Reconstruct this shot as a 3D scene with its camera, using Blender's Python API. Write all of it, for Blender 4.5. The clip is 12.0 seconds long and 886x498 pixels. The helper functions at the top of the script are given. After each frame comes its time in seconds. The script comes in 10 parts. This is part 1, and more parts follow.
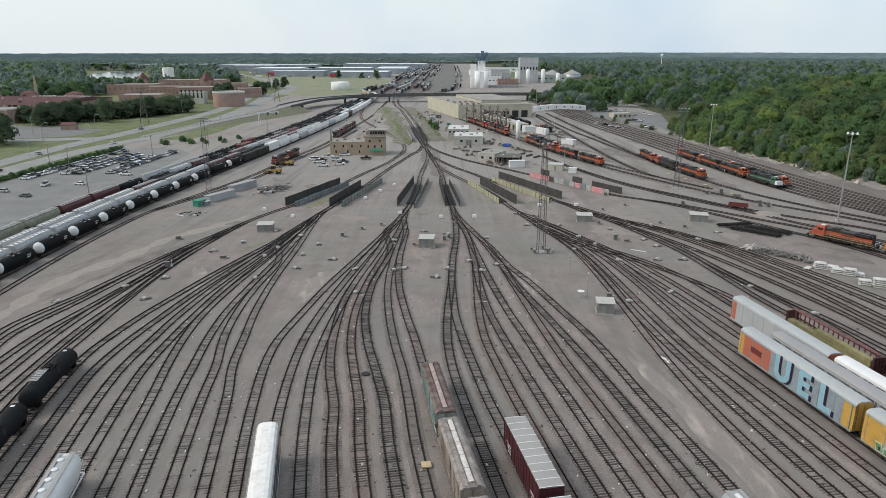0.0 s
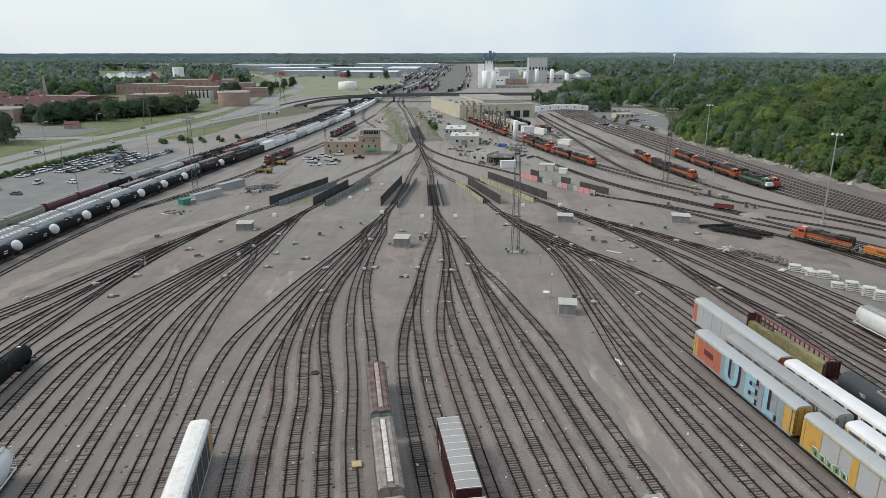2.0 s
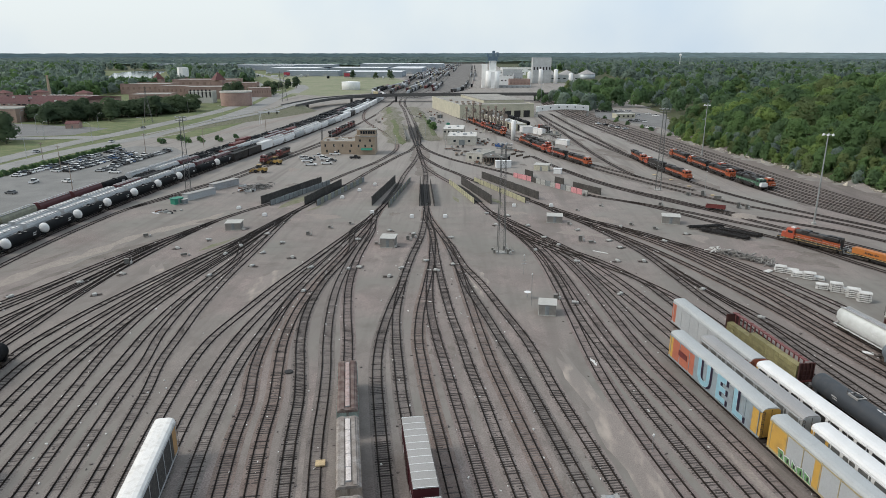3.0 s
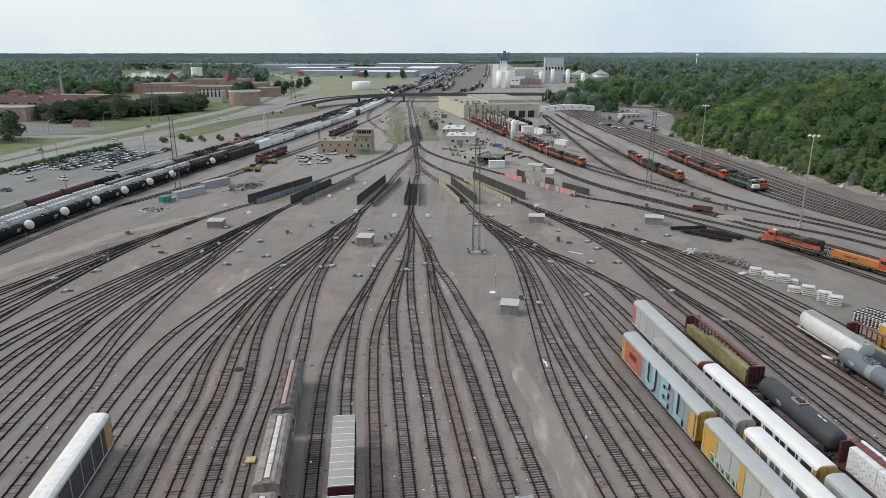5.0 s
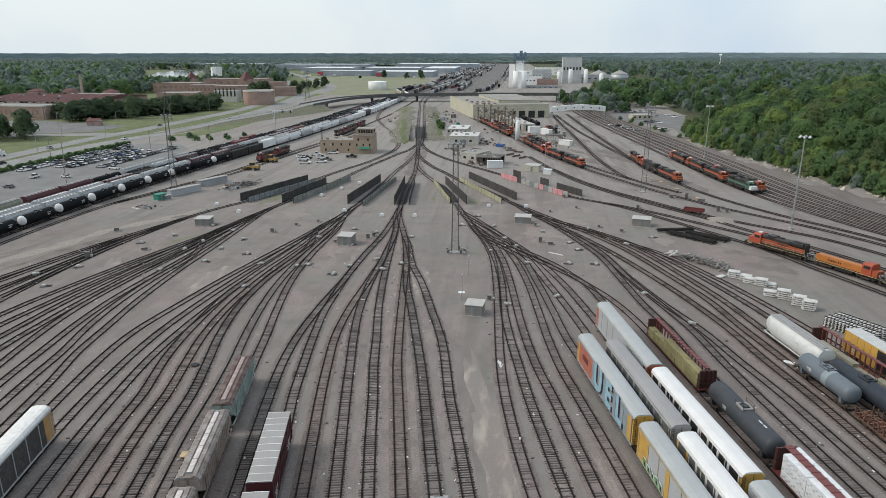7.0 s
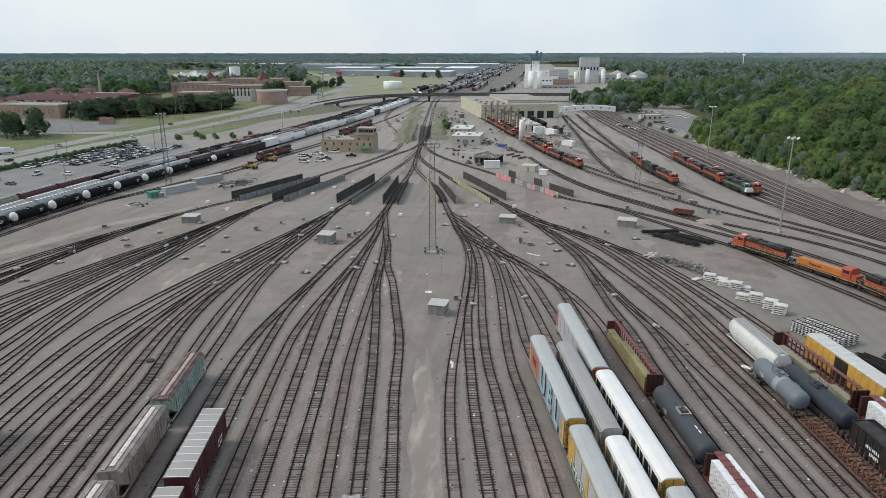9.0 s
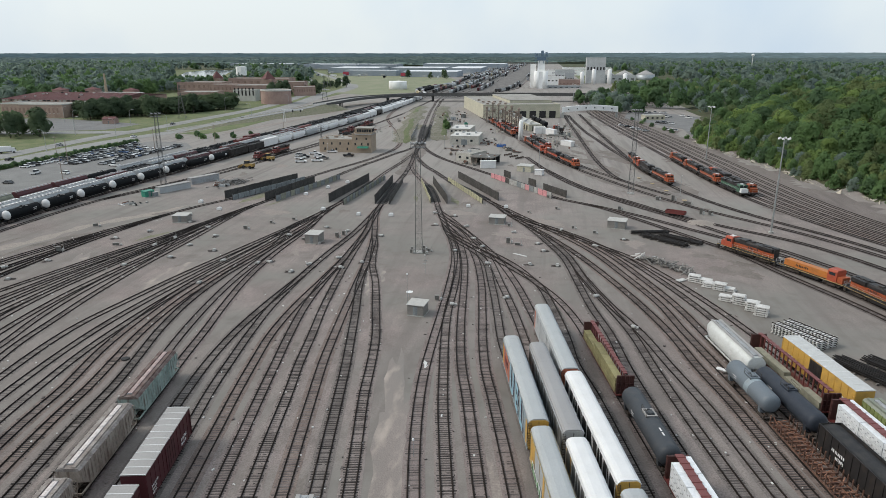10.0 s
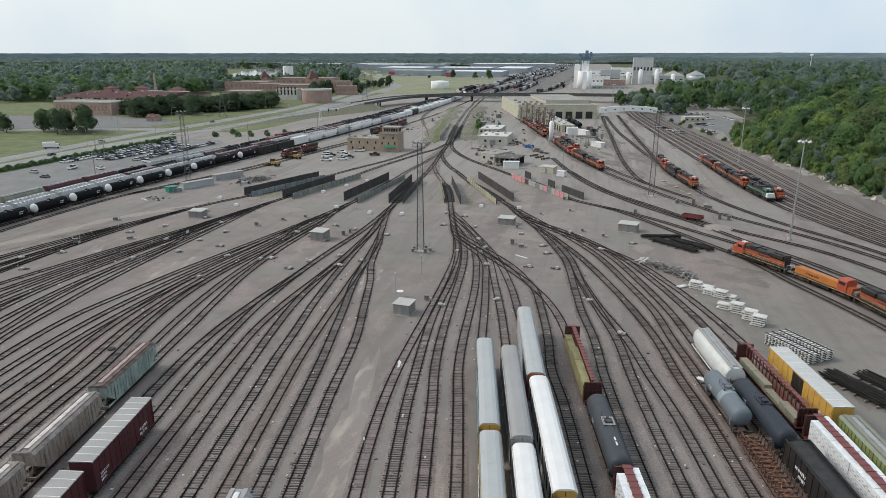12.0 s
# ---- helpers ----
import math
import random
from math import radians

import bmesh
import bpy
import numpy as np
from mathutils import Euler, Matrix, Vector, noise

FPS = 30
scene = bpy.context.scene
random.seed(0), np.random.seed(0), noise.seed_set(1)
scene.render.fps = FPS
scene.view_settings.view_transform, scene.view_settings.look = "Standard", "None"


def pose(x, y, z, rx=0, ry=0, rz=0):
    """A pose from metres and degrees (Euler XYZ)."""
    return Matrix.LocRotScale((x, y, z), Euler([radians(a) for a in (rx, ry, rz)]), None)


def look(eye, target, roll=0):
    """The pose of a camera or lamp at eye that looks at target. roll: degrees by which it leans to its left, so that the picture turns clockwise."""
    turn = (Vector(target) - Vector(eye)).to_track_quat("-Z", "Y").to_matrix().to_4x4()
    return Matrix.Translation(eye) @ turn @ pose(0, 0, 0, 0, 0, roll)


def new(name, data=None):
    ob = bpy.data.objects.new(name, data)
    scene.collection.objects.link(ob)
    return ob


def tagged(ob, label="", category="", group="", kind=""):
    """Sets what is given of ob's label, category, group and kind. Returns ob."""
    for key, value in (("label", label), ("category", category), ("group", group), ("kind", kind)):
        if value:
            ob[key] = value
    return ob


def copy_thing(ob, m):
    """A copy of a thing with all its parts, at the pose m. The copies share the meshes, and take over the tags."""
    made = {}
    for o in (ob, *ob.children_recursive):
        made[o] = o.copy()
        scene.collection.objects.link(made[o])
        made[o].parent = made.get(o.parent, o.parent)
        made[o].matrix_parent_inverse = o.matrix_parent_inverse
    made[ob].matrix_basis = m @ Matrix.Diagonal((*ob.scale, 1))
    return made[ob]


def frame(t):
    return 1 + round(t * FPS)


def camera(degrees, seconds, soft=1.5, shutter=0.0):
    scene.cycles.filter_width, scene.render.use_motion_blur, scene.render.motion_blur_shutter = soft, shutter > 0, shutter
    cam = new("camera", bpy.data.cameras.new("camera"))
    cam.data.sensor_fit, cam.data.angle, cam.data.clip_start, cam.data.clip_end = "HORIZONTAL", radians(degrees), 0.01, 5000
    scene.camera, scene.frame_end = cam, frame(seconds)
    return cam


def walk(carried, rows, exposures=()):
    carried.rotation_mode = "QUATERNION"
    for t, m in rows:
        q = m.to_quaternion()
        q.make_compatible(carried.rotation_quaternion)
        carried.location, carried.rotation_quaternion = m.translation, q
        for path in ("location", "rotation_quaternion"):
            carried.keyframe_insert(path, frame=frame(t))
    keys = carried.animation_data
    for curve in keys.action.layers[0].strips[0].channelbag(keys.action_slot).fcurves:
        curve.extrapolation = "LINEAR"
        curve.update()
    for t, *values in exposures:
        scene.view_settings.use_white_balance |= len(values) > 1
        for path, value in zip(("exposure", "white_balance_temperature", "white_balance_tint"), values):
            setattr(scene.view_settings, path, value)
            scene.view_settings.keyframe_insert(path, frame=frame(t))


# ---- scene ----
# camera: seconds, x, y, height, yaw
PITCH, ROLL = 16.62, -0.05
cam = camera(67.5, 12.0, soft=0.7)
ROWS = [
    (0, 0, 0, 53, 0),
    (0.5, 2.69, 0.05, 52.99, 0.37),
    (1, 5.42, 0.1, 52.98, 0.69),
    (1.5, 8.17, 0.15, 52.96, 0.95),
    (2, 10.94, 0.21, 52.95, 1.24),
    (2.5, 13.75, 0.28, 52.93, 1.53),
    (3, 16.58, 0.37, 52.91, 1.84),
    (5, 28.1, 0.87, 52.83, 3.38),
    (5.5, 31.03, 1.05, 52.81, 3.87),
    (6, 33.97, 1.26, 52.78, 4.37),
    (6.5, 36.93, 1.51, 52.76, 4.89),
    (7, 39.9, 1.79, 52.73, 5.4),
    (9, 51.88, 3.3, 52.61, 7.36),
    (9.5, 54.89, 3.8, 52.57, 7.75),
    (10, 57.9, 4.34, 52.54, 8.15),
    (10.5, 60.92, 4.94, 52.5, 8.59),
    (11, 63.94, 5.6, 52.46, 9.27),
    (11.5, 66.96, 6.32, 52.42, 10.81),
    (12, 69.97, 7.1, 52.38, 12.4),
]
walk(cam, [(t, pose(x, y, z, 90 - PITCH, 0, yaw) @ pose(0, 0, 0, 0, 0, -ROLL)) for t, x, y, z, yaw in ROWS])
# sky and sun: bright haze, soft shadows falling to +x
world = bpy.data.worlds.new("hazy_sky")
scene.world = world
world.use_nodes = True
SUN_EL, SUN_AZ = 42.0, 262.0
wn, wl = world.node_tree.nodes, world.node_tree.links
sky = wn.new("ShaderNodeTexSky")
sky.sky_type, sky.sun_disc = "NISHITA", False
sky.sun_elevation, sky.sun_rotation = radians(SUN_EL), radians(SUN_AZ)
sky.air_density, sky.dust_density, sky.ozone_density = 1.0, 4.0, 1.0
haze = wn.new("ShaderNodeMix")
haze.data_type, haze.blend_type = "RGBA", "MIX"
haze.inputs[0].default_value = 0.75
# thin high cloud: whiter and bluer stretches
cloud = wn.new("ShaderNodeTexNoise")
cloud.inputs["Scale"].default_value, cloud.inputs["Detail"].default_value, cloud.inputs["Roughness"].default_value = 2.6, 5.0, 0.5
veil = wn.new("ShaderNodeMapRange")
veil.inputs[1].default_value, veil.inputs[2].default_value = 0.36, 0.62
tone = wn.new("ShaderNodeMix")
tone.data_type = "RGBA"
tone.inputs[6].default_value, tone.inputs[7].default_value = (7.9, 9.4, 10.9, 1), (10.1, 11.0, 11.3, 1)
side = wn.new("ShaderNodeSeparateXYZ")
ray = wn.new("ShaderNodeTexCoord")
sunward = wn.new("ShaderNodeMapRange")
sunward.inputs[1].default_value, sunward.inputs[2].default_value, sunward.inputs[3].default_value, sunward.inputs[4].default_value = 0.55, -0.25, -0.35, 0.3
thin = wn.new("ShaderNodeMath")
thin.operation, thin.use_clamp = "ADD", True
wl.new(ray.outputs["Generated"], side.inputs[0])
wl.new(side.outputs[0], sunward.inputs[0])
wl.new(cloud.outputs[0], veil.inputs[0])
wl.new(veil.outputs[0], thin.inputs[0])
wl.new(sunward.outputs[0], thin.inputs[1])
wl.new(thin.outputs[0], tone.inputs[0])
wl.new(tone.outputs[2], haze.inputs[7])
wl.new(sky.outputs[0], haze.inputs[6])
wl.new(haze.outputs[2], wn["Background"].inputs[0])
wn["Background"].inputs[1].default_value = 0.1
sun_data = bpy.data.lights.new("sun", "SUN")
sun_data.energy, sun_data.angle, sun_data.color = 2.0, radians(18), (1.0, 0.95, 0.88)
sun = new("sun", sun_data)
az = radians(SUN_AZ)
sun.matrix_world = look((0, 0, 200), Vector((0, 0, 200)) - Vector((math.sin(az) * math.cos(radians(SUN_EL)), math.cos(az) * math.cos(radians(SUN_EL)), math.sin(radians(SUN_EL)))))
scene.view_settings.exposure = 0.0
# ---- materials ----
def mat(name, c1, c2=None, size=2.0, rough=0.7, metal=0.0, bump=0.15, fine=12.0, stain=None, amount=0.45, spread=0.0, space="Object", stretch=(1, 1, 1), gloss=0.3, grainy=0.45, drift=None):
    """Two tones mixed by coarse noise, fine grain on top, an optional stain in patches, spread: tone from piece to piece."""
    m = bpy.data.materials.new(name)
    m.use_nodes = True
    n, l = m.node_tree.nodes, m.node_tree.links
    b = n["Principled BSDF"]
    c2 = c2 or tuple(c * 0.78 for c in c1)
    if space == "World":
        src = n.new("ShaderNodeNewGeometry").outputs["Position"]
    else:
        src = n.new("ShaderNodeTexCoord").outputs["Object"]
    mp = n.new("ShaderNodeMapping")
    mp.inputs["Scale"].default_value = stretch
    l.new(src, mp.inputs[0])
    big, small = n.new("ShaderNodeTexNoise"), n.new("ShaderNodeTexNoise")
    big.inputs["Scale"].default_value, big.inputs["Detail"].default_value = 1.0 / size, 5.0
    small.inputs["Scale"].default_value, small.inputs["Detail"].default_value = fine, 3.0
    l.new(mp.outputs[0], big.inputs["Vector"])
    l.new(mp.outputs[0], small.inputs["Vector"])
    ramp = n.new("ShaderNodeMapRange")
    ramp.inputs[1].default_value, ramp.inputs[2].default_value = 0.35, 0.65
    l.new(big.outputs[0], ramp.inputs[0])
    mix = n.new("ShaderNodeMix")
    mix.data_type = "RGBA"
    mix.inputs[6].default_value, mix.inputs[7].default_value = (*c1, 1), (*c2, 1)
    l.new(ramp.outputs[0], mix.inputs[0])
    grain = n.new("ShaderNodeMix")
    grain.data_type, grain.blend_type = "RGBA", "OVERLAY"
    grain.inputs[0].default_value = grainy
    l.new(mix.outputs[2], grain.inputs[6])
    l.new(small.outputs[0], grain.inputs[7])
    out = grain.outputs[2]
    if drift:
        wide = n.new("ShaderNodeTexNoise")
        wide.inputs["Scale"].default_value, wide.inputs["Detail"].default_value = 1.0 / drift[1], 4.0
        l.new(mp.outputs[0], wide.inputs["Vector"])
        wr = n.new("ShaderNodeMapRange")
        wr.inputs[1].default_value, wr.inputs[2].default_value = 0.4, 0.62
        l.new(wide.outputs[0], wr.inputs[0])
        wm = n.new("ShaderNodeMix")
        wm.data_type = "RGBA"
        wm.inputs[7].default_value = (*drift[0], 1)
        l.new(wr.outputs[0], wm.inputs[0])
        l.new(out, wm.inputs[6])
        out = wm.outputs[2]
    if stain:
        pat = n.new("ShaderNodeTexNoise")
        pat.inputs["Scale"].default_value, pat.inputs["Detail"].default_value = 2.3 / size, 8.0
        l.new(mp.outputs[0], pat.inputs["Vector"])
        cut = n.new("ShaderNodeMapRange")
        cut.inputs[1].default_value, cut.inputs[2].default_value = 0.5, 0.72
        cut.inputs[4].default_value = amount
        l.new(pat.outputs[0], cut.inputs[0])
        sm = n.new("ShaderNodeMix")
        sm.data_type = "RGBA"
        sm.inputs[7].default_value = (*stain, 1)
        l.new(cut.outputs[0], sm.inputs[0])
        l.new(out, sm.inputs[6])
        out = sm.outputs[2]
    if spread:
        info = n.new("ShaderNodeObjectInfo")
        geo = n.new("ShaderNodeNewGeometry")
        add = n.new("ShaderNodeMath")
        add.operation = "ADD"
        l.new(info.outputs["Random"], add.inputs[0])
        l.new(geo.outputs["Random Per Island"], add.inputs[1])
        mr = n.new("ShaderNodeMapRange")
        mr.inputs[1].default_value, mr.inputs[2].default_value = 0.2, 1.8
        mr.inputs[3].default_value, mr.inputs[4].default_value = 1 - spread, 1 + spread
        l.new(add.outputs[0], mr.inputs[0])
        sc = n.new("ShaderNodeVectorMath")
        sc.operation = "SCALE"
        l.new(out, sc.inputs[0])
        l.new(mr.outputs[0], sc.inputs["Scale"])
        out = sc.outputs[0]
    l.new(out, b.inputs["Base Color"])
    b.inputs["Specular IOR Level"].default_value = gloss
    b.inputs["Roughness"].default_value, b.inputs["Metallic"].default_value = rough, metal
    if bump:
        bp = n.new("ShaderNodeBump")
        bp.inputs["Strength"].default_value, bp.inputs["Distance"].default_value = bump, 0.05
        l.new(small.outputs[0], bp.inputs["Height"])
        l.new(bp.outputs[0], b.inputs["Normal"])
    return m


def paint(name, c, rust=(0.12, 0.07, 0.05), amount=0.35, rough=0.5, size=3.0, gloss=0.35):
    """Weathered vehicle paint with grime in patches."""
    return mat(name, c, tuple(x * 0.92 for x in c), size=size, rough=rough, bump=0.03, fine=14.0, stain=rust, amount=amount, gloss=gloss)


# ---- mesh tools ----
class Mesh:
    """Collects vertices and faces of one part."""

    def __init__(self):
        self.v, self.f = [], []

    def add(self, verts, faces):
        k = len(self.v)
        self.v += [tuple(p) for p in verts]
        self.f += [tuple(i + k for i in f) for f in faces]
        return self

    def box(self, x0, x1, y0, y1, z0, z1):
        return self.add([(x0, y0, z0), (x1, y0, z0), (x1, y1, z0), (x0, y1, z0), (x0, y0, z1), (x1, y0, z1), (x1, y1, z1), (x0, y1, z1)],
                        [(0, 3, 2, 1), (4, 5, 6, 7), (0, 1, 5, 4), (1, 2, 6, 5), (2, 3, 7, 6), (3, 0, 4, 7)])

    def prism(self, prof, x0, x1, axis="x", taper=0.0):
        """A closed (a, b) profile swept along an axis: x sweeps (y, z), y sweeps (x, z), z sweeps (x, y)."""
        n = len(prof)
        put = {"x": lambda t, a, b: (t, a, b), "y": lambda t, a, b: (a, t, b), "z": lambda t, a, b: (a, b, t)}[axis]
        k = 1.0 - taper
        vs = [put(x0, a, b) for a, b in prof] + [put(x1, a * k, b * k if axis == "z" else b) for a, b in prof]
        return self.add(vs, [tuple(range(n))[::-1], tuple(range(n, 2 * n))] + [(i, (i + 1) % n, n + (i + 1) % n, n + i) for i in range(n)])

    def tube(self, p0, p1, r0, r1=None, n=10):
        r1 = r0 if r1 is None else r1
        p0, p1 = Vector(p0), Vector(p1)
        d = (p1 - p0).normalized()
        a = d.orthogonal().normalized()
        b = d.cross(a)
        ring = lambda p, r: [p + (a * math.cos(2 * math.pi * i / n) + b * math.sin(2 * math.pi * i / n)) * r for i in range(n)]
        return self.add(ring(p0, r0) + ring(p1, r1), [tuple(range(n))[::-1], tuple(range(n, 2 * n))] + [(i, (i + 1) % n, n + (i + 1) % n, n + i) for i in range(n)])

    def lathe(self, stations, axis="x", n=18, c=(0, 0, 0)):
        """Rings of (t, radius) along an axis through c."""
        put = {"x": lambda t, a, b: (c[0] + t, c[1] + a, c[2] + b), "z": lambda t, a, b: (c[0] + a, c[1] + b, c[2] + t)}[axis]
        vs = [put(t, r * math.cos(2 * math.pi * i / n), r * math.sin(2 * math.pi * i / n)) for t, r in stations for i in range(n)]
        m = len(stations)
        fs = [(j * n + i, j * n + (i + 1) % n, (j + 1) * n + (i + 1) % n, (j + 1) * n + i) for j in range(m - 1) for i in range(n)]
        return self.add(vs, fs + [tuple(range(n))[::-1], tuple(range((m - 1) * n, m * n))])

    def data(self, name, material, smooth=False):
        me = bpy.data.meshes.new(name)
        me.from_pydata(self.v, [], self.f)
        bm = bmesh.new()
        bm.from_mesh(me)
        bmesh.ops.recalc_face_normals(bm, faces=bm.faces)
        bm.to_mesh(me)
        bm.free()
        if smooth:
            me.polygons.foreach_set("use_smooth", [len(p.vertices) == 4 for p in me.polygons])
        me.materials.append(material)
        return me


def part(name, m, material, parent=None, label="", smooth=False, kind=""):
    """One mesh object, under a thing or a part."""
    ob = new(name, m.data(name, material, smooth) if isinstance(m, Mesh) else m)
    if parent is not None:
        ob.parent = parent
    return tagged(ob, label, kind=kind)


def thing(name, label, category, m=None, group="", kind=""):
    """An Empty at a thing's base, to parent its parts."""
    e = new(name)
    e.empty_display_size = 0.5
    if m is not None:
        e.matrix_basis = m
    return tagged(e, label, category, group, kind)


def solid(name, m, material, label, category, group="", kind="", at=None, smooth=False):
    """A thing that is one mesh."""
    ob = part(name, m, material, None, label, smooth)
    if at is not None:
        ob.matrix_basis = at
    return tagged(ob, label, category, group, kind)


def flat(points, z):
    """A level sheet with the outline given."""
    m = Mesh()
    m.add([(x, y, z) for x, y in points], [tuple(range(len(points)))])
    return m


def spline(pts, step=2.0):
    """A smooth curve through plan points, as evenly spaced points."""
    p = np.array([2 * np.array(pts[0]) - pts[1]] + [np.array(q) for q in pts] + [2 * np.array(pts[-1]) - pts[-2]], float)
    out = []
    for i in range(1, len(p) - 2):
        a, b, c, d = p[i - 1:i + 3]
        # centripetal knots keep the curve from swinging out
        t0, t1 = 0.0, np.linalg.norm(b - a) ** 0.5 + 1e-6
        t2 = t1 + np.linalg.norm(c - b) ** 0.5
        t3 = t2 + np.linalg.norm(d - c) ** 0.5 + 1e-6
        for t in np.linspace(t1, t2, max(2, int(np.linalg.norm(c - b) / step)), endpoint=False):
            a1 = (t1 - t) / t1 * a + t / t1 * b
            a2 = (t2 - t) / (t2 - t1) * b + (t - t1) / (t2 - t1) * c
            a3 = (t3 - t) / (t3 - t2) * c + (t - t2) / (t3 - t2) * d
            b1 = (t2 - t) / t2 * a1 + t / t2 * a2
            b2 = (t3 - t) / (t3 - t1) * a2 + (t - t1) / (t3 - t1) * a3
            out.append((t2 - t) / (t2 - t1) * b1 + (t - t1) / (t2 - t1) * b2)
    out.append(p[-2])
    return np.array(out)


def ribbon(path, half, z):
    """A level strip of that half width along a path."""
    p = np.array(path)
    d = np.gradient(p, axis=0)
    d /= np.linalg.norm(d, axis=1)[:, None]
    nrm = np.stack([-d[:, 1], d[:, 0]], 1)
    zz = np.broadcast_to(z, len(p))
    m = Mesh()
    n = len(p)
    m.add([(*q, k) for q, k in zip(p + nrm * half, zz)] + [(*q, k) for q, k in zip(p - nrm * half, zz)], [(i, n + i, n + i + 1, i + 1) for i in range(n - 1)])
    return m
# ---- ground ----
EDGE = [(-200, 300), (100, 262), (180, 212), (257, 183), (272, 176), (288, 172.5), (334, 167), (361, 162.5), (388, 156), (418, 152), (470, 160), (600, 190), (760, 200), (1000, 215), (6000, 700)]


def smooth(t):
    t = max(0.0, min(1.0, t))
    return t * t * (3 - 2 * t)


def edge_x(y):
    """Where the wooded bank begins, at that y."""
    return float(np.interp(y, [e[0] for e in EDGE], [e[1] for e in EDGE]))


def height(x, y):
    """The land's level: the yard flat, a low ramp over the hump, a wooded hill to the east."""
    d = abs(x + 14 + 0.105 * (y - 380))
    ramp = smooth((y - 375) / 120) * smooth((700 - y) / 120)
    z = 3.2 * ramp * smooth((24 - d) / 14)
    if x > 120:
        e = x - edge_x(y)
        z += 4.0 * smooth(e / 12) * (1 - 0.75 * smooth((y - 430) / 60)) + 19 * smooth((e - 6) / 120) * (1 - 0.85 * smooth((y - 420) / 260)) * (1 - 0.6 * smooth((x - 600) / 600))
    return z


M_GRAVEL = mat("yard_gravel", (0.243, 0.203, 0.188), (0.182, 0.152, 0.141), size=9, rough=0.95, bump=0.2, fine=4.5, grainy=0.8, stain=(0.13, 0.114, 0.103), amount=0.55, drift=((0.186, 0.176, 0.159), 32), space="World")
def streaks(m, dark, grey):
    """Oil and tyre streaks drawn out along the yard, and gravel paler and greyer towards the hump in place of haze."""
    n, l = m.node_tree.nodes, m.node_tree.links
    b = n["Principled BSDF"]
    out = b.inputs["Base Color"].links[0].from_socket
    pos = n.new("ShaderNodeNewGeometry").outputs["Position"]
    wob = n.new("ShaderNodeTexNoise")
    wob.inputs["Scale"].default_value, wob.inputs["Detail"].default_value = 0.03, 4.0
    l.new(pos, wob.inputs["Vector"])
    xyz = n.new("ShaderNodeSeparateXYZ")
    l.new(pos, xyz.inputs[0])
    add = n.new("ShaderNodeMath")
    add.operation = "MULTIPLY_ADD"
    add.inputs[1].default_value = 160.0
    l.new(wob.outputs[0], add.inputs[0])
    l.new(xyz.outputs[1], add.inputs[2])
    # haze painted in: the gravel colour pales as y grows
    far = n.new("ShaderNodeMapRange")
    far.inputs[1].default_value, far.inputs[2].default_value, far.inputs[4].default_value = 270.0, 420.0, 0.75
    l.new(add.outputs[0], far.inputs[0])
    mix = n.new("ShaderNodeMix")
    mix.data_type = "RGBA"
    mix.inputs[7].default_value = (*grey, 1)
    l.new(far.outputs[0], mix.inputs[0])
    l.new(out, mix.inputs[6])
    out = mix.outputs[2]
    for scale, low, high, amount in (((0.16, 0.012, 1), 0.52, 0.68, 0.6), ((0.7, 0.03, 1), 0.5, 0.72, 0.45)):
        mp = n.new("ShaderNodeMapping")
        mp.inputs["Scale"].default_value = scale
        l.new(pos, mp.inputs[0])
        tex = n.new("ShaderNodeTexNoise")
        tex.inputs["Scale"].default_value, tex.inputs["Detail"].default_value, tex.inputs["Distortion"].default_value = 1.0, 5.0, 0.6
        l.new(mp.outputs[0], tex.inputs["Vector"])
        cut = n.new("ShaderNodeMapRange")
        cut.inputs[1].default_value, cut.inputs[2].default_value, cut.inputs[4].default_value = low, high, amount
        l.new(tex.outputs[0], cut.inputs[0])
        sm = n.new("ShaderNodeMix")
        sm.data_type = "RGBA"
        sm.inputs[7].default_value = (*dark, 1)
        l.new(cut.outputs[0], sm.inputs[0])
        l.new(out, sm.inputs[6])
        out = sm.outputs[2]
    l.new(out, b.inputs["Base Color"])


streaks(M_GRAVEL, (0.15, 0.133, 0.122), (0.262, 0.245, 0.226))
M_GRASS = mat("mown_grass", (0.088, 0.118, 0.048), (0.145, 0.155, 0.078), size=9, rough=0.95, bump=0.3, fine=1.5, stain=(0.2, 0.185, 0.105), amount=0.4, space="World")
M_MEADOW = mat("dry_meadow_grass", (0.165, 0.188, 0.108), (0.215, 0.215, 0.145), size=30, rough=0.95, bump=0.2, fine=1, stain=(0.26, 0.245, 0.19), amount=0.5, space="World")
M_WEED = mat("weedy_grass", (0.125, 0.132, 0.075), (0.19, 0.178, 0.13), size=2, rough=0.95, bump=0.4, fine=3, stain=(0.22, 0.2, 0.17), amount=0.6, space="World")
M_WEEDGREEN = mat("green_weeds", (0.075, 0.102, 0.038), (0.13, 0.135, 0.07), size=2.2, rough=0.95, bump=0.4, fine=2, grainy=0.8, stain=(0.17, 0.155, 0.11), amount=0.6, space="World")
M_ASPHALT = mat("worn_asphalt", (0.255, 0.252, 0.243), (0.21, 0.208, 0.2), size=12, rough=0.9, bump=0.1, fine=3, stain=(0.15, 0.147, 0.14), amount=0.3, space="World")
M_LOT = mat("old_lot_asphalt", (0.175, 0.173, 0.17), (0.145, 0.143, 0.142), size=10, rough=0.9, bump=0.1, fine=3, space="World")
M_FLOOR = mat("forest_floor", (0.05, 0.065, 0.028), (0.075, 0.07, 0.04), size=9, rough=1.0, bump=0.4, fine=1.0, space="World")
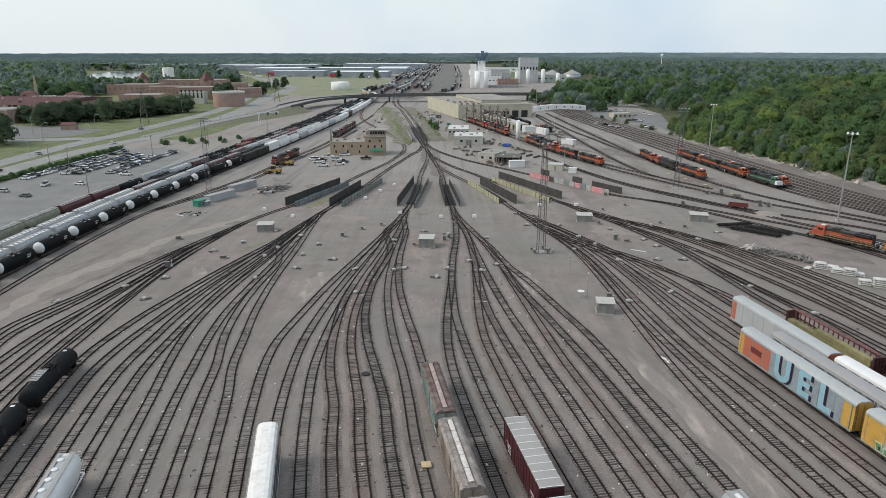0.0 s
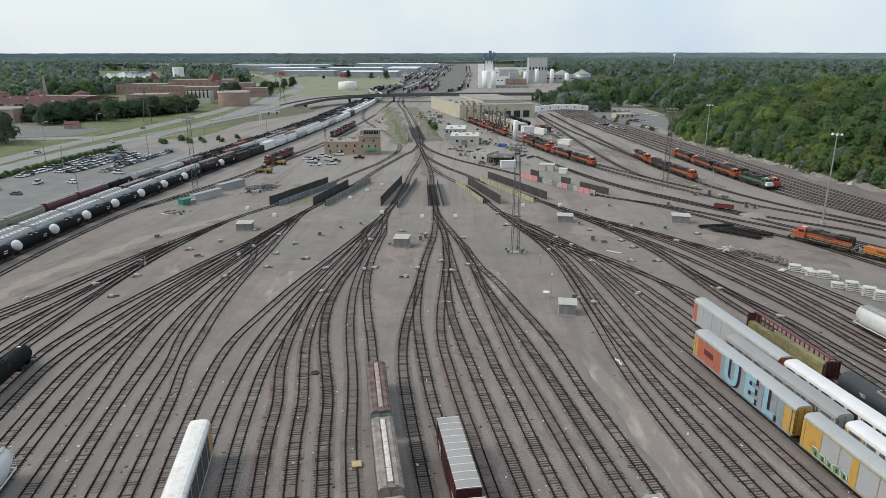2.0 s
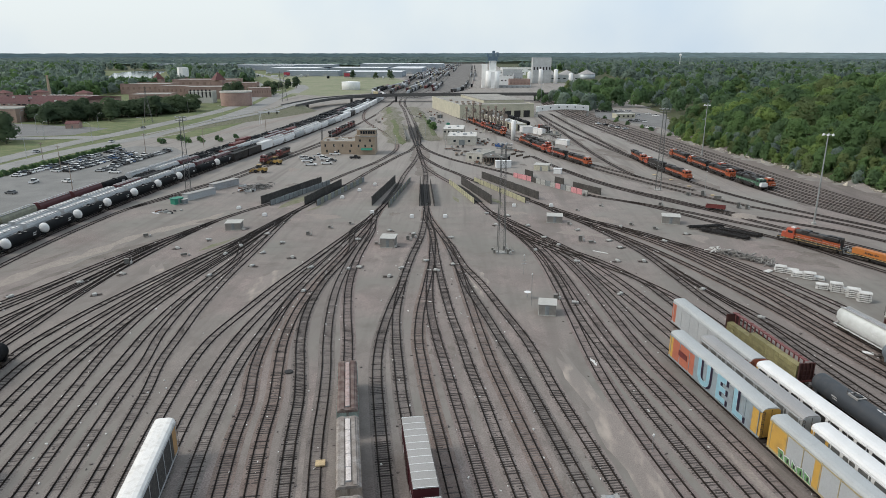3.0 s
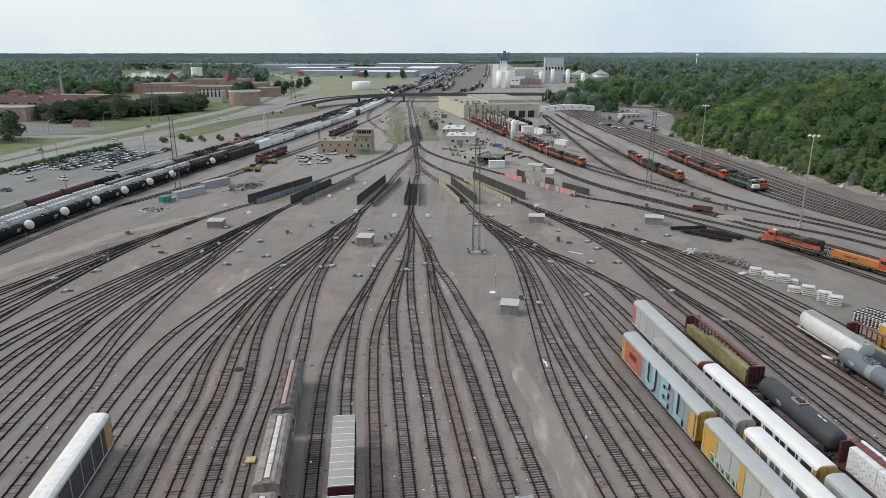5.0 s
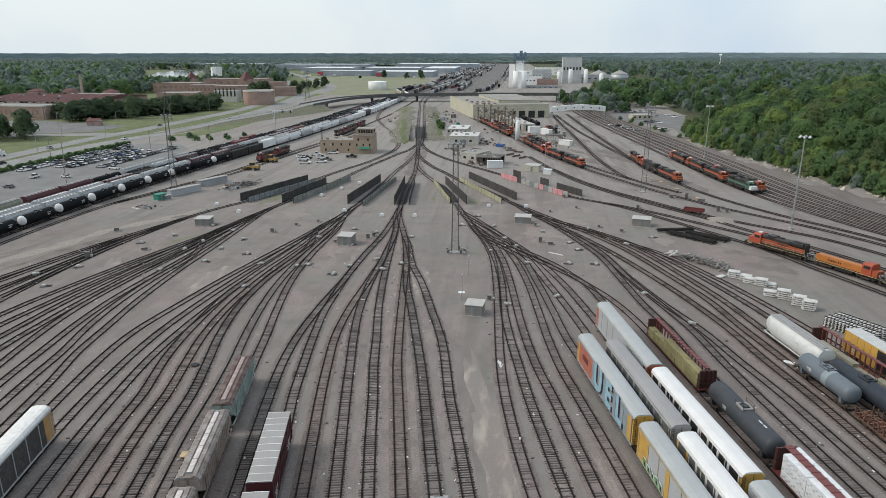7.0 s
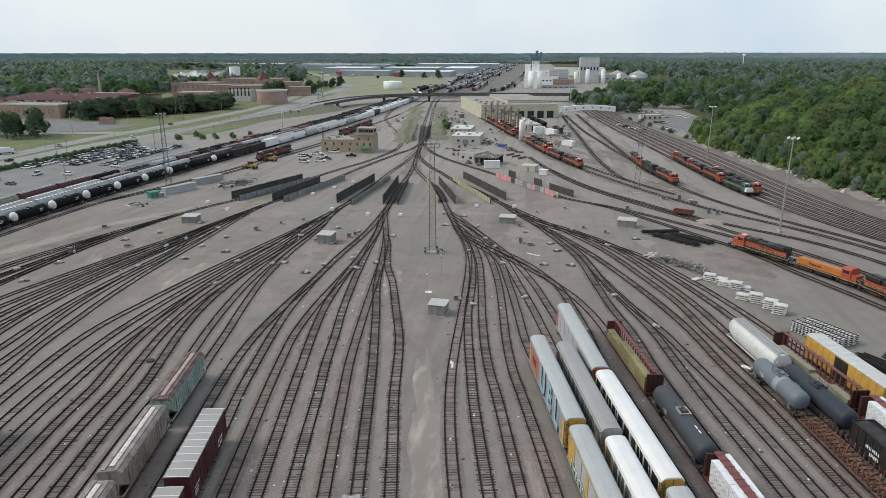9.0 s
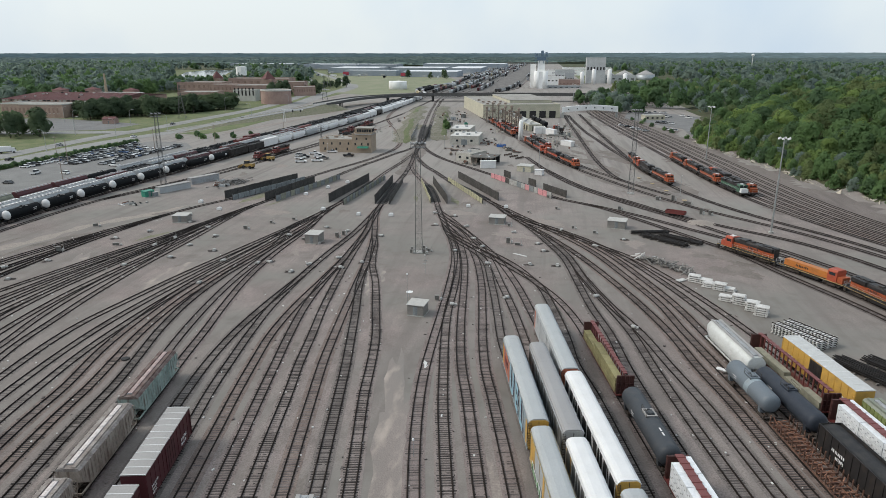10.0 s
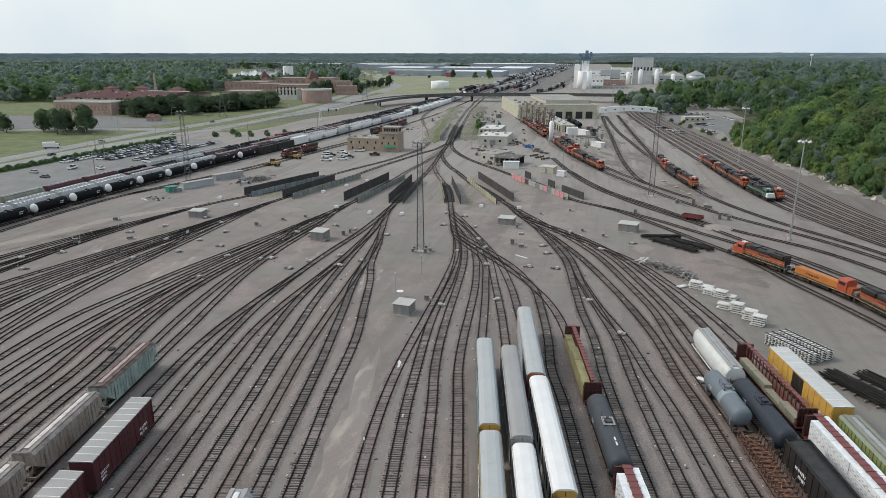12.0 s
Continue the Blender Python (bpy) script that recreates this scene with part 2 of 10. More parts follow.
M_PALE = mat("pale_sand", (0.275, 0.24, 0.212), (0.235, 0.206, 0.183), size=2, rough=0.95, bump=0.3, fine=3, space="World")
M_SANDY = mat("sandy_gravel", (0.241, 0.203, 0.187), (0.209, 0.177, 0.162), size=11, rough=0.95, bump=0.15, fine=4.5, grainy=0.7, stain=(0.36, 0.31, 0.27), amount=0.9, drift=((0.2, 0.183, 0.167), 55), space="World", stretch=(2.6, 0.8, 1))
M_PALE2 = mat("pale_gravel", (0.244, 0.211, 0.191), (0.224, 0.194, 0.175), size=2, rough=0.95, bump=0.3, fine=3, space="World")
M_DUSK = mat("oily_cinders", (0.13, 0.113, 0.101), (0.19, 0.165, 0.149), size=5, rough=0.95, bump=0.4, fine=2.5, space="World")

gx = np.unique(np.concatenate([np.linspace(-5000, -400, 24), np.arange(-400, -180, 9), np.arange(-180, -70, 20), np.arange(-70, 31, 4), np.arange(31, 120, 20), np.arange(120, 420, 6), np.linspace(420, 1200, 27), np.linspace(1200, 5000, 20)]))
gy = np.unique(np.concatenate([np.linspace(-400, 340, 38), np.arange(340, 760, 8), np.linspace(760, 1400, 24), np.linspace(1400, 4990, 24)]))
gm = Mesh()
nx = len(gx)
gm.v = [(x, y, height(x, y) - 0.06) for y in gy for x in gx]
gm.f = [(j * nx + i, j * nx + i + 1, (j + 1) * nx + i + 1, (j + 1) * nx + i) for j in range(len(gy) - 1) for i in range(nx - 1)]
gme = bpy.data.meshes.new("ground")
gme.from_pydata(gm.v, [], gm.f)
gme.polygons.foreach_set("use_smooth", [True] * len(gme.polygons))
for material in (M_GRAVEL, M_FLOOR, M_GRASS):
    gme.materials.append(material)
for p in gme.polygons:
    x, y, z = p.center
    if x > edge_x(y) + 1 or y > 1900 and not -150 < x < 130:
        p.material_index = 1
    elif x < -191 or y > 1200 and not -150 < x < 130:
        p.material_index = 2
ground = tagged(new("ground", gme), "grey gravel rail yard between grass and woods", "ground", kind="structure")


def sheet(name, pts, material, label, z=0.0, category="ground"):
    """A thin draped sheet with that outline."""
    return tagged(part(name, flat(pts, z), material), label, category, kind="structure")


def strip(name, pts, half, material, label, z=0.0, drape=False):
    p = spline(pts, 6.0)
    zz = [height(x, y) + z for x, y in p] if drape else z
    return tagged(part(name, ribbon(p, half, zz), material), label, name.replace("_", " "), kind="structure")


# pale wheel tracks, dark cinders and sandy patches in the yard


def ragged(name, pts, half, material, label, z):
    """A draped strip with an uneven outline."""
    p = spline(pts, 2.0)
    d = np.gradient(p, axis=0)
    d /= np.linalg.norm(d, axis=1)[:, None]
    m, n = Mesh(), len(p)
    for s in (1, -1):
        ph = random.uniform(0, 6)
        for k in range(n):
            w = s * half * (0.65 + 0.35 * math.sin(0.31 * k + ph) + 0.2 * math.sin(1.1 * k + 2 * ph) + random.uniform(-0.12, 0.12)) * smooth(min(k, n - 1 - k) / 5)
            x, y = p[k][0] - d[k][1] * w, p[k][1] + d[k][0] * w
            m.v.append((x, y, height(x, y) + z))
    m.f = [(i, n + i, n + i + 1, i + 1) for i in range(n - 1)]
    return tagged(part(name, m, material), label, "weeds", kind="structure")


def blob(name, x, y, rx, ry, material, label, z, rot=0.0):
    """An irregular patch on the ground."""
    ph = random.uniform(0, 6)
    pts = []
    for k in range(40):
        a = 2 * math.pi * k / 40
        q = 1 + 0.22 * math.sin(3 * a + ph) + 0.13 * math.sin(7 * a + 2 * ph) + 0.12 * math.sin(13 * a + ph) + random.uniform(-0.08, 0.08)
        u, v = rx * q * math.cos(a), ry * q * math.sin(a)
        pts.append((x + u * math.cos(rot) - v * math.sin(rot), y + u * math.sin(rot) + v * math.cos(rot)))
    return tagged(part(name, flat(pts, z), material), label, "ground patch", kind="structure")


def carpet(name, pts, half, material, label, z, category="weeds"):
    """A draped strip of several columns with an uneven outline."""
    p = spline(pts, 2.0)
    d = np.gradient(p, axis=0)
    d /= np.linalg.norm(d, axis=1)[:, None]
    m, n, cols = Mesh(), len(p), 9
    wob = [[0.72 + 0.2 * math.sin(0.23 * k + 2 * q) + random.uniform(-0.12, 0.12) for k in range(n)] for q in (0, 1)]
    for k in range(n):
        for c in range(cols):
            u = 2 * c / (cols - 1) - 1
            w = u * half * wob[u > 0][k] * smooth(min(k, n - 1 - k) / 5 + 0.05)
            x, y = p[k][0] - d[k][1] * w, p[k][1] + d[k][0] * w
            m.v.append((x, y, height(x, y) + z * (1 - 0.9 * u * u)))
    m.f = [(k * cols + c, k * cols + c + 1, (k + 1) * cols + c + 1, (k + 1) * cols + c) for k in range(n - 1) for c in range(cols - 1)]
    return tagged(part(name, m, material), label, category, kind="structure")


random.seed(31)
ragged("dirt_track", [(-97.0, 100)] + [(-93.6, 131.2), (-93.0, 139.3), (-91.5, 147.9), (-89.5, 157.1), (-87.1, 166.9), (-84.2, 177.3), (-80.2, 187.1), (-72.9, 199.9), (-64.4, 220.2)], 3.2, M_PALE, "pale hard-packed dirt service track", -0.046)
ragged("cinder_strip", [(-89.3, 135.2), (-86.7, 144.0), (-83.8, 154.0), (-80.5, 165.4), (-76.1, 176.7), (-70.9, 188.9)], 2.4, M_DUSK, "dark cinder strip beside the dirt track", -0.05)
ragged("cinder_strip", [(-97.1, 156.7), (-95.0, 162.1), (-92.6, 168.9), (-89.2, 176.2)], 2.2, M_DUSK, "dark cinder strip beside the dirt track", -0.05)
ragged("weed_patch", [(-57, 172), (-54, 180), (-50, 189)], 2.2, M_WEED, "thin weeds beside an equipment hut", -0.04)
for k, (x, y, rx, ry, rot) in enumerate(((39.0, 86, 2.7, 22, 0.18), (19, 150, 3.0, 12, 0.05), (-58, 150, 3.0, 10, 0.4), (-29, 150, 4.0, 12, -0.3))):
    blob("sand_patch", x, y, rx, ry, M_SANDY, "pale trodden sand between the tracks", -0.036 + 0.0004 * k, rot)
for k in range(46):
    x, y = random.uniform(-75, 120), random.uniform(70, 330)
    blob("cinder_patch", x, y, random.uniform(0.8, 3.2), random.uniform(1.5, 6.0), M_DUSK if k % 3 else M_PALE2, "stained patch of yard gravel", -0.0555 + 0.0003 * k, random.uniform(-0.5, 0.5))
for k, (x, y, rx, ry) in enumerate(((52, 196, 7, 3), (60, 214, 8, 3), (33, 222, 5, 3), (-30, 214, 6, 3), (108, 170, 6, 4), (112, 176, 4, 2), (104, 182, 5, 2))):
    blob("dust_patch", x, y, rx, ry, M_PALE2 if k < 4 else M_DUSK, "dusty patch of yard gravel", -0.04 + 0.0005 * k, -0.4)

# hazy distance: a low plain backdrop round the horizon, the haze put into its colour
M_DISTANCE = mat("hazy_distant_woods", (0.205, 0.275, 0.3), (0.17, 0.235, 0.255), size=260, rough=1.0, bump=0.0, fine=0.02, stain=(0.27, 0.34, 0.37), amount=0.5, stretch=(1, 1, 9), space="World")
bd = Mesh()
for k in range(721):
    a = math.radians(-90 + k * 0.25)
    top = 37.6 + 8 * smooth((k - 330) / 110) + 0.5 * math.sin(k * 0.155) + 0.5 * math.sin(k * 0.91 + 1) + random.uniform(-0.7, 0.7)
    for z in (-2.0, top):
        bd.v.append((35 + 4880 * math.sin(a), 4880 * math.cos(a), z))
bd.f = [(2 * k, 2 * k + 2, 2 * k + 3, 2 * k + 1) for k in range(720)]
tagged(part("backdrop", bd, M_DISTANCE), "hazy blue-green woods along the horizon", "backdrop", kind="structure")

# brown ballast under the east tracks
M_EASTBED = mat("brown_yard_ballast", (0.168, 0.144, 0.132), (0.13, 0.111, 0.102), size=7, rough=0.95, bump=0.3, fine=4, grainy=0.7, stain=(0.105, 0.089, 0.081), amount=0.6, space="World", stretch=(2.0, 0.3, 1), drift=((0.165, 0.142, 0.128), 30))
carpet("east_bed", [(212, 90), (199, 120), (185, 180), (170, 215), (159, 252), (151, 290), (145, 345), (138, 410), (129, 500), (118, 620), (114, 760)], 25, M_EASTBED, "brown oily ballast under the east tracks", -0.03, "ground")
# oil and cinders round the engine tracks
random.seed(52)
for k in range(34):
    y = random.uniform(200, 520)
    x = float(np.interp(y, [200, 262, 345, 520], [142, 104, 72, 30])) + random.uniform(-6, 34)
    blob("oily_patch", x, y, random.uniform(1.5, 4.5), random.uniform(6, 18), M_DUSK, "dark oily patch beside engine tracks", -0.0575 + 0.0001 * k, 0.42)
carpet("oily_lane", [(112, 244), (101, 264), (89, 289), (78, 314), (68, 342), (59, 371), (49, 413), (38, 452), (26, 502)], 5.5, M_DUSK, "dark oily lane along the engine tracks", -0.035, "ground")
carpet("oily_lane", [(119, 262), (112, 292), (107, 320), (105, 345), (101, 400), (97, 480), (93, 580)], 4.5, M_DUSK, "dark oily lane along the engine tracks", -0.035, "ground")
carpet("oily_lane", [(92, 294), (88.5, 320), (86.5, 352), (85, 392), (83, 453), (80, 530)], 4.0, M_DUSK, "dark oily lane along the engine tracks", -0.033, "ground")
carpet("oily_lane", [(0, 285), (-3, 310), (-5.5, 335), (-8, 360), (-10, 384)], 6.0, M_DUSK, "dark cinders round the hump points", -0.037, "ground")
# ---- tracks ----
M_RAIL = mat("rail_steel", (0.014, 0.011, 0.01), (0.026, 0.02, 0.017), size=6, rough=0.75, bump=0.0, gloss=0.1)
M_BALLAST = mat("grimy_ballast", (0.201, 0.165, 0.155), (0.149, 0.121, 0.113), size=4, rough=0.95, bump=0.4, fine=4.5, grainy=0.7, stain=(0.218, 0.190, 0.177), amount=0.6, space="World")
M_TIE = mat("creosoted_tie", (0.055, 0.047, 0.045), (0.131, 0.112, 0.106), size=1.1, rough=0.9, bump=0.3, fine=14, spread=0.65)
BALLASTS = [M_BALLAST, M_BALLAST,
            mat("rusty_ballast", (0.180, 0.142, 0.126), (0.137, 0.105, 0.094), size=4, rough=0.95, bump=0.4, fine=4.5, grainy=0.7, stain=(0.218, 0.185, 0.171), amount=0.6, space="World"),
            mat("dark_ballast", (0.164, 0.144, 0.134), (0.129, 0.112, 0.104), size=4, rough=0.95, bump=0.4, fine=4.5, grainy=0.7, stain=(0.186, 0.159, 0.149), amount=0.6, space="World"),
            mat("pale_ballast", (0.218, 0.185, 0.173), (0.175, 0.148, 0.136), size=4, rough=0.95, bump=0.4, fine=4.5, grainy=0.7, stain=(0.133, 0.109, 0.102), amount=0.5, space="World")]
M_OILY = mat("oil_soaked_ballast", (0.069, 0.059, 0.056), (0.110, 0.093, 0.087), size=6, rough=0.85, bump=0.4, fine=4.5, grainy=0.7, stain=(0.161, 0.138, 0.129), amount=0.5, space="World")
M_SILTED = mat("silted_ballast", (0.205, 0.18, 0.166), (0.165, 0.145, 0.134), size=5, rough=0.95, bump=0.3, fine=4.5, grainy=0.7, stain=(0.135, 0.117, 0.107), amount=0.5, space="World")
M_FARBED = mat("grey_yard_ballast", (0.165, 0.155, 0.147), (0.125, 0.117, 0.11), size=14, rough=0.95, bump=0.2, fine=2, stain=(0.085, 0.08, 0.076), amount=0.6, space="World", stretch=(2.5, 0.25, 1))
PATHS = {}
TIE = Mesh().box(-1.2, 1.2, -0.115, 0.115, -0.12, 0.0).data("tie", M_TIE)


def bed(p, nrm, z, lift):
    """A strip of ballast, heaped unevenly over the tie ends and between the rails."""
    m, n = Mesh(), len(p)
    cols = ((-1.5, 0.0, 0.0), (-1.22, 0.0, 0.06), (-0.9, 0.015, 0.065), (-0.7, 0.0, 0.03), (-0.25, 0.0, 0.05), (0.25, 0.0, 0.05), (0.7, 0.0, 0.03), (0.9, 0.015, 0.065), (1.22, 0.0, 0.06), (1.5, 0.0, 0.0))
    for off, low, high in cols:
        ph = random.uniform(0, 6)
        for k in range(n):
            h = low + (high - low) * min(1.0, max(0.0, 0.45 + 0.3 * math.sin(0.5 * k + ph) + random.uniform(-0.35, 0.35)))
            m.v.append((p[k][0] + nrm[k][0] * off, p[k][1] + nrm[k][1] * off, z[k] + lift * h))
    m.f = [(a * n + i, a * n + i + 1, (a + 1) * n + i + 1, (a + 1) * n + i)[::-1] for a in range(len(cols) - 1) for i in range(n - 1)]
    return m


def track(name, pts, near=False, ties=True, spacing=0.53, label="steel railway track on dark timber ties in gravel"):
    """Two rails and their ties along a plan curve; near: single ties where the camera passes closest."""
    p = spline(pts, 2.7 if ties else 5.4)
    d = np.gradient(p, axis=0)
    d /= np.linalg.norm(d, axis=1)[:, None]
    nrm = np.stack([-d[:, 1], d[:, 0]], 1)
    z = np.array([height(x, y) for x, y in p])
    s = np.concatenate([[0], np.cumsum(np.linalg.norm(np.diff(p, axis=0), axis=1))])
    PATHS[name] = (s, p, z)
    e = thing("railway_track", label, "railway track", group="yard tracks", kind="structure")
    for side in (0.7525, -0.7525):
        m = Mesh()
        vs = []
        for off, h in ((-0.112, 0.0), (-0.048, 0.17), (0.048, 0.17), (0.112, 0.0)):
            q = p + nrm * (side + off)
            vs.append(np.column_stack([q, z + h]))
        n = len(p)
        m.add(np.concatenate(vs), [(a * n + i, a * n + i + 1, (a + 1) * n + i + 1, (a + 1) * n + i) for a in range(3) for i in range(n - 1)])
        part("rail", m, M_RAIL, e)
    sandy = name[:2] in ("g0", "g1") or name in ("g2a", "g2b", "g2c", "tl", "tl2", "hump_a", "hump_b")
    oily = name in ("east0",) or name[:3] in ("eng", "svc") or name[:2] == "g6"
    part("ballast", bed(p, nrm, z - 0.052 + 0.0005 * (len(PATHS) % 40), 0.62 if ties else 0.0), BALLASTS[2] if name[:4] == "east" and name != "east0" else M_OILY if oily else M_SILTED if sandy else BALLASTS[int(random.random() * 5)], e)
    if not ties:
        return e
    rest = Mesh()
    ph, worn = random.uniform(0, 40), random.choice((0.014, 0.02, 0.028) if sandy else (0.0, 0.0, 0.004, 0.01, 0.022))
    for k, t in enumerate(np.arange(0.3, s[-1], spacing)):
        x, y = np.interp(t, s, p[:, 0]), np.interp(t, s, p[:, 1])
        dx, dy = np.interp(t, s, d[:, 0]), np.interp(t, s, d[:, 1])
        q = math.hypot(dx, dy)
        dx, dy = dx / q, dy / q
        w = random.uniform(-0.06, 0.06)
        top = np.interp(t, s, z) + random.uniform(-0.03, 0.045) - worn - 0.014 * max(0.0, math.sin(t / 9 + ph) + 0.6 * math.sin(t / 3.7 + 2 * ph))
        if near and 70 < y < 72.0:
            o = new("tie", TIE)
            o.parent = e
            o.matrix_basis = pose(x - dy * w, y + dx * w, top, 0, 0, math.degrees(math.atan2(-dx, dy)) + random.uniform(-1.5, 1.5))
        else:
            a, b = 1.17 + random.uniform(-0.14, 0.08), 0.115
            c = [(x + sx * a * -dy + w * -dy + sy * b * dx, y + sx * a * dx + w * dx + sy * b * dy) for sx, sy in ((-1, -1), (1, -1), (1, 1), (-1, 1))]
            rest.add([(u, v, top) for u, v in c] + [(u, v, top - 0.1) for u, v in c], [(3, 2, 1, 0), (0, 1, 5, 4), (1, 2, 6, 5), (2, 3, 7, 6), (3, 0, 4, 7)])
    if rest.v:
        me = bpy.data.meshes.new("ties")
        me.from_pydata(rest.v, [], rest.f)
        me.materials.append(M_TIE)
        part("ties", me, None, e, "weathered timber ties", kind="stuff")
    return e


def bowl(name, x75, upper, slope=-0.18):
    """A classification track: straight and parallel near the camera, bending towards its group's retarder."""
    base = [(x75 + slope * (y - 75), y) for y in (-70, 0, 60, 82)]
    lead, (x, y) = PATHS.get(name[:2] + "a"), upper[-1]
    if lead and y < 235:
        at = lambda v: float(np.interp(v, lead[1][:, 1], lead[1][:, 0]))
        off = abs(x - at(y))
        mates = [abs(x - float(np.interp(y, q[1][:, 1], q[1][:, 0]))) for k, q in PATHS.items() if k[:2] == name[:2]]
        if off > 0.4 and min(mates) > 0.7:
            v = y + max(20, 2.1 * off)
            upper = upper + [(at(v), v), (at(v + 10), v + 10)]
        elif off > 0.4:
            beside = [q[1] for k, q in PATHS.items() if k[:2] == name[:2] and q[1][:, 1].max() > y + 20]
            mate = min(beside, key=lambda q: abs(x - float(np.interp(y, q[:, 1], q[:, 0]))))
            on = lambda v: float(np.interp(v, mate[:, 1], mate[:, 0]))
            upper = upper + [(on(v), v) for v in (y + 9, y + 18)]
    return track(name, base + upper, near=True)
# left outer group
S0 = [(-59.5, 219), (-50, 240), (-43, 267), (-35.9, 296), (-29.8, 317), (-26.4, 331), (-23.8, 347), (-22.3, 358), (-21.7, 368)]
bowl("g0a", -84.6, [(-86, 112), (-87, 122), (-81.6, 142), (-77.3, 161), (-70.8, 184)] + S0)
bowl("g0b", -80.5, [(-83, 110), (-84, 119), (-80, 138), (-77, 155), (-70.8, 184)])
bowl("g0c", -76.4, [(-79, 110), (-78.6, 120), (-76, 136), (-73.6, 152), (-70.5, 176), (-64, 205)])
bowl("g0d", -72.3, [(-75.4, 109), (-75.6, 122), (-74.4, 140), (-72.5, 158), (-68, 190)])
bowl("g0e", -68.2, [(-71.6, 108), (-72, 121), (-71, 140), (-70, 165), (-65, 200)])
bowl("g0f", -64.2, [(-69.2, 106), (-69.6, 120), (-70.2, 136), (-70, 158), (-67, 190)])
# second group
S1 = [(-41.2, 222), (-37.5, 240), (-31, 273), (-26.4, 303), (-23.0, 322), (-19.5, 340), (-16.8, 354), (-13.6, 367), (-12.2, 388)]
bowl("g1a", -60.1, [(-63.6, 97), (-64.7, 107.4), (-64.8, 112.3), (-64.4, 117.3), (-63.0, 127.7), (-60.4, 140), (-56, 159), (-48, 188), (-44.5, 207)] + S1)
bowl("g1b", -55.9, [(-59.4, 95.5), (-60.5, 105.2), (-59.9, 117.3), (-58.7, 127), (-56.5, 143), (-53, 161), (-47, 190)])
bowl("g1c", -51.7, [(-55.1, 95.4), (-56.0, 105.4), (-55.7, 117.3), (-55.4, 127), (-54.0, 142), (-50.5, 165), (-45.5, 196)])
bowl("g1d", -47.7, [(-51.0, 95.4), (-52.1, 105.4), (-52.2, 117.3), (-51.9, 129), (-50.8, 146), (-47, 172), (-43.5, 206)])
bowl("g1e", -43.3, [(-46.7, 95.4), (-48.4, 105.4), (-49.9, 117.3), (-50.4, 130), (-49.4, 146), (-46.5, 172), (-43, 208)])
bowl("g1f", -39.3, [(-42.6, 95.4), (-43.8, 105.4), (-45.2, 117.3), (-45.9, 130), (-45.4, 145), (-44, 165), (-42.3, 205)])
bowl("g1g", -35.1, [(-38.5, 95.4), (-39.8, 105.4), (-42.2, 117.3), (-43.6, 131), (-43.8, 146), (-43.2, 165)])
bowl("g1h", -30.9, [(-34.6, 95.4), (-36.9, 105.4), (-38.3, 117.3), (-39.9, 131.5), (-40.9, 151), (-41, 176), (-41.6, 205)])
# third group
S2 = [(-12.6, 226), (-10.4, 259), (-10.0, 292), (-8.7, 319), (-8.0, 339), (-8.1, 355), (-9.3, 372)]
bowl("g2a", -26.9, [(-30, 94), (-31.4, 106), (-31.6, 116), (-29.8, 130), (-27, 148), (-22.4, 171), (-17.4, 196)] + S2)
bowl("g2b", -22.7, [(-25.4, 93), (-26.4, 106), (-26.6, 116), (-25.8, 130), (-23.6, 150), (-19.5, 178), (-15, 206)])
bowl("g2c", -18.6, [(-21.2, 92), (-22.5, 104), (-22.8, 116), (-22.4, 130), (-21, 150), (-17.6, 180)])
bowl("g2d", -14.5, [(-17, 92), (-19.6, 104), (-21, 115), (-21.8, 130)])
bowl("g2e", -10.5, [(-13.2, 93), (-15.4, 104), (-17.4, 115), (-18.6, 130), (-18, 150), (-15.2, 178), (-13, 206)])
bowl("g2f", -6.4, [(-9.2, 93), (-11.6, 104), (-14.2, 115), (-16.4, 130), (-16.8, 148), (-14.6, 176)])
bowl("g2g", -2.6, [(-5.4, 93.6), (-7, 104), (-9.1, 115), (-11.4, 130), (-13, 147), (-13.2, 170), (-12, 200)])
bowl("g2h", 1.9, [(-1.4, 94), (-3.4, 105), (-5.2, 116), (-7.8, 130), (-10.3, 147), (-11.6, 168), (-11.4, 196)])
# fourth group
S3 = [(3.4, 226), (0.9, 262), (-0.8, 296), (-3.0, 318), (-5.4, 339), (-9.3, 372)]
bowl("g3a", 6.6, [(3.3, 94), (1.8, 104), (0.9, 116), (1.0, 131), (1.9, 148), (2.7, 170), (4, 192)] + S3)
bowl("g3b", 10.8, [(7.1, 94.5), (5.6, 104.5), (4.0, 116), (2.6, 130), (2.2, 146)])
bowl("g3c", 15.0, [(11.4, 95), (9.8, 105), (8.2, 116.5), (7.6, 131), (8, 149), (8.2, 170), (6.8, 196)])
bowl("g3d", 19.1, [(15.5, 95), (13.8, 105), (11.8, 116.6), (9.8, 131), (8.7, 147), (8.4, 165)])
bowl("g3e", 23.3, [(19.8, 95.4), (18, 105), (16.2, 117), (13.9, 131), (11.6, 149), (9.8, 166), (7.4, 192), (5, 212)])
bowl("g3f", 27.5, [(23.8, 95.7), (22, 106), (20.5, 117), (18.7, 131.6), (16.6, 149.4), (14.4, 168), (11, 188), (5.6, 212)])
bowl("g3g", 31.7, [(28.0, 96), (26.2, 106), (23.9, 117.5), (20.9, 132), (17.8, 146), (15.6, 160)])
bowl("g3h", 35.9, [(32, 96.3), (30.6, 106), (28.6, 118), (25.2, 132), (20.8, 149.7), (17, 162), (12.8, 182)])
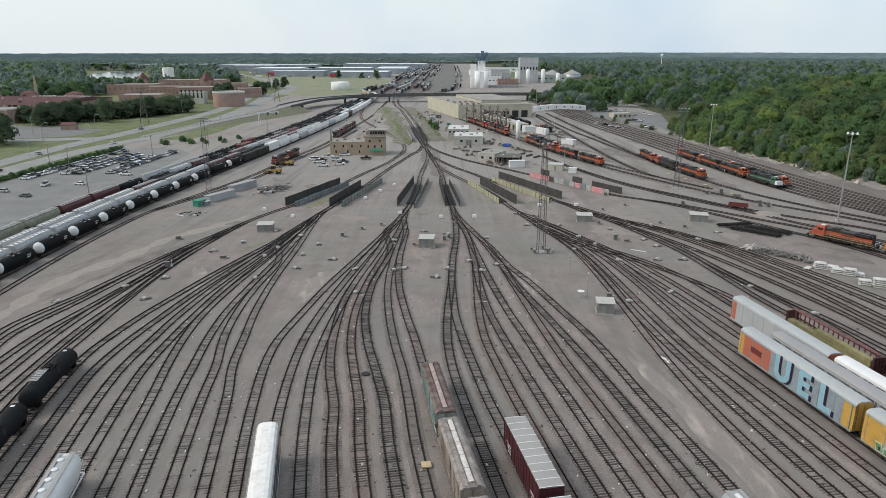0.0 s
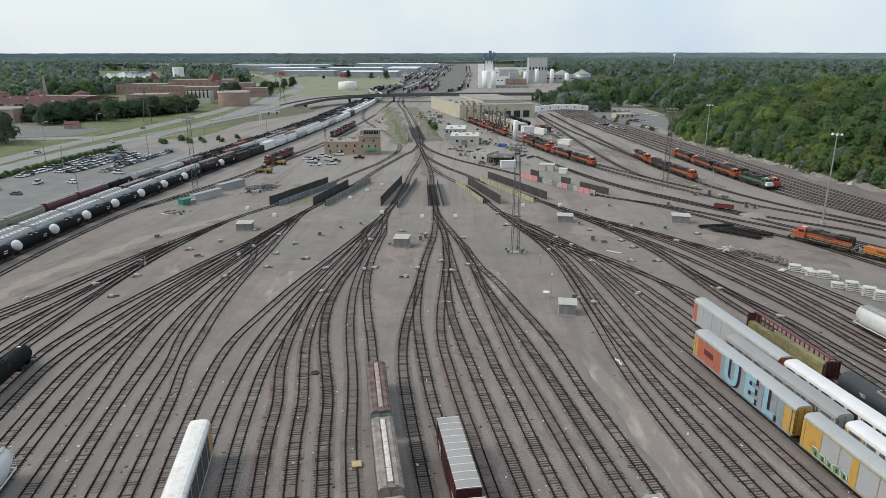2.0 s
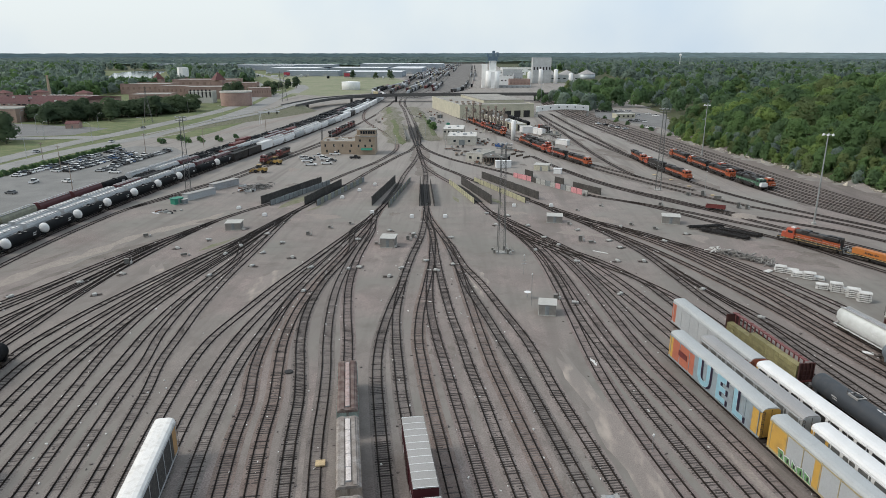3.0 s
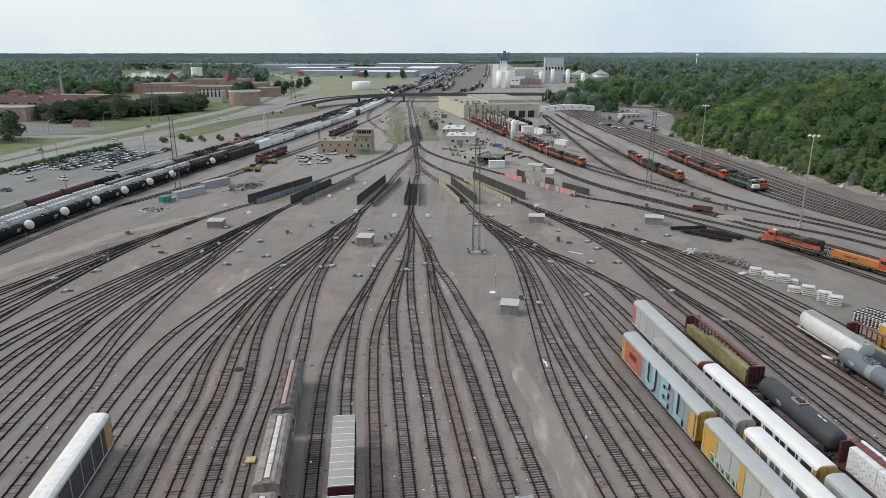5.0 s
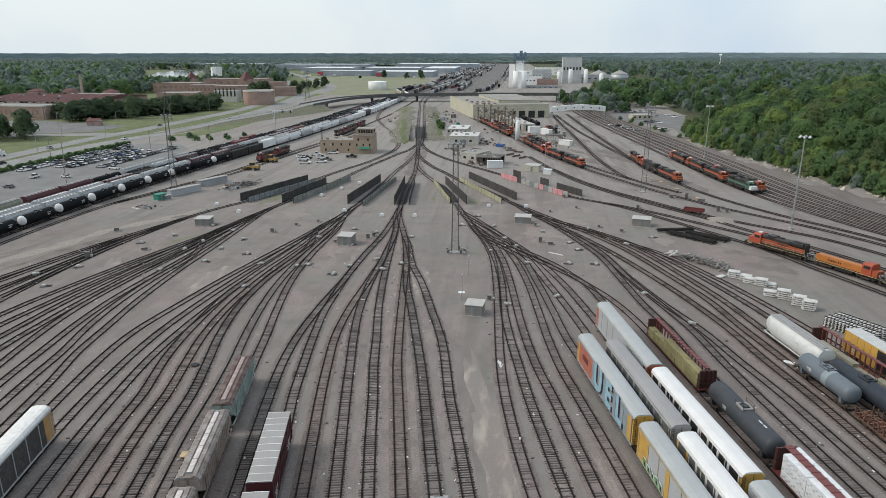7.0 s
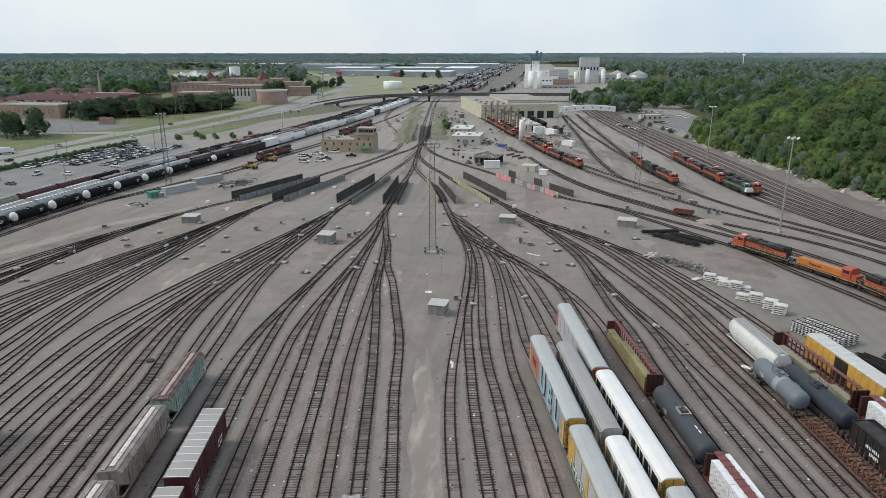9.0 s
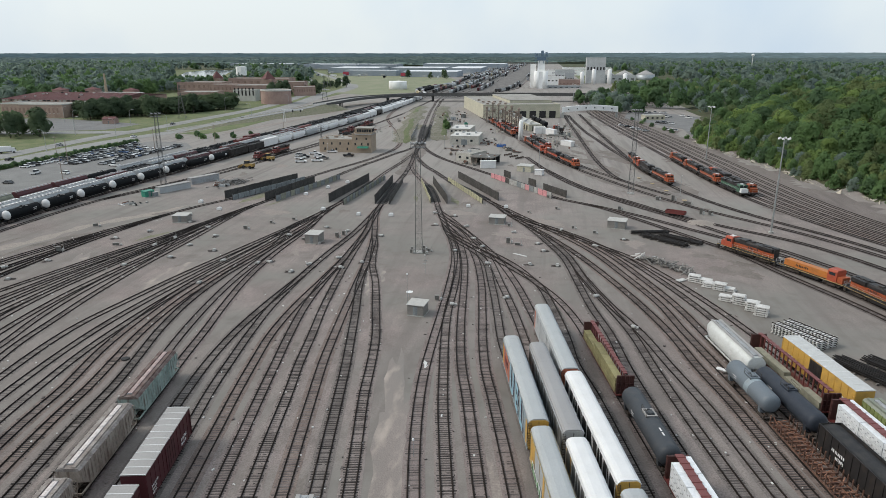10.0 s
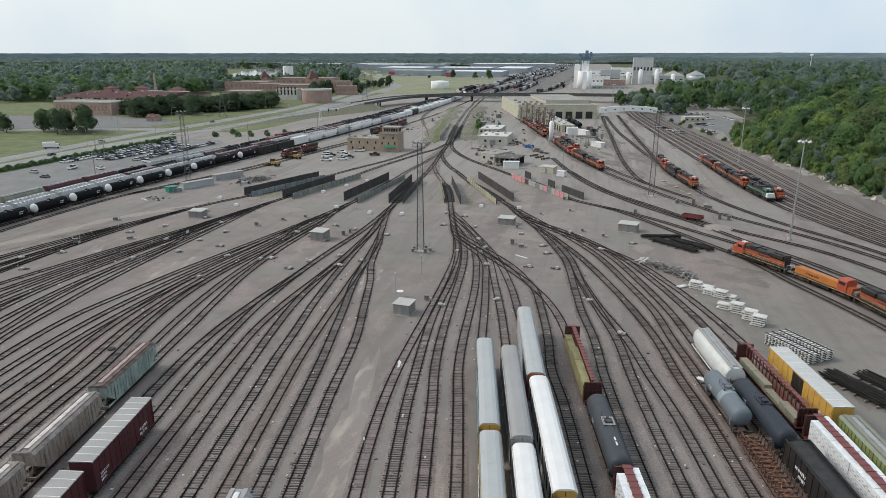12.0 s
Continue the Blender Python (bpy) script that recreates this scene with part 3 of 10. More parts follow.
# fifth group
S4 = [(24, 229), (16.2, 260), (10.6, 275.5), (6.7, 286), (2.1, 299.5), (-1.6, 313), (-4.5, 332), (-7.5, 359), (-9.3, 374)]
bowl("g4a", 44.1, [(40.9, 97), (40.1, 107), (39.6, 119), (39.2, 133), (38.5, 151), (36.9, 173), (33.6, 190), (29, 208)] + S4)
bowl("g4b", 48.3, [(44.6, 97), (43.3, 107), (41.8, 119), (40.5, 133), (39.8, 151), (38.2, 168), (35, 186)])
bowl("g4c", 52.4, [(48.4, 97.5), (46.5, 107), (44.8, 119), (43.4, 133), (41.9, 151), (39.8, 170), (35.6, 190)])
bowl("g4d", 56.7, [(52.4, 98), (50.5, 107.6), (49, 119.4), (47.7, 134), (45.9, 152), (42.6, 172), (36.5, 194)])
bowl("g4e", 61.0, [(56.8, 98), (54.8, 109), (52.6, 120), (50.8, 134), (48.3, 152), (44.4, 172)])
bowl("g4f", 65.1, [(60.9, 98), (59.1, 108), (56.9, 121), (54.1, 136), (50.4, 153), (45.6, 174), (37, 198)])
bowl("g4g", 69.1, [(64.9, 97), (62.0, 111), (60.0, 125), (57.6, 137), (54, 153), (47.6, 174), (40, 192), (30, 214)])
bowl("g4h", 73.3, [(68.3, 102), (66, 112), (64.7, 124), (62.3, 139), (59.2, 153), (54, 162)])
bowl("g4i", 77.5, [(73.1, 99), (71.1, 110), (69.2, 121), (67.6, 129.5), (65.8, 136.8), (63.0, 145), (58.8, 154), (52.9, 167)])
# sixth group
S5 = [(42.5, 238), (30.6, 262), (24.8, 272), (19.2, 283), (12.3, 299), (6.7, 310.6), (1.9, 323), (-3.3, 339), (-7.0, 355), (-9.4, 376)]
bowl("g5a", 81.0, [(76.8, 99), (74.8, 112), (73.2, 126), (70.6, 140), (68.6, 155), (65.8, 175), (61.4, 190), (56, 206), (50, 220)] + S5)
bowl("g5c", 85.6, [(81.4, 99), (79.4, 112), (77.4, 127), (74.2, 141), (70.4, 157), (67.2, 176), (61, 196)])
bowl("g5d", 89.8, [(85.4, 100), (82.4, 113), (79.2, 127.5), (74.9, 141), (70.6, 158)])
bowl("g5e", 93.9, [(89.4, 102), (87, 114), (84.8, 128), (81.2, 143), (76.2, 159.6), (69, 180), (60, 200)])
bowl("g5f", 97.2, [(92.8, 102), (90.5, 114), (87.6, 129.6), (85.4, 143.6), (80.6, 160.6), (73.6, 182), (63, 203), (52, 222)])
bowl("g5g", 101.4, [(96.6, 102), (94.3, 112), (91.7, 127), (88.6, 144), (84, 161), (77, 182), (66, 202)])
bowl("g5h", 106.6, [(102, 102), (99.4, 116), (96, 131), (92.6, 145), (87.4, 162), (79.6, 182), (69, 199)])
bowl("g5i", 110.8, [(106.4, 102), (103.6, 116), (100.2, 131), (96, 146), (90, 163), (82, 180)])
# west main lines, beside the tank trains
track("tl", [(-92, 20), (-98, 100), (-101, 142), (-102.4, 168), (-102.6, 193), (-100.6, 222), (-93.8, 251), (-86, 284), (-78.6, 338), (-70, 400), (-64.5, 492), (-60, 600), (-62, 760)])
track("tl2", [(-100.6, 222), (-95.5, 237), (-90.5, 251), (-82, 284), (-74.5, 338), (-66, 400), (-60, 470)])
WEST = [(-103, 40), (-107, 120), (-107.8, 180), (-107.2, 216), (-105.2, 249), (-102.2, 290), (-99.2, 320), (-94, 371), (-88, 436), (-81.5, 530), (-77.6, 640), (-77, 752), (-78, 950)]
for k, name in enumerate(("wa", "wb", "wc", "wd", "we")):
    track(name, [(x - 4.5 * k * (1 if y < 600 else 0.95), y + 1.2 * k) for x, y in WEST], ties=k == 0)
# leads past the sixth retarder and the engine terminal
track("g6", [(150, 80), (142, 130), (134.6, 160), (128.4, 177), (122.6, 188), (114.0, 200), (103, 213), (92.3, 226), (80.2, 238), (66, 250), (52.2, 275), (38.4, 295), (30.8, 306.5), (19.4, 323), (9.8, 338.4), (0.7, 357.4), (-6.1, 376.5), (-10.0, 394)])
track("g6n", [(140.5, 112), (135.6, 138), (131.4, 152.5), (127.0, 163), (118.5, 177.4), (108.5, 193), (99.8, 207), (91.4, 220.5), (81.5, 235.2), (73.5, 243.5)])
track("g6m", [(136, 112), (131, 138), (126.6, 151), (122.4, 161), (118.0, 171.5), (114.9, 180), (112.0, 187.4)])
track("g6b", [(150, 120), (140, 160), (128, 186), (116.3, 204), (105.8, 222), (95.5, 237), (85.3, 253), (75.1, 272), (66, 296), (60, 318), (52, 350)])
track("g6c", [(160, 120), (148, 170), (134, 198), (117, 215), (104, 229), (93, 246), (80, 266), (71, 286), (62, 312)])
track("eng1", [(168, 130), (158, 170), (140, 206), (114, 240), (101, 262), (89, 287), (78, 312), (68, 340), (59, 369), (49, 411), (38, 450), (26, 500), (10, 560)])
track("eng1b", [(x + 5.2, y + 1.5) for x, y in ((89, 287), (78, 312), (68, 340), (59, 369), (49, 411), (38, 450), (26, 500))], label="steel engine track in oily gravel")
track("eng2", [(108, 262), (99, 279), (92.6, 294), (88.8, 320), (86.5, 352), (85, 392), (83.2, 453), (80.4, 530), (79, 590)])
track("eng2b", [(107.2, 312), (105.2, 334), (102.8, 350), (98.4, 383), (94.6, 419), (89.4, 466), (84.4, 542), (82, 590)], label="steel engine track in oily gravel")
track("svc", [(76, 425), (71, 458), (63, 490), (56, 523), (51, 548)], label="steel service track in oily gravel")
track("eng3", [(172, 140), (157, 182), (147, 204), (130, 232), (117, 262), (110, 292), (105.5, 320), (104, 345), (101, 400), (97, 480), (92, 600)])
for k in range(7):
    track("east%d" % k, [(176 + 4.4 * k, 120), (164 + 3.6 * k, 180), (150 + 3.4 * k, 215), (138 + 3.9 * k, 252), (131 + 4.3 * k, 290), (125.5 + 4.4 * k, 345), (119 + 4.4 * k, 410), (110 + 4.2 * k, 500), (101 + 4.0 * k, 620), (98 + 4.0 * k, 800)], ties=k < 4)
track("hump_a", [(-9.3, 372), (-12.3, 394), (-19.5, 450), (-28.6, 525), (-41, 628), (-54, 736), (-60, 860)])
track("hump_b", [(-9.3, 370), (-9.9, 384), (-10.8, 402), (-15.4, 450), (-24.4, 525), (-37, 628), (-49, 736), (-55, 860)])
track("west_loop", [(-22.1, 360), (-21.7, 368.4), (-22.6, 387), (-26.8, 410), (-35.4, 441), (-46, 478), (-58, 515), (-66, 548), (-73, 600), (-77, 660)], ties=False)
FAR_L, FAR_R, FAR_E = [[-107.3, 911.2], [-93.9, 1116.9], [-93.7, 1696.0], [-34.9, 3143.3]], [[-12.1, 916.9], [-6.7, 1121.8], [-0.1, 1700.3], [11.4, 3144.3]], [[11.3, 987.7], [19.2, 1123.3], [32.0, 1701.8], [40.6, 2453.5]]
sheet("far_yard_bed", [(-88, 775), (-112, 911), (-100, 1117), (-98, 1696), (-40, 3100), (46, 3100), (44, 2453), (37, 1701), (26, 1123), (18, 987), (-30, 775)], M_FARBED, "dark grey ballast of the far classification yard", 0.02)
for k in range(12):
    f = k / 11
    fan = [(a[0] + (b[0] - a[0]) * f, a[1]) for a, b in zip(FAR_L, FAR_R)] if k < 10 else [(x + 9 * (k - 10), y) for x, y in FAR_E]
    track("far%d" % k, [(-80 + 3.4 * k, 800)] + fan, ties=False)
# ---- rolling stock: length along y, rails at z = 0.17 ----
M_UNDER = mat("grimy_running_gear", (0.035, 0.03, 0.027), (0.06, 0.048, 0.04), size=0.7, rough=0.8, bump=0.1)
M_WHEEL = mat("wheel_steel", (0.09, 0.065, 0.05), (0.05, 0.04, 0.035), size=0.5, rough=0.55, metal=0.5, bump=0)
M_GALV = mat("galvanised_roof", (0.32, 0.308, 0.298), (0.28, 0.27, 0.26), size=4, rough=0.55, metal=0.1, bump=0.01, fine=20, stain=(0.35, 0.33, 0.31), amount=0.2)
M_PALEROOF = paint("pale_grey_car_roof", (0.47, 0.475, 0.465), rust=(0.36, 0.35, 0.33), amount=0.4, size=1.5)
M_WHITE = paint("chalky_white_paint", (0.66, 0.66, 0.66), rust=(0.54, 0.53, 0.51), amount=0.3)
M_OFFWHITE = paint("dirty_white_roof", (0.72, 0.7, 0.675), rust=(0.4, 0.36, 0.31), amount=0.45, size=1.6)
M_GREY = paint("weathered_grey_paint", (0.3, 0.31, 0.32), amount=0.35)
M_LGREY = paint("light_grey_paint", (0.36, 0.375, 0.385), rust=(0.31, 0.31, 0.31), amount=0.2)
M_RACKROOF = paint("smooth_grey_rack_roof", (0.37, 0.385, 0.39), rust=(0.3, 0.3, 0.29), amount=0.3, size=6)
M_STEELTANK = paint("blue_grey_tank_paint", (0.125, 0.147, 0.168), rust=(0.12, 0.12, 0.12), amount=0.25, rough=0.45)
M_RACKBLUE = paint("blue_grey_rack_side", (0.235, 0.28, 0.305), amount=0.3)
M_RACKDUN = paint("dun_grey_rack_roof", (0.285, 0.28, 0.28), rust=(0.23, 0.22, 0.215), amount=0.4, size=5)
M_NAVY = paint("dark_navy_spray", (0.022, 0.016, 0.035), amount=0.1)
M_MESH = mat("perforated_grey_panel", (0.16, 0.165, 0.16), (0.12, 0.122, 0.12), size=1.5, rough=0.6, metal=0.3, bump=0.3, fine=30, stain=(0.09, 0.07, 0.055), amount=0.4)
M_GRILLE = mat("dark_perforated_panel", (0.07, 0.067, 0.064), (0.05, 0.048, 0.046), size=1.2, rough=0.7, metal=0.2, bump=0.3, fine=30, stain=(0.17, 0.15, 0.135), amount=0.5)
M_TANDOOR = paint("faded_tan_door", (0.4, 0.23, 0.09), amount=0.45)
M_YELLOW = paint("faded_yellow_paint", (0.5, 0.3, 0.07), amount=0.3)
M_BUFF = paint("faded_buff_paint", (0.34, 0.29, 0.17), amount=0.3)
M_ORANGE = paint("salmon_orange_paint", (0.4, 0.13, 0.08), amount=0.2)
M_BLUE = paint("pale_blue_paint", (0.24, 0.42, 0.5), amount=0.2)
M_MAROON = paint("maroon_paint", (0.07, 0.018, 0.022), rust=(0.05, 0.03, 0.025), amount=0.35)
M_RED = paint("brown_red_paint", (0.13, 0.032, 0.03), rust=(0.1, 0.05, 0.04), amount=0.4)
M_RUST = mat("rusted_steel", (0.15, 0.08, 0.055), (0.09, 0.05, 0.04), size=0.8, rough=0.85, bump=0.15, fine=9, stain=(0.28, 0.2, 0.15), amount=0.3)
M_BLACK = paint("black_tank_paint", (0.011, 0.012, 0.0135), rust=(0.04, 0.037, 0.034), amount=0.2, rough=0.6, gloss=0.06)
M_SLATE = paint("slate_tank_paint", (0.05, 0.056, 0.064), rust=(0.11, 0.1, 0.09), amount=0.25, rough=0.5, gloss=0.2)
M_NAVYTANK = paint("dark_navy_tank_paint", (0.032, 0.038, 0.05), rust=(0.08, 0.08, 0.08), amount=0.2, rough=0.5, gloss=0.2)
M_TEAL = mat("teal_hopper_paint", (0.33, 0.4, 0.37), (0.22, 0.28, 0.258), size=1.2, rough=0.65, bump=0.03, stain=(0.13, 0.085, 0.065), amount=0.8, stretch=(1, 1, 0.22))
M_TAN = mat("tan_hopper_paint", (0.37, 0.325, 0.28), (0.28, 0.235, 0.2), size=1.2, rough=0.65, bump=0.03, stain=(0.12, 0.078, 0.06), amount=0.85, stretch=(1, 1, 0.22))
M_HATCH = mat("dusty_white_hatch", (0.6, 0.55, 0.53), (0.5, 0.45, 0.43), size=0.9, rough=0.7, bump=0.05, fine=6, stain=(0.3, 0.24, 0.21), amount=0.5)
M_HATCHPINK = mat("rust_stained_hatch", (0.4, 0.31, 0.295), (0.3, 0.225, 0.21), size=0.9, rough=0.75, bump=0.05, fine=6, stain=(0.17, 0.11, 0.095), amount=0.5)
M_TANROOF = mat("grimy_tan_roof", (0.3, 0.275, 0.255), (0.2, 0.172, 0.155), size=1.4, rough=0.75, bump=0.06, fine=6, stain=(0.11, 0.078, 0.065), amount=0.6)
M_ROOFRUST = mat("rusty_hopper_roof", (0.085, 0.048, 0.042), (0.17, 0.135, 0.122), size=1.2, rough=0.8, bump=0.1, fine=6)
# car red darkened to brown: the bulkheads' shade is in the paint
M_BULKHEAD_SHADED = paint("brown_bulkhead_paint", (0.075, 0.032, 0.028), rust=(0.05, 0.032, 0.027), amount=0.5)
M_CHORD = paint("faded_red_chord", (0.16, 0.05, 0.048), rust=(0.13, 0.06, 0.05), amount=0.5, size=1.0)
M_LUMBER = mat("wrapped_lumber", (0.24, 0.218, 0.11), (0.165, 0.15, 0.078), size=1.5, rough=0.6, bump=0.1, fine=5, spread=0.2)
M_WRAP = mat("white_lumber_wrap", (0.68, 0.69, 0.7), (0.58, 0.6, 0.62), size=1.0, rough=0.4, bump=0.15, fine=3)
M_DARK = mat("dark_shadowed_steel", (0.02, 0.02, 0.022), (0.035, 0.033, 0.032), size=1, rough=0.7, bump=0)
M_LOCO = paint("orange_engine_paint", (0.31, 0.072, 0.026), rust=(0.07, 0.035, 0.025), amount=0.5)
M_LOCORED = paint("red_cab_paint", (0.35, 0.068, 0.034), rust=(0.08, 0.035, 0.03), amount=0.4)
M_LOCOBLACK = paint("black_hood_paint", (0.022, 0.02, 0.02), rust=(0.08, 0.06, 0.045), amount=0.4)
M_LOCOGREEN = paint("green_engine_paint", (0.055, 0.125, 0.08), rust=(0.07, 0.06, 0.05), amount=0.35)
M_STRIPE = mat("cream_stripe", (0.56, 0.42, 0.18), size=1, rough=0.5, bump=0)
M_GLASS = bpy.data.materials.new("dark_glass")
M_GLASS.use_nodes = True
M_GLASS.node_tree.nodes["Principled BSDF"].inputs["Base Color"].default_value = (0.02, 0.025, 0.03, 1)
M_GLASS.node_tree.nodes["Principled BSDF"].inputs["Roughness"].default_value = 0.08

WHEEL_DATA = Mesh().lathe([(-0.07, 0.4), (0.03, 0.42), (0.03, 0.46), (0.07, 0.46), (0.07, 0.1)], "x", 16).data("wheel", M_WHEEL, True)


def truck(e, y, fine=True, three=False):
    """A truck with its wheels, centred at y."""
    ys = (-1.7, 0, 1.7) if three else (-0.88, 0.88)
    half = 2.3 if three else 1.3
    m = Mesh()
    for s in (-1, 1):
        for a, b, z0, z1 in ((-half, half, 0.62, 0.86), (-half * 0.45, half * 0.45, 0.36, 0.62), (-half, -half + 0.4, 0.45, 0.62), (half - 0.4, half, 0.45, 0.62)):
            m.box(min(s * 0.95, s * 1.13), max(s * 0.95, s * 1.13), y + a, y + b, z0, z1)
    m.box(-1.0, 1.0, y - 0.25, y + 0.25, 0.55, 0.95)
    for q in ys:
        m.tube((-0.8, y + q, 0.63), (0.8, y + q, 0.63), 0.08, n=6)
    if not fine:
        for q in ys:
            for s in (-1, 1):
                m.lathe([(-0.07, 0.44), (0.07, 0.44)], "x", 6, (s * 0.74, y + q, 0.63))
        if three:
            part("truck", m, M_UNDER, e)
        elif y < 0:
            m.box(-0.3, 0.3, y - 0.3, 0.01, 0.72, 1.0)
            part("running_gear", Mesh().add(m.v + [(a, -b, c) for a, b, c in m.v], m.f + [tuple(i + len(m.v) for i in f) for f in m.f]), M_UNDER, e)
        return
    t = part("truck", m, M_UNDER, e)
    for q in ys:
        for s in (-1, 1):
            w = new("wheel", WHEEL_DATA)
            w.parent = t
            w.matrix_basis = pose(s * 0.74, y + q, 0.63, 0, 0, 0 if s > 0 else 180)


def couplers(e, half, fine=True):
    if not fine:
        return
    for s in (-1, 1):
        m = Mesh().box(-0.14, 0.14, min(s * (half - 0.1), s * (half + 0.34)), max(s * (half - 0.1), s * (half + 0.34)), 0.78, 1.0)
        m.box(-0.22, 0.22, min(s * (half + 0.2), s * (half + 0.42)), max(s * (half + 0.2), s * (half + 0.42)), 0.74, 1.06)
        part("coupler", m, M_UNDER, e)


def ladder(e, x, y, z0, z1, along="y", material=None):
    m = Mesh()
    for s in (-0.2, 0.2):
        m.box(*((x - 0.02, x + 0.02, y + s - 0.02, y + s + 0.02) if along == "y" else (x + s - 0.02, x + s + 0.02, y - 0.02, y + 0.02)), z0, z1)
    for z in np.arange(z0 + 0.15, z1, 0.38):
        m.box(*((x - 0.02, x + 0.02, y - 0.2, y + 0.2) if along == "y" else (x - 0.2, x + 0.2, y - 0.02, y + 0.02)), z, z + 0.035)
    part("ladder", m, material or M_UNDER, e)


def lettering(e, x, y, z, size, rows, material, bars=5):
    """Unreadable lettering as plain bars on a side at x."""
    m = Mesh()
    s = 1 if x > 0 else -1
    for r in range(rows):
        yy = y
        for k in range(2 * (bars - r)):
            w = size * random.uniform(0.15, 0.42)
            m.box(min(x, x + s * 0.012), max(x, x + s * 0.012), yy, yy + w, z - r * size * 1.1 + random.uniform(0, 0.15) * size, z - r * size * 1.1 + size * random.uniform(0.6, 0.8))
            yy += w + size * random.uniform(0.12, 0.3)
    part("lettering", m, material, e, "white lettering too worn to read")


def words(e, body, x, y, z, size, material, name="lettering", label="", lean=0.0, bold=0.02):
    """Raised letters on a side at x; they read towards -y on the +x side."""
    cu = bpy.data.curves.new("letters", "FONT")
    cu.body, cu.size, cu.extrude, cu.offset, cu.align_x, cu.align_y, cu.shear = body, size, 0.006, bold, "CENTER", "CENTER", lean
    ob = new(name, cu)
    dep = bpy.context.evaluated_depsgraph_get()
    me = bpy.data.meshes.new_from_object(ob.evaluated_get(dep))
    bpy.data.objects.remove(ob)
    me.materials.clear()
    me.materials.append(material)
    o = part(name, me, None, e, label)
    o.matrix_basis = pose(x, y, z, 90, 0, 90 if x > 0 else -90)
    return o


def autorack(label, roof, skins, end=None, post=None, length=27.3, high=5.75, fine=True, tagline="", panels=None):
    """A covered car carrier. skins: (material, share of the length) from the +y end."""
    e = thing("autorack_car", label, "freight car", group="standing freight cars")
    h = length / 2
    post = post or M_LGREY
    part("underframe", Mesh().box(-1.35, 1.35, -h + 0.3, h - 0.3, 0.95, 1.2).box(-0.5, 0.5, -h + 3, h - 3, 0.55, 0.95), M_UNDER, e)
    prof = [(-1.47, high - 0.72), (-1.4, high - 0.4), (-1.12, high - 0.12), (-0.6, high), (0.6, high), (1.12, high - 0.12), (1.4, high - 0.4), (1.47, high - 0.72)]
    part("roof", Mesh().prism(prof, -h + 0.15, h - 0.15, "y"), roof, e, smooth=False)
    ribs = Mesh()
    for y in np.arange(-h + 1.6, h - 1, 3.04):
        ribs.prism([(a * 1.003, b + 0.005) for a, b in prof], y - 0.02, y + 0.02, "y")
    part("roof_seams", ribs, roof, e, kind="stuff")
    y = h - 0.75
    for k, (material, share) in enumerate(skins):
        w = share * (length - 1.5)
        for s in (-1, 1):
            part("side_panel", Mesh().box(min(s * 1.46, s * 1.5), max(s * 1.46, s * 1.5), y - w, y, 1.2, high - 0.66), material, e)
        y -= w
    for s in (-1, 1):
        for q in np.linspace(-h + 0.75, h - 0.75, 9):
            part("post", Mesh().box(min(s * 1.5, s * 1.56), max(s * 1.5, s * 1.56), q - 0.06, q + 0.06, 1.0, high - 0.5), post, e)
        part("top_rail", Mesh().box(min(s * 1.49, s * 1.57), max(s * 1.49, s * 1.57), -h + 0.3, h - 0.3, high - 0.78, high - 0.6), post, e)
        part("sill", Mesh().box(min(s * 1.4, s * 1.55), max(s * 1.4, s * 1.55), -h + 0.3, h - 0.3, 0.95, 1.22), post, e)
        y0, y1 = sorted((s * (h - 0.75), s * (h - 0.12)))
        door = part("end_door", Mesh().prism([(-1.42, 1.15), (1.42, 1.15), (1.42, high - 0.5), (1.0, high - 0.22), (-1.0, high - 0.22), (-1.42, high - 0.5)], y0, y1, "y"), end or M_YELLOW, e)
        part("seam", Mesh().box(-0.03, 0.03, *sorted((s * (h - 0.12), s * (h - 0.1))), 1.2, high - 0.3), M_DARK, door)
        ladder(e, 1.3 * s, s * (h - 0.06), 1.2, high - 0.6, "x")
        truck(e, s * (h - 3.2), fine)
    couplers(e, h)
    for q in np.linspace(-h + 2.0, h - 2.0, 10) if panels else ():
        for s in (-1, 1):
            a, b, z0, z1 = q - 1.02, q + 1.02, 2.2, high - 0.8
            c = 0.16
            part("mesh_window", Mesh().prism([(a + c, z0), (b - c, z0), (b, z0 + c), (b, z1 - c), (b - c, z1), (a + c, z1), (a, z1 - c), (a, z0 + c)], *sorted((s * 1.5, s * 1.515)), "x"), panels, e)
    if tagline:
        part("graffiti", Mesh().box(-1.572, -1.5, 7.2, 10.0, 2.7, 3.7), M_RED, e, "dark red painted rectangle")
        for k, (letter, y) in enumerate(zip(tagline, (1.7, -3.3, -7.9))):
            words(e, letter, -1.566, y - 0.55, 3.05, 5.5, M_NAVY, "graffiti", "dark spray-painted letter shadow", 0.0, 0.24)
            words(e, letter, -1.576, y, 3.1, 5.5, M_WHITE, "graffiti", "white outline of a large painted letter", 0.0, 0.215)
            words(e, letter, -1.586, y, 3.1, 5.5, M_BLUE, "graffiti", "large pale blue spray-painted letter", 0.0, 0.19)
    # a slim body, a little narrower than its trucks' journals
    for c in e.children:
        if c.name.startswith("graffiti") and abs(c.matrix_basis.translation.x) > 1:
            c.matrix_basis.translation.x *= 0.93
        elif not c.name.startswith("truck"):
            c.data.transform(Matrix.Diagonal((0.93, 1, 1, 1)))
            for d in c.children:
                d.data.transform(Matrix.Diagonal((0.93, 1, 1, 1)))
    return e


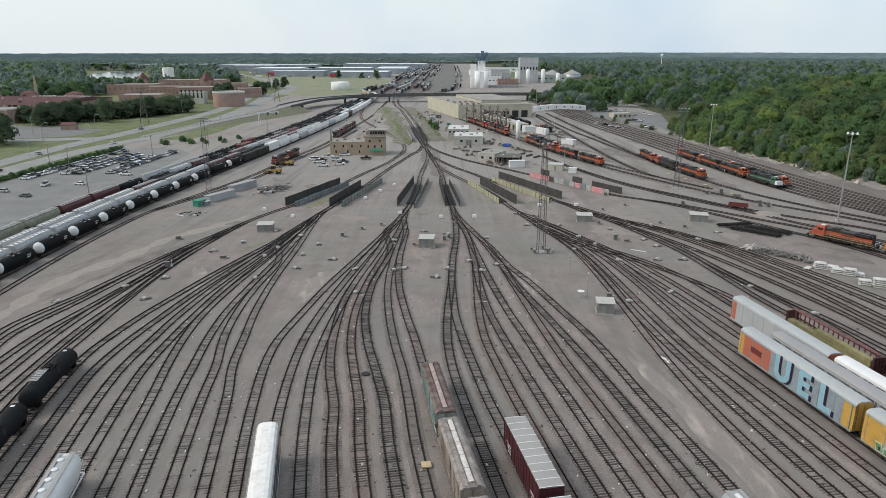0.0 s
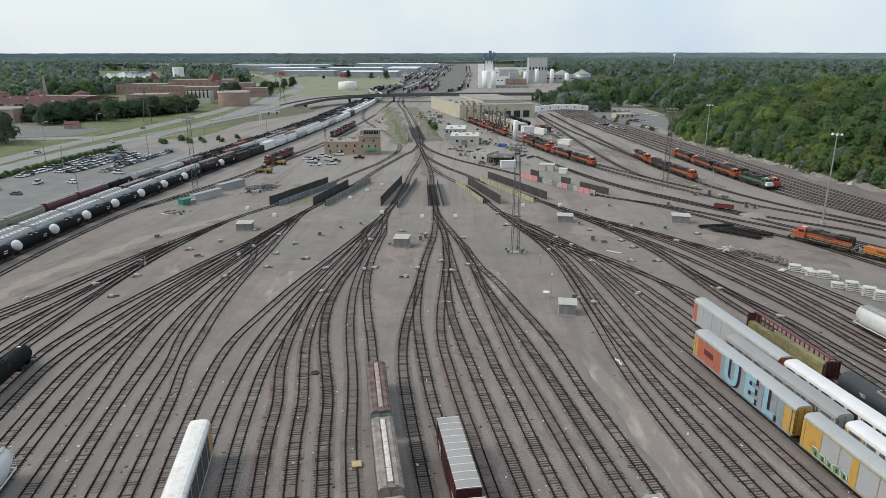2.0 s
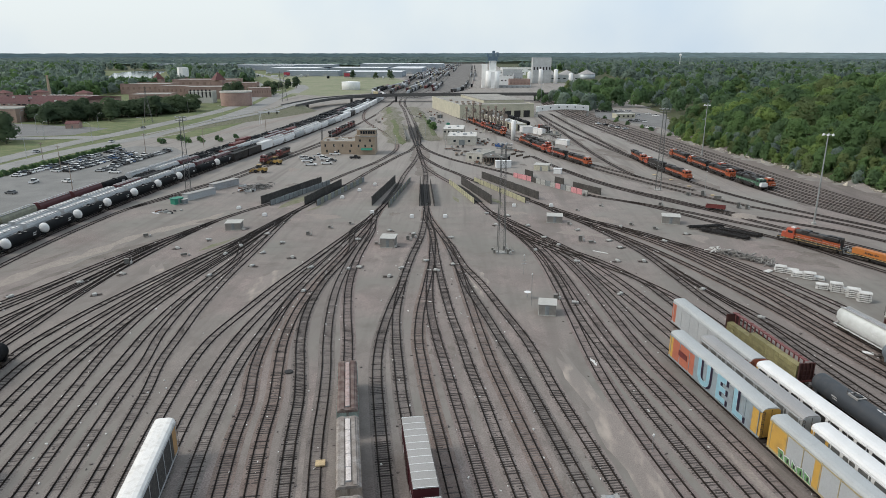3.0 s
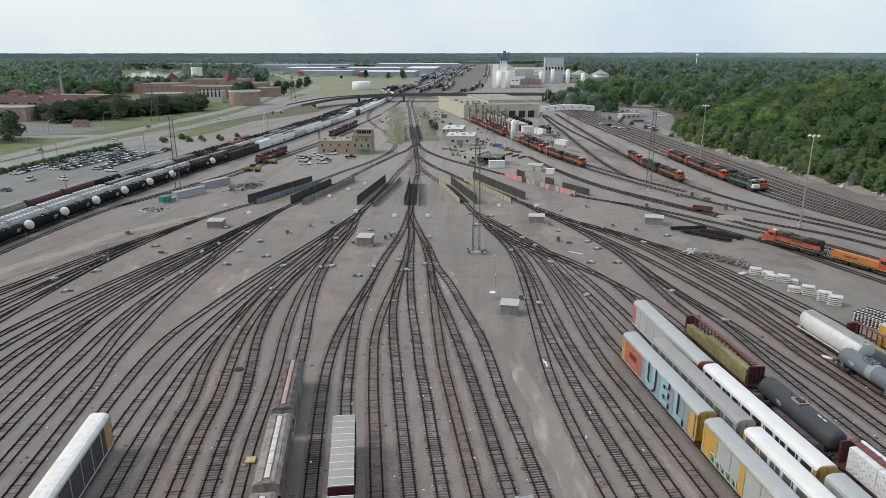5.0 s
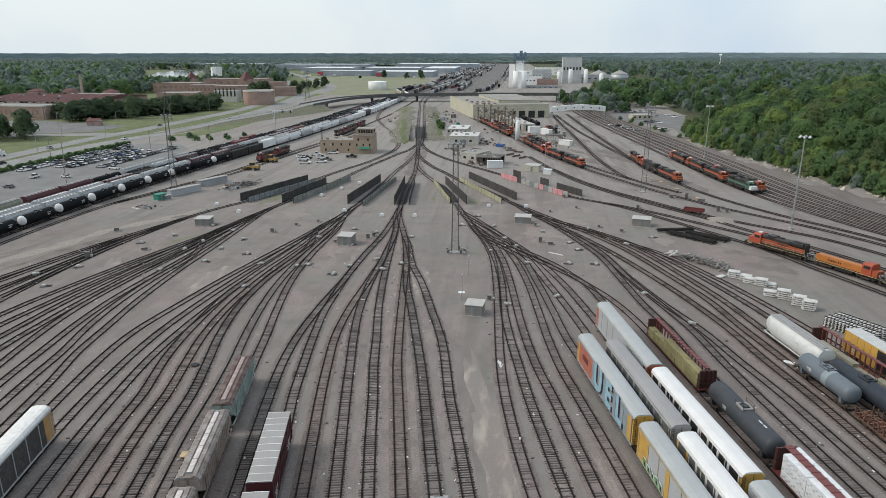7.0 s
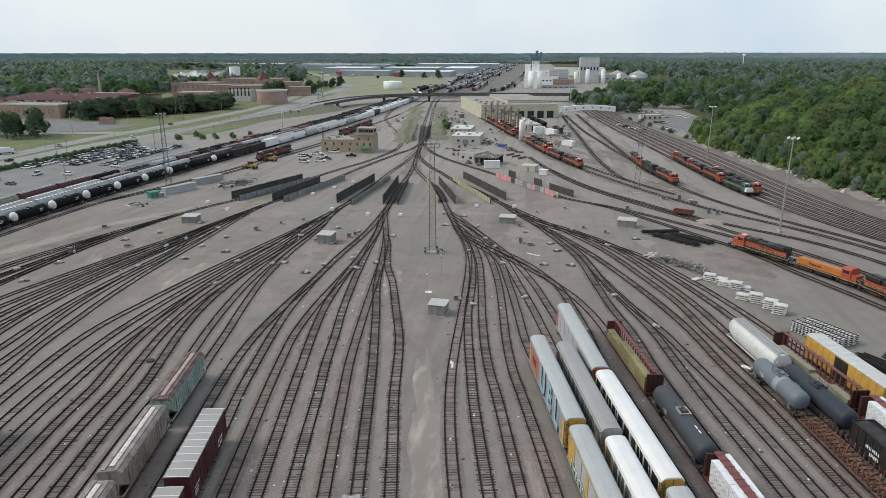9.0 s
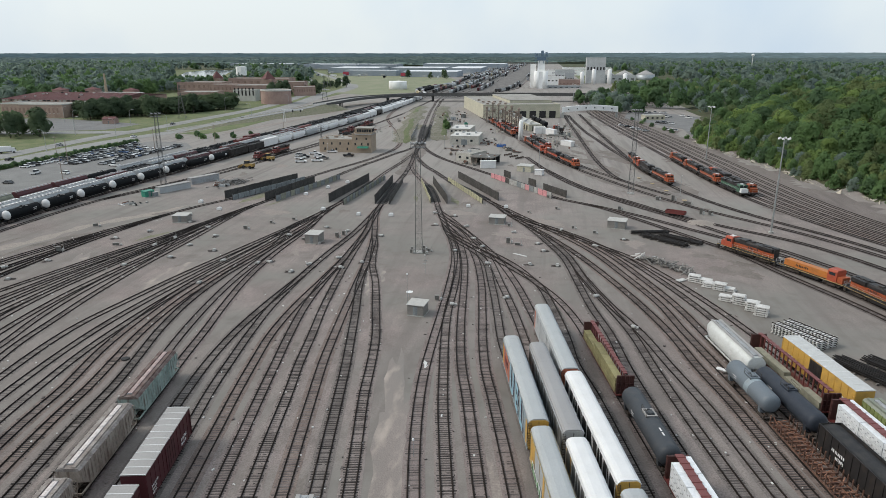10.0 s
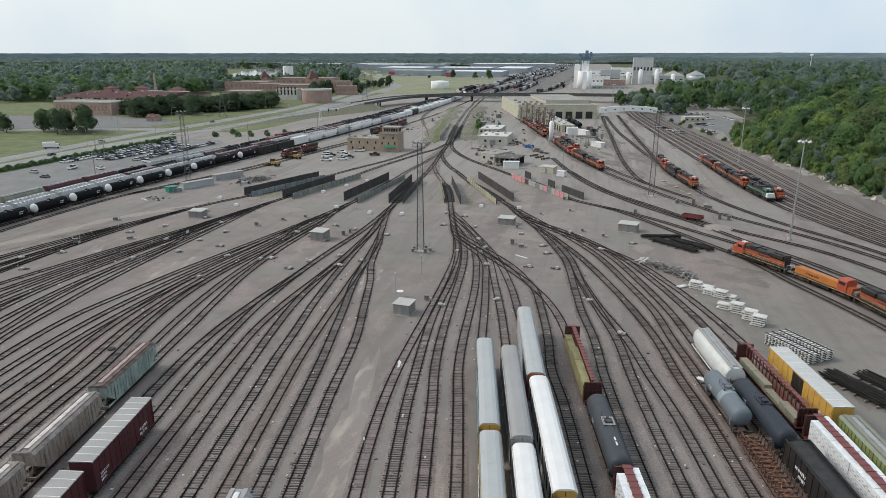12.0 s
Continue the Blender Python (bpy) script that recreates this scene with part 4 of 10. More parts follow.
def boxcar(label, body, roof, length=15.4, high=5.15, door=None, fine=True, letters=True):
    e = thing("boxcar", label, "freight car", group="standing freight cars")
    h = length / 2
    part("body", Mesh().box(-1.45, 1.45, -h, h, 1.05, high - 0.16), body, e)
    part("underframe", Mesh().box(-0.5, 0.5, -h + 0.2, h - 0.2, 0.6, 1.05).box(-1.35, 1.35, -2.4, 2.4, 0.8, 1.05), M_UNDER, e)
    part("roof", Mesh().prism([(-1.5, high - 0.18), (1.5, high - 0.18), (1.48, high - 0.08), (0, high - 0.05), (-1.48, high - 0.08)], -h - 0.03, h + 0.03, "y"), roof, e)
    ribs = Mesh()
    for y in np.linspace(-h + 0.02, h - 0.02, 11):
        ribs.prism([(-1.52, high - 0.19), (1.52, high - 0.19), (1.5, high - 0.05), (0, high - 0.015), (-1.5, high - 0.05)], y - 0.05, y + 0.05, "y")
    part("roof_ribs", ribs, M_WHITE if roof in (M_GALV, M_PALEROOF) else roof, e)
    for s in (-1, 1):
        x0 = s * 1.45
        for y in [q for q in np.linspace(-h + 0.1, h - 0.1, 13) if abs(q) > 1.7] if fine else ():
            part("side_post", Mesh().box(min(x0, x0 + s * 0.06), max(x0, x0 + s * 0.06), y - 0.05, y + 0.05, 1.05, high - 0.2), body, e)
        d = part("door", Mesh().box(min(x0, x0 + s * 0.09), max(x0, x0 + s * 0.09), -1.6, 1.6, 1.15, high - 0.4), door or body, e)
        for y in (-1.1, -0.4, 0.4, 1.1) if fine else ():
            part("door_bar", Mesh().tube((x0 + s * 0.12, y, 1.2), (x0 + s * 0.12, y, high - 0.5), 0.025, n=5), M_UNDER, d)
        if letters:
            lettering(e, s * 1.515, -h + 1.2 if s > 0 else h - 3.6, 2.4, 0.42, 3, M_WHITE)
            lettering(e, s * 1.515, h - 4.2 if s > 0 else -h + 1.0, 2.2, 0.6, 2, M_WHITE, 4)
        if fine:
            ladder(e, s * 1.54, s * (h - 0.35), 1.0, high - 0.9, "y", body)
        truck(e, s * (h - 2.1), fine)
    couplers(e, h, fine)
    return e


def hopper(label, body, roof, hatch, length=16.4, high=4.65, fine=True, round_side=False, straight=False, lids=False, letters=True):
    """A covered hopper with slope sheets, three bays and a roof trough."""
    e = thing("covered_hopper", label, "freight car", group="standing freight cars")
    h = length / 2
    m = Mesh()
    if round_side:
        prof = [(-1.1, 1.25), (-1.46, 1.9), (-1.54, 2.7), (-1.46, 3.5), (-1.1, 4.15), (-0.6, high - 0.2), (0.6, high - 0.2), (1.1, 4.15), (1.46, 3.5), (1.54, 2.7), (1.46, 1.9), (1.1, 1.25)]
        if straight:
            prof = [(-1.3, 1.25), (-1.5, 1.6), (-1.52, 2.6), (-1.5, 3.6), (-1.2, 4.12), (-0.72, high - 0.2), (0.72, high - 0.2), (1.2, 4.12), (1.5, 3.6), (1.52, 2.6), (1.5, 1.6), (1.3, 1.25)]
    else:
        prof = [(-1.48, 1.25), (-1.48, high - 0.42), (-1.2, high - 0.12), (1.2, high - 0.12), (1.48, high - 0.42), (1.48, 1.25)]
    n = len(prof)
    rings = []
    for y, lift in ((-h + 0.5, 1), (-h + 2.3, 0), (h - 2.3, 0), (h - 0.5, 1)):
        lo = 2.55 if lift else 1.25
        rings += [(x, y, max(z, lo)) for x, z in prof]
    m.add(rings, [(k * n + i, k * n + (i + 1) % n, (k + 1) * n + (i + 1) % n, (k + 1) * n + i) for k in range(3) for i in range(n)] + [tuple(range(n))[::-1], tuple(range(3 * n, 4 * n))])
    sill = Mesh().box(-0.3, 0.3, -h, h, 0.85, 1.15).box(-1.5, -1.38, -h, h, 1.02, 1.25).box(1.38, 1.5, -h, h, 1.02, 1.25).box(-1.5, 1.5, -h, -h + 0.16, 0.95, 1.25).box(-1.5, 1.5, h - 0.16, h, 0.95, 1.25)
    part("sill", sill, body, e) if fine else m.add(sill.v, sill.f)
    for k in (-1, 0, 1):
        y = k * (length - 6.2) / 3
        bay = Mesh() if fine else m
        bay.add([(-1.3, y - 1.6, 1.3), (1.3, y - 1.6, 1.3), (1.3, y + 1.6, 1.3), (-1.3, y + 1.6, 1.3), (-0.45, y - 0.4, 0.4), (0.45, y - 0.4, 0.4), (0.45, y + 0.4, 0.4), (-0.45, y + 0.4, 0.4)],
                               [(0, 1, 2, 3), (4, 7, 6, 5), (0, 4, 5, 1), (1, 5, 6, 2), (2, 6, 7, 3), (3, 7, 4, 0)])
        if fine:
            part("bay", bay, body, e)
    part("body", m, body, e, smooth=round_side and fine)
    if not round_side:
        for s in (-1, 1):
            for y in np.linspace(-h + 0.6, h - 0.6, 19):
                part("side_post", Mesh().box(min(s * 1.47, s * 1.57), max(s * 1.47, s * 1.57), y - 0.05, y + 0.05, 1.15 if abs(y) < h - 2.2 else 2.5, high - 0.35), body, e)
    zr = high - 0.12 if not round_side else high - 0.2
    if not round_side:
        part("roof", Mesh().prism([(-1.52, high - 0.4), (-1.22, high - 0.1), (1.22, high - 0.1), (1.52, high - 0.4), (1.2, high - 0.5), (-1.2, high - 0.5)], -h + 0.4, h - 0.4, "y"), roof, e)
        zr = high - 0.1
    if round_side:
        part("roof_plate", Mesh().prism([(-1.12, 4.16), (-0.62, zr + 0.012), (0.62, zr + 0.012), (1.12, 4.16), (0.9, 4.1), (-0.9, 4.1)], -h + 1.0, h - 1.0, "y"), roof, e)
    if not fine:
        lids = Mesh()
        for y in np.linspace(-h + 2.0, h - 2.0, 9):
            lids.lathe([(0, 0.42), (0.16, 0.42), (0.2, 0.2)], "z", 8, (0, y, zr))
        lids.box(0.62, 1.05, -h + 0.6, h - 0.6, zr - 0.05, zr + 0.05).box(-1.05, -0.62, -h + 0.6, h - 0.6, zr - 0.05, zr + 0.05)
        part("roof_walk", lids, M_GREY, e)
    elif lids:
        for y in np.linspace(-h + 2.0, h - 2.0, 8):
            part("hatch", Mesh().lathe([(0, 0.4), (0.14, 0.4), (0.2, 0.25), (0.22, 0.03)], "z", 12, (-0.2, y, zr)), hatch, e, "round white loading hatch")
    else:
        part("hatch_trough", Mesh().prism([(-0.32, zr), (-0.3, zr + 0.16), (0, zr + 0.2), (0.3, zr + 0.16), (0.32, zr)], -h + 1.2, h - 1.2, "y"), hatch, e, "long pale loading hatch")
    for y in np.linspace(-h + 1.2, h - 1.2, 6) if fine and not lids else ():
        part("hatch_clamp", Mesh().box(-0.36, 0.36, y - 0.02, y + 0.02, zr, zr + 0.22), M_GREY, e)
    for s in (-1, 1):
        truck(e, s * (h - 2.0), fine)
        if not fine:
            continue
        part("running_board", Mesh().box(min(s * 0.5, s * 1.0), max(s * 0.5, s * 1.0), -h + 0.5, h - 0.5, zr + 0.1, zr + 0.14), M_GALV if round_side else roof, e)
        for q in (-0.9, 0.9):
            part("end_brace", Mesh().tube((q, s * (h - 0.1), 1.2), (q, s * (h - 0.6), 2.7), 0.06, n=6), body, e)
        ladder(e, s * 1.3, s * (h - 0.06), 1.1, high - 0.4, "x", body)
        if letters:
            lettering(e, s * 1.575, -2.6, 3.0, 0.4, 2, M_WHITE, 4)
    couplers(e, h, fine)
    return e


def tank_car(label, body, length=17.8, r=1.5, band=None, fine=True, dome=True, cap=None, deck=None, walkway=None):
    e = thing("tank_car", label, "freight car", group="standing freight cars")
    h = length / 2
    zc = 1.12 + r
    hb = h - 0.9
    ends = [(-hb, 0.05), (-hb + 0.08, 0.55 * r), (-hb + 0.25, 0.82 * r), (-hb + 0.55, 0.97 * r), (-hb + 0.9, r)]
    st = ends + [(-x, q) for x, q in ends[::-1]]
    n = 22
    m = Mesh()
    vs = [(q * math.cos(2 * math.pi * i / n), t, zc + q * math.sin(2 * math.pi * i / n)) for t, q in st for i in range(n)]
    m.add(vs, [(j * n + i, j * n + (i + 1) % n, (j + 1) * n + (i + 1) % n, (j + 1) * n + i) for j in range(len(st) - 1) for i in range(n)] + [tuple(range(n)), tuple(range((len(st) - 1) * n, len(st) * n))])
    if dome and not fine:
        m.lathe([(-0.1, 0.45), (0.28, 0.45), (0.34, 0.3)], "z", 10, (0, 0, zc + r)).box(-1.0, 1.0, -1.25, 1.65, zc + r - 0.2, zc + r - 0.12).box(-0.35, 0.35, -h, h, 0.75, 1.2)
    part("tank", m, body, e, smooth=True)
    if cap:
        c = Mesh()
        vs = [(q * 1.012 * math.cos(2 * math.pi * i / n), t - 0.02, zc + q * 1.012 * math.sin(2 * math.pi * i / n)) for t, q in ends for i in range(n)]
        c.add(vs, [(j * n + i, j * n + (i + 1) % n, (j + 1) * n + (i + 1) % n, (j + 1) * n + i) for j in range(len(ends) - 1) for i in range(n)] + [tuple(range(n))])
        part("end_cap", c, cap, e, "white painted tank end", smooth=True)
    if band:
        for y0, y1 in band[1]:
            b = Mesh()
            vs = [((r + 0.012) * math.cos(2 * math.pi * i / n), t, zc + (r + 0.012) * math.sin(2 * math.pi * i / n)) for t in (y0, y1) for i in range(n)]
            b.add(vs, [(i, (i + 1) % n, n + (i + 1) % n, n + i) for i in range(n)])
            part("band", b, band[0], e, smooth=True)
    for s in (-1, 1):
        a, b = sorted((s * (h - 3.6), s * h))
        fine and part("stub_sill", Mesh().box(-0.35, 0.35, a, b, 0.75, 1.25).box(-1.3, 1.3, *sorted((s * (h - 0.4), s * h)), 0.98, 1.12), M_UNDER, e)
        truck(e, s * (h - 2.3), fine)
        if not fine:
            continue
        part("saddle", Mesh().prism([(-1.2, 0.9), (1.2, 0.9), (1.35, zc - 0.6), (-1.35, zc - 0.6)], s * (h - 2.3) - 0.3, s * (h - 2.3) + 0.3, "y"), body, e)
        part("handrail", Mesh().tube((s * 1.45, -hb + 0.6, zc - 0.2), (s * 1.45, hb - 0.6, zc - 0.2), 0.03, n=5), body, e)
    if dome and fine:
        z = zc + r
        part("manway", Mesh().lathe([(-0.1, 0.45), (0.28, 0.45), (0.34, 0.3)], "z", 14, (0, 0, z)).lathe([(-0.1, 0.2), (0.3, 0.2)], "z", 10, (0, 0.8, z)), body, e)
        part("platform", Mesh().box(-0.8, 0.8, -0.8, -0.5, z + 0.02, z + 0.08).box(-0.8, 0.8, 1.0, 1.3, z + 0.02, z + 0.08).box(-0.8, -0.55, -0.5, 1.0, z + 0.02, z + 0.08).box(0.55, 0.8, -0.5, 1.0, z + 0.02, z + 0.08).box(-0.76, -0.68, -0.75, 1.25, z - 0.3, z + 0.02).box(0.68, 0.76, -0.75, 1.25, z - 0.3, z + 0.02), deck or body, e, "grated steel platform")
        rail = Mesh()
        for s in (-1, 1) if fine else ():
            for y in (-0.8, 1.3):
                rail.tube((0.8 * s, y, z - 0.15), (0.8 * s, y, z + 0.8), 0.03, n=5)
            rail.tube((0.8 * s, -0.8, z + 0.8), (0.8 * s, 1.3, z + 0.8), 0.03, n=5)
            rail.tube((0.8 * s, -0.8, z + 0.4), (0.8 * s, 1.3, z + 0.4), 0.025, n=5)
        if fine:
            part("platform_rail", rail, M_UNDER, e)
            ladder(e, 1.45, 0.2, 1.0, z - 0.2, "y")
    if not fine:
        lettering(e, r * 0.995, 3.2, zc + 0.15, 0.5, 2, M_WHITE, 4)
        part("platform", Mesh().box(-1.0, 1.0, -1.25, -0.75, zc + r - 0.1, zc + r - 0.04).box(-1.0, 1.0, 1.15, 1.65, zc + r - 0.1, zc + r - 0.04).box(-1.0, -0.96, -1.25, 1.65, zc + r + 0.7, zc + r + 0.76).box(0.96, 1.0, -1.25, 1.65, zc + r + 0.7, zc + r + 0.76).box(-1.0, -0.96, -1.25, -1.2, zc + r - 0.1, zc + r + 0.76).box(0.96, 1.0, -1.25, -1.2, zc + r - 0.1, zc + r + 0.76), M_GALV, e)
    if walkway:
        w = part("walkway", Mesh().box(-1.05, 0.25, -4.6, -0.4, zc + r + 0.02, zc + r + 0.08).box(-0.75, -0.67, -4.5, -0.5, zc + r - 0.3, zc + r + 0.02), walkway, e, "pale grated walkway panel")
        for k in range(7):
            part("slat", Mesh().box(-1.02, 0.22, -4.4 + 0.6 * k, -4.28 + 0.6 * k, zc + r + 0.08, zc + r + 0.11), M_UNDER, w)
        part("top_mark", Mesh().box(-0.3, 0.3, 6.2, 6.7, zc + r - 0.03, zc + r + 0.012), M_WHITE, e, "white painted mark")
    if deck:
        part("top_mark", Mesh().box(-0.1, 0.1, -5.5, -4.7, zc + r - 0.03, zc + r + 0.012).box(-0.1, 0.1, -4.4, -3.6, zc + r - 0.03, zc + r + 0.012), M_WHITE, e, "white painted mark")
    if fine:
        lettering(e, -(r * 0.995), 2.2, zc + 0.1, 0.3, 2, M_WHITE, 4)
    couplers(e, h, fine)
    return e


def centerbeam(label, load, length=22.2, high=4.7, fine=True, sides=(-1, 1), rows=3, full=1.0):
    """A bulkhead flat car with a centre truss, loaded with lumber packs on the sides given."""
    e = thing("centerbeam_flatcar", label, "freight car", group="standing freight cars")
    h = length / 2
    part("deck", Mesh().box(-1.4, 1.4, -h, h, 0.95, 1.15).box(-0.5, 0.5, -h + 2, h - 2, 0.55, 0.95), M_RED, e)
    for s in (-1, 1):
        b = part("bulkhead", Mesh().box(-1.3, 1.3, *sorted((s * (h - 0.5), s * (h - 0.38))), 1.15, high - 0.35), M_BULKHEAD_SHADED, e)
        rib = Mesh()
        for x in (-1.3, -0.65, 0, 0.65, 1.3):
            rib.box(x - 0.06, x + 0.06, *sorted((s * (h - 0.38), s * (h - 0.14))), 1.15, high - 0.35)
        for z in (1.9, 2.8, high - 0.5):
            rib.box(-1.3, 1.3, *sorted((s * (h - 0.38), s * (h - 0.26))), z, z + 0.12)
        part("bulkhead_ribs", rib, M_BULKHEAD_SHADED, b)
        truck(e, s * (h - 2.4), fine)
    wide = 0.52 if load is M_WRAP else 0.32
    part("top_chord", Mesh().box(-wide, wide, -h + 0.5, h - 0.5, high - 0.12, high), M_CHORD, e)
    for y in np.linspace(-h + 1.2, h - 1.2, 17):
        part("truss_post", Mesh().box(-0.1, 0.1, y - 0.08, y + 0.08, 1.15, high - 0.1).box(-wide - 0.08, wide + 0.08, y - 0.07, y + 0.07, high - 0.1, high + 0.05), M_CHORD, e)
    if load:
        k = 0
        for s in sides:
            y = -h + 0.75
            while y < h - 2.0:
                w = min(random.choice((4.9, 4.9, 3.7)), h - 0.7 - y)
                for r in range(rows):
                    if r == rows - 1 and load is not M_WRAP and random.random() < 0.3:
                        continue
                    z = 1.18 + r * full * (high - 2.1) / rows
                    pk = part("lumber_pack", Mesh().box(*sorted((s * 0.22, s * (1.42 + random.uniform(-0.03, 0.03)))), y, y + w - 0.08, z, z + full * (high - 2.1) / rows - 0.06), load, e)
                    if load is M_WRAP:
                        pm = Mesh()
                        for q in np.arange(y + 0.3, y + w - 0.4, 0.5):
                            zz = z + 0.25 + 0.3 * (k % 2)
                            pm.box(*sorted((s * 1.4, s * 1.462)), q, q + random.uniform(0.2, 0.34), zz, zz + 0.12)
                            k += 1
                        part("wrap_print", pm, M_GREY, pk, kind="stuff")
                    k += 1
                y += w
    couplers(e, h)
    return e


def gondola(label, body, length=16.0, high=3.6, fill=None, fine=True):
    e = thing("gondola_car", label, "freight car", group="standing freight cars")
    h = length / 2
    part("floor", Mesh().box(-1.4, 1.4, -h, h, 0.95, 1.15).box(-0.4, 0.4, -h, h, 0.7, 0.95), body, e)
    for s in (-1, 1):
        side = Mesh().box(*sorted((s * 1.4, s * 1.48)), -h, h, 1.0, high)
        part("end", Mesh().box(-1.4, 1.4, *sorted((s * (h - 0.08), s * h)), 1.0, high), body, e)
        for y in np.linspace(-h + 0.05, h - 0.05, 13):
            rib = (*sorted((s * 1.475, s * 1.58)), y - 0.06, y + 0.06, 1.0, high - 0.12)
            part("side_post", Mesh().box(*rib), body, e) if fine else side.box(*rib)
        side.box(*sorted((s * 1.38, s * 1.6)), -h, h, high - 0.12, high)
        part("side", side, body, e)
        if fine:
            lettering(e, s * 1.585, h - 6 if s < 0 else -h + 1, 2.3, 0.7, 2, M_WHITE, 4)
        truck(e, s * (h - 2.0), fine)
    if fill:
        part("load", Mesh().prism([(-1.39, 1.2), (1.39, 1.2), (1.39, high - 0.35), (0.5, high - 0.1), (-0.4, high - 0.14), (-1.39, high - 0.3)], -h + 0.1, h - 0.1, "y"), fill, e)
    couplers(e, h, fine)
    return e


M_RUSTPALE = mat("pale_scale_rust", (0.24, 0.12, 0.075), (0.13, 0.06, 0.042), size=0.5, rough=0.9, bump=0.2, spread=0.4)


def skeleton_flat(label, length=18.5, fine=True):
    """A rusty pipe or log flat with cross bunks and stakes."""
    e = thing("bunk_flatcar", label, "freight car", group="standing freight cars")
    h = length / 2
    part("centre_sill", Mesh().box(-0.35, 0.35, -h, h, 0.75, 1.15), M_RUST, e)
    for s in (-1, 1):
        part("side_sill", Mesh().box(*sorted((s * 1.25, s * 1.4)), -h, h, 0.9, 1.15), M_RUST, e)
        truck(e, s * (h - 2.2), fine)
    for k, y in enumerate(np.linspace(-h + 0.3, h - 0.3, 19)):
        if k:
            a, b, c, d = (random.uniform(-1.2, 1.2) for _ in range(4))
            part("brace", Mesh().tube((a, y - 0.8, 1.45), (b, y, 1.9 + 0.3 * c), 0.06, n=5).tube((-1.35, y - 0.3, 1.5), (d, y - 0.5, 2.0), 0.05, n=5).box(d, d + 0.5, y - 0.5, y - 0.35, 1.2, 1.5), M_RUSTPALE, e)
        part("bunk", Mesh().box(-1.45, 1.45, y - 0.1, y + 0.1, 1.15, 1.4).box(-1.45, -1.33, y - 0.07, y + 0.07, 1.4, 2.5).box(1.33, 1.45, y - 0.07, y + 0.07, 1.4, 2.5), M_RUST, e)
    couplers(e, h)
    return e


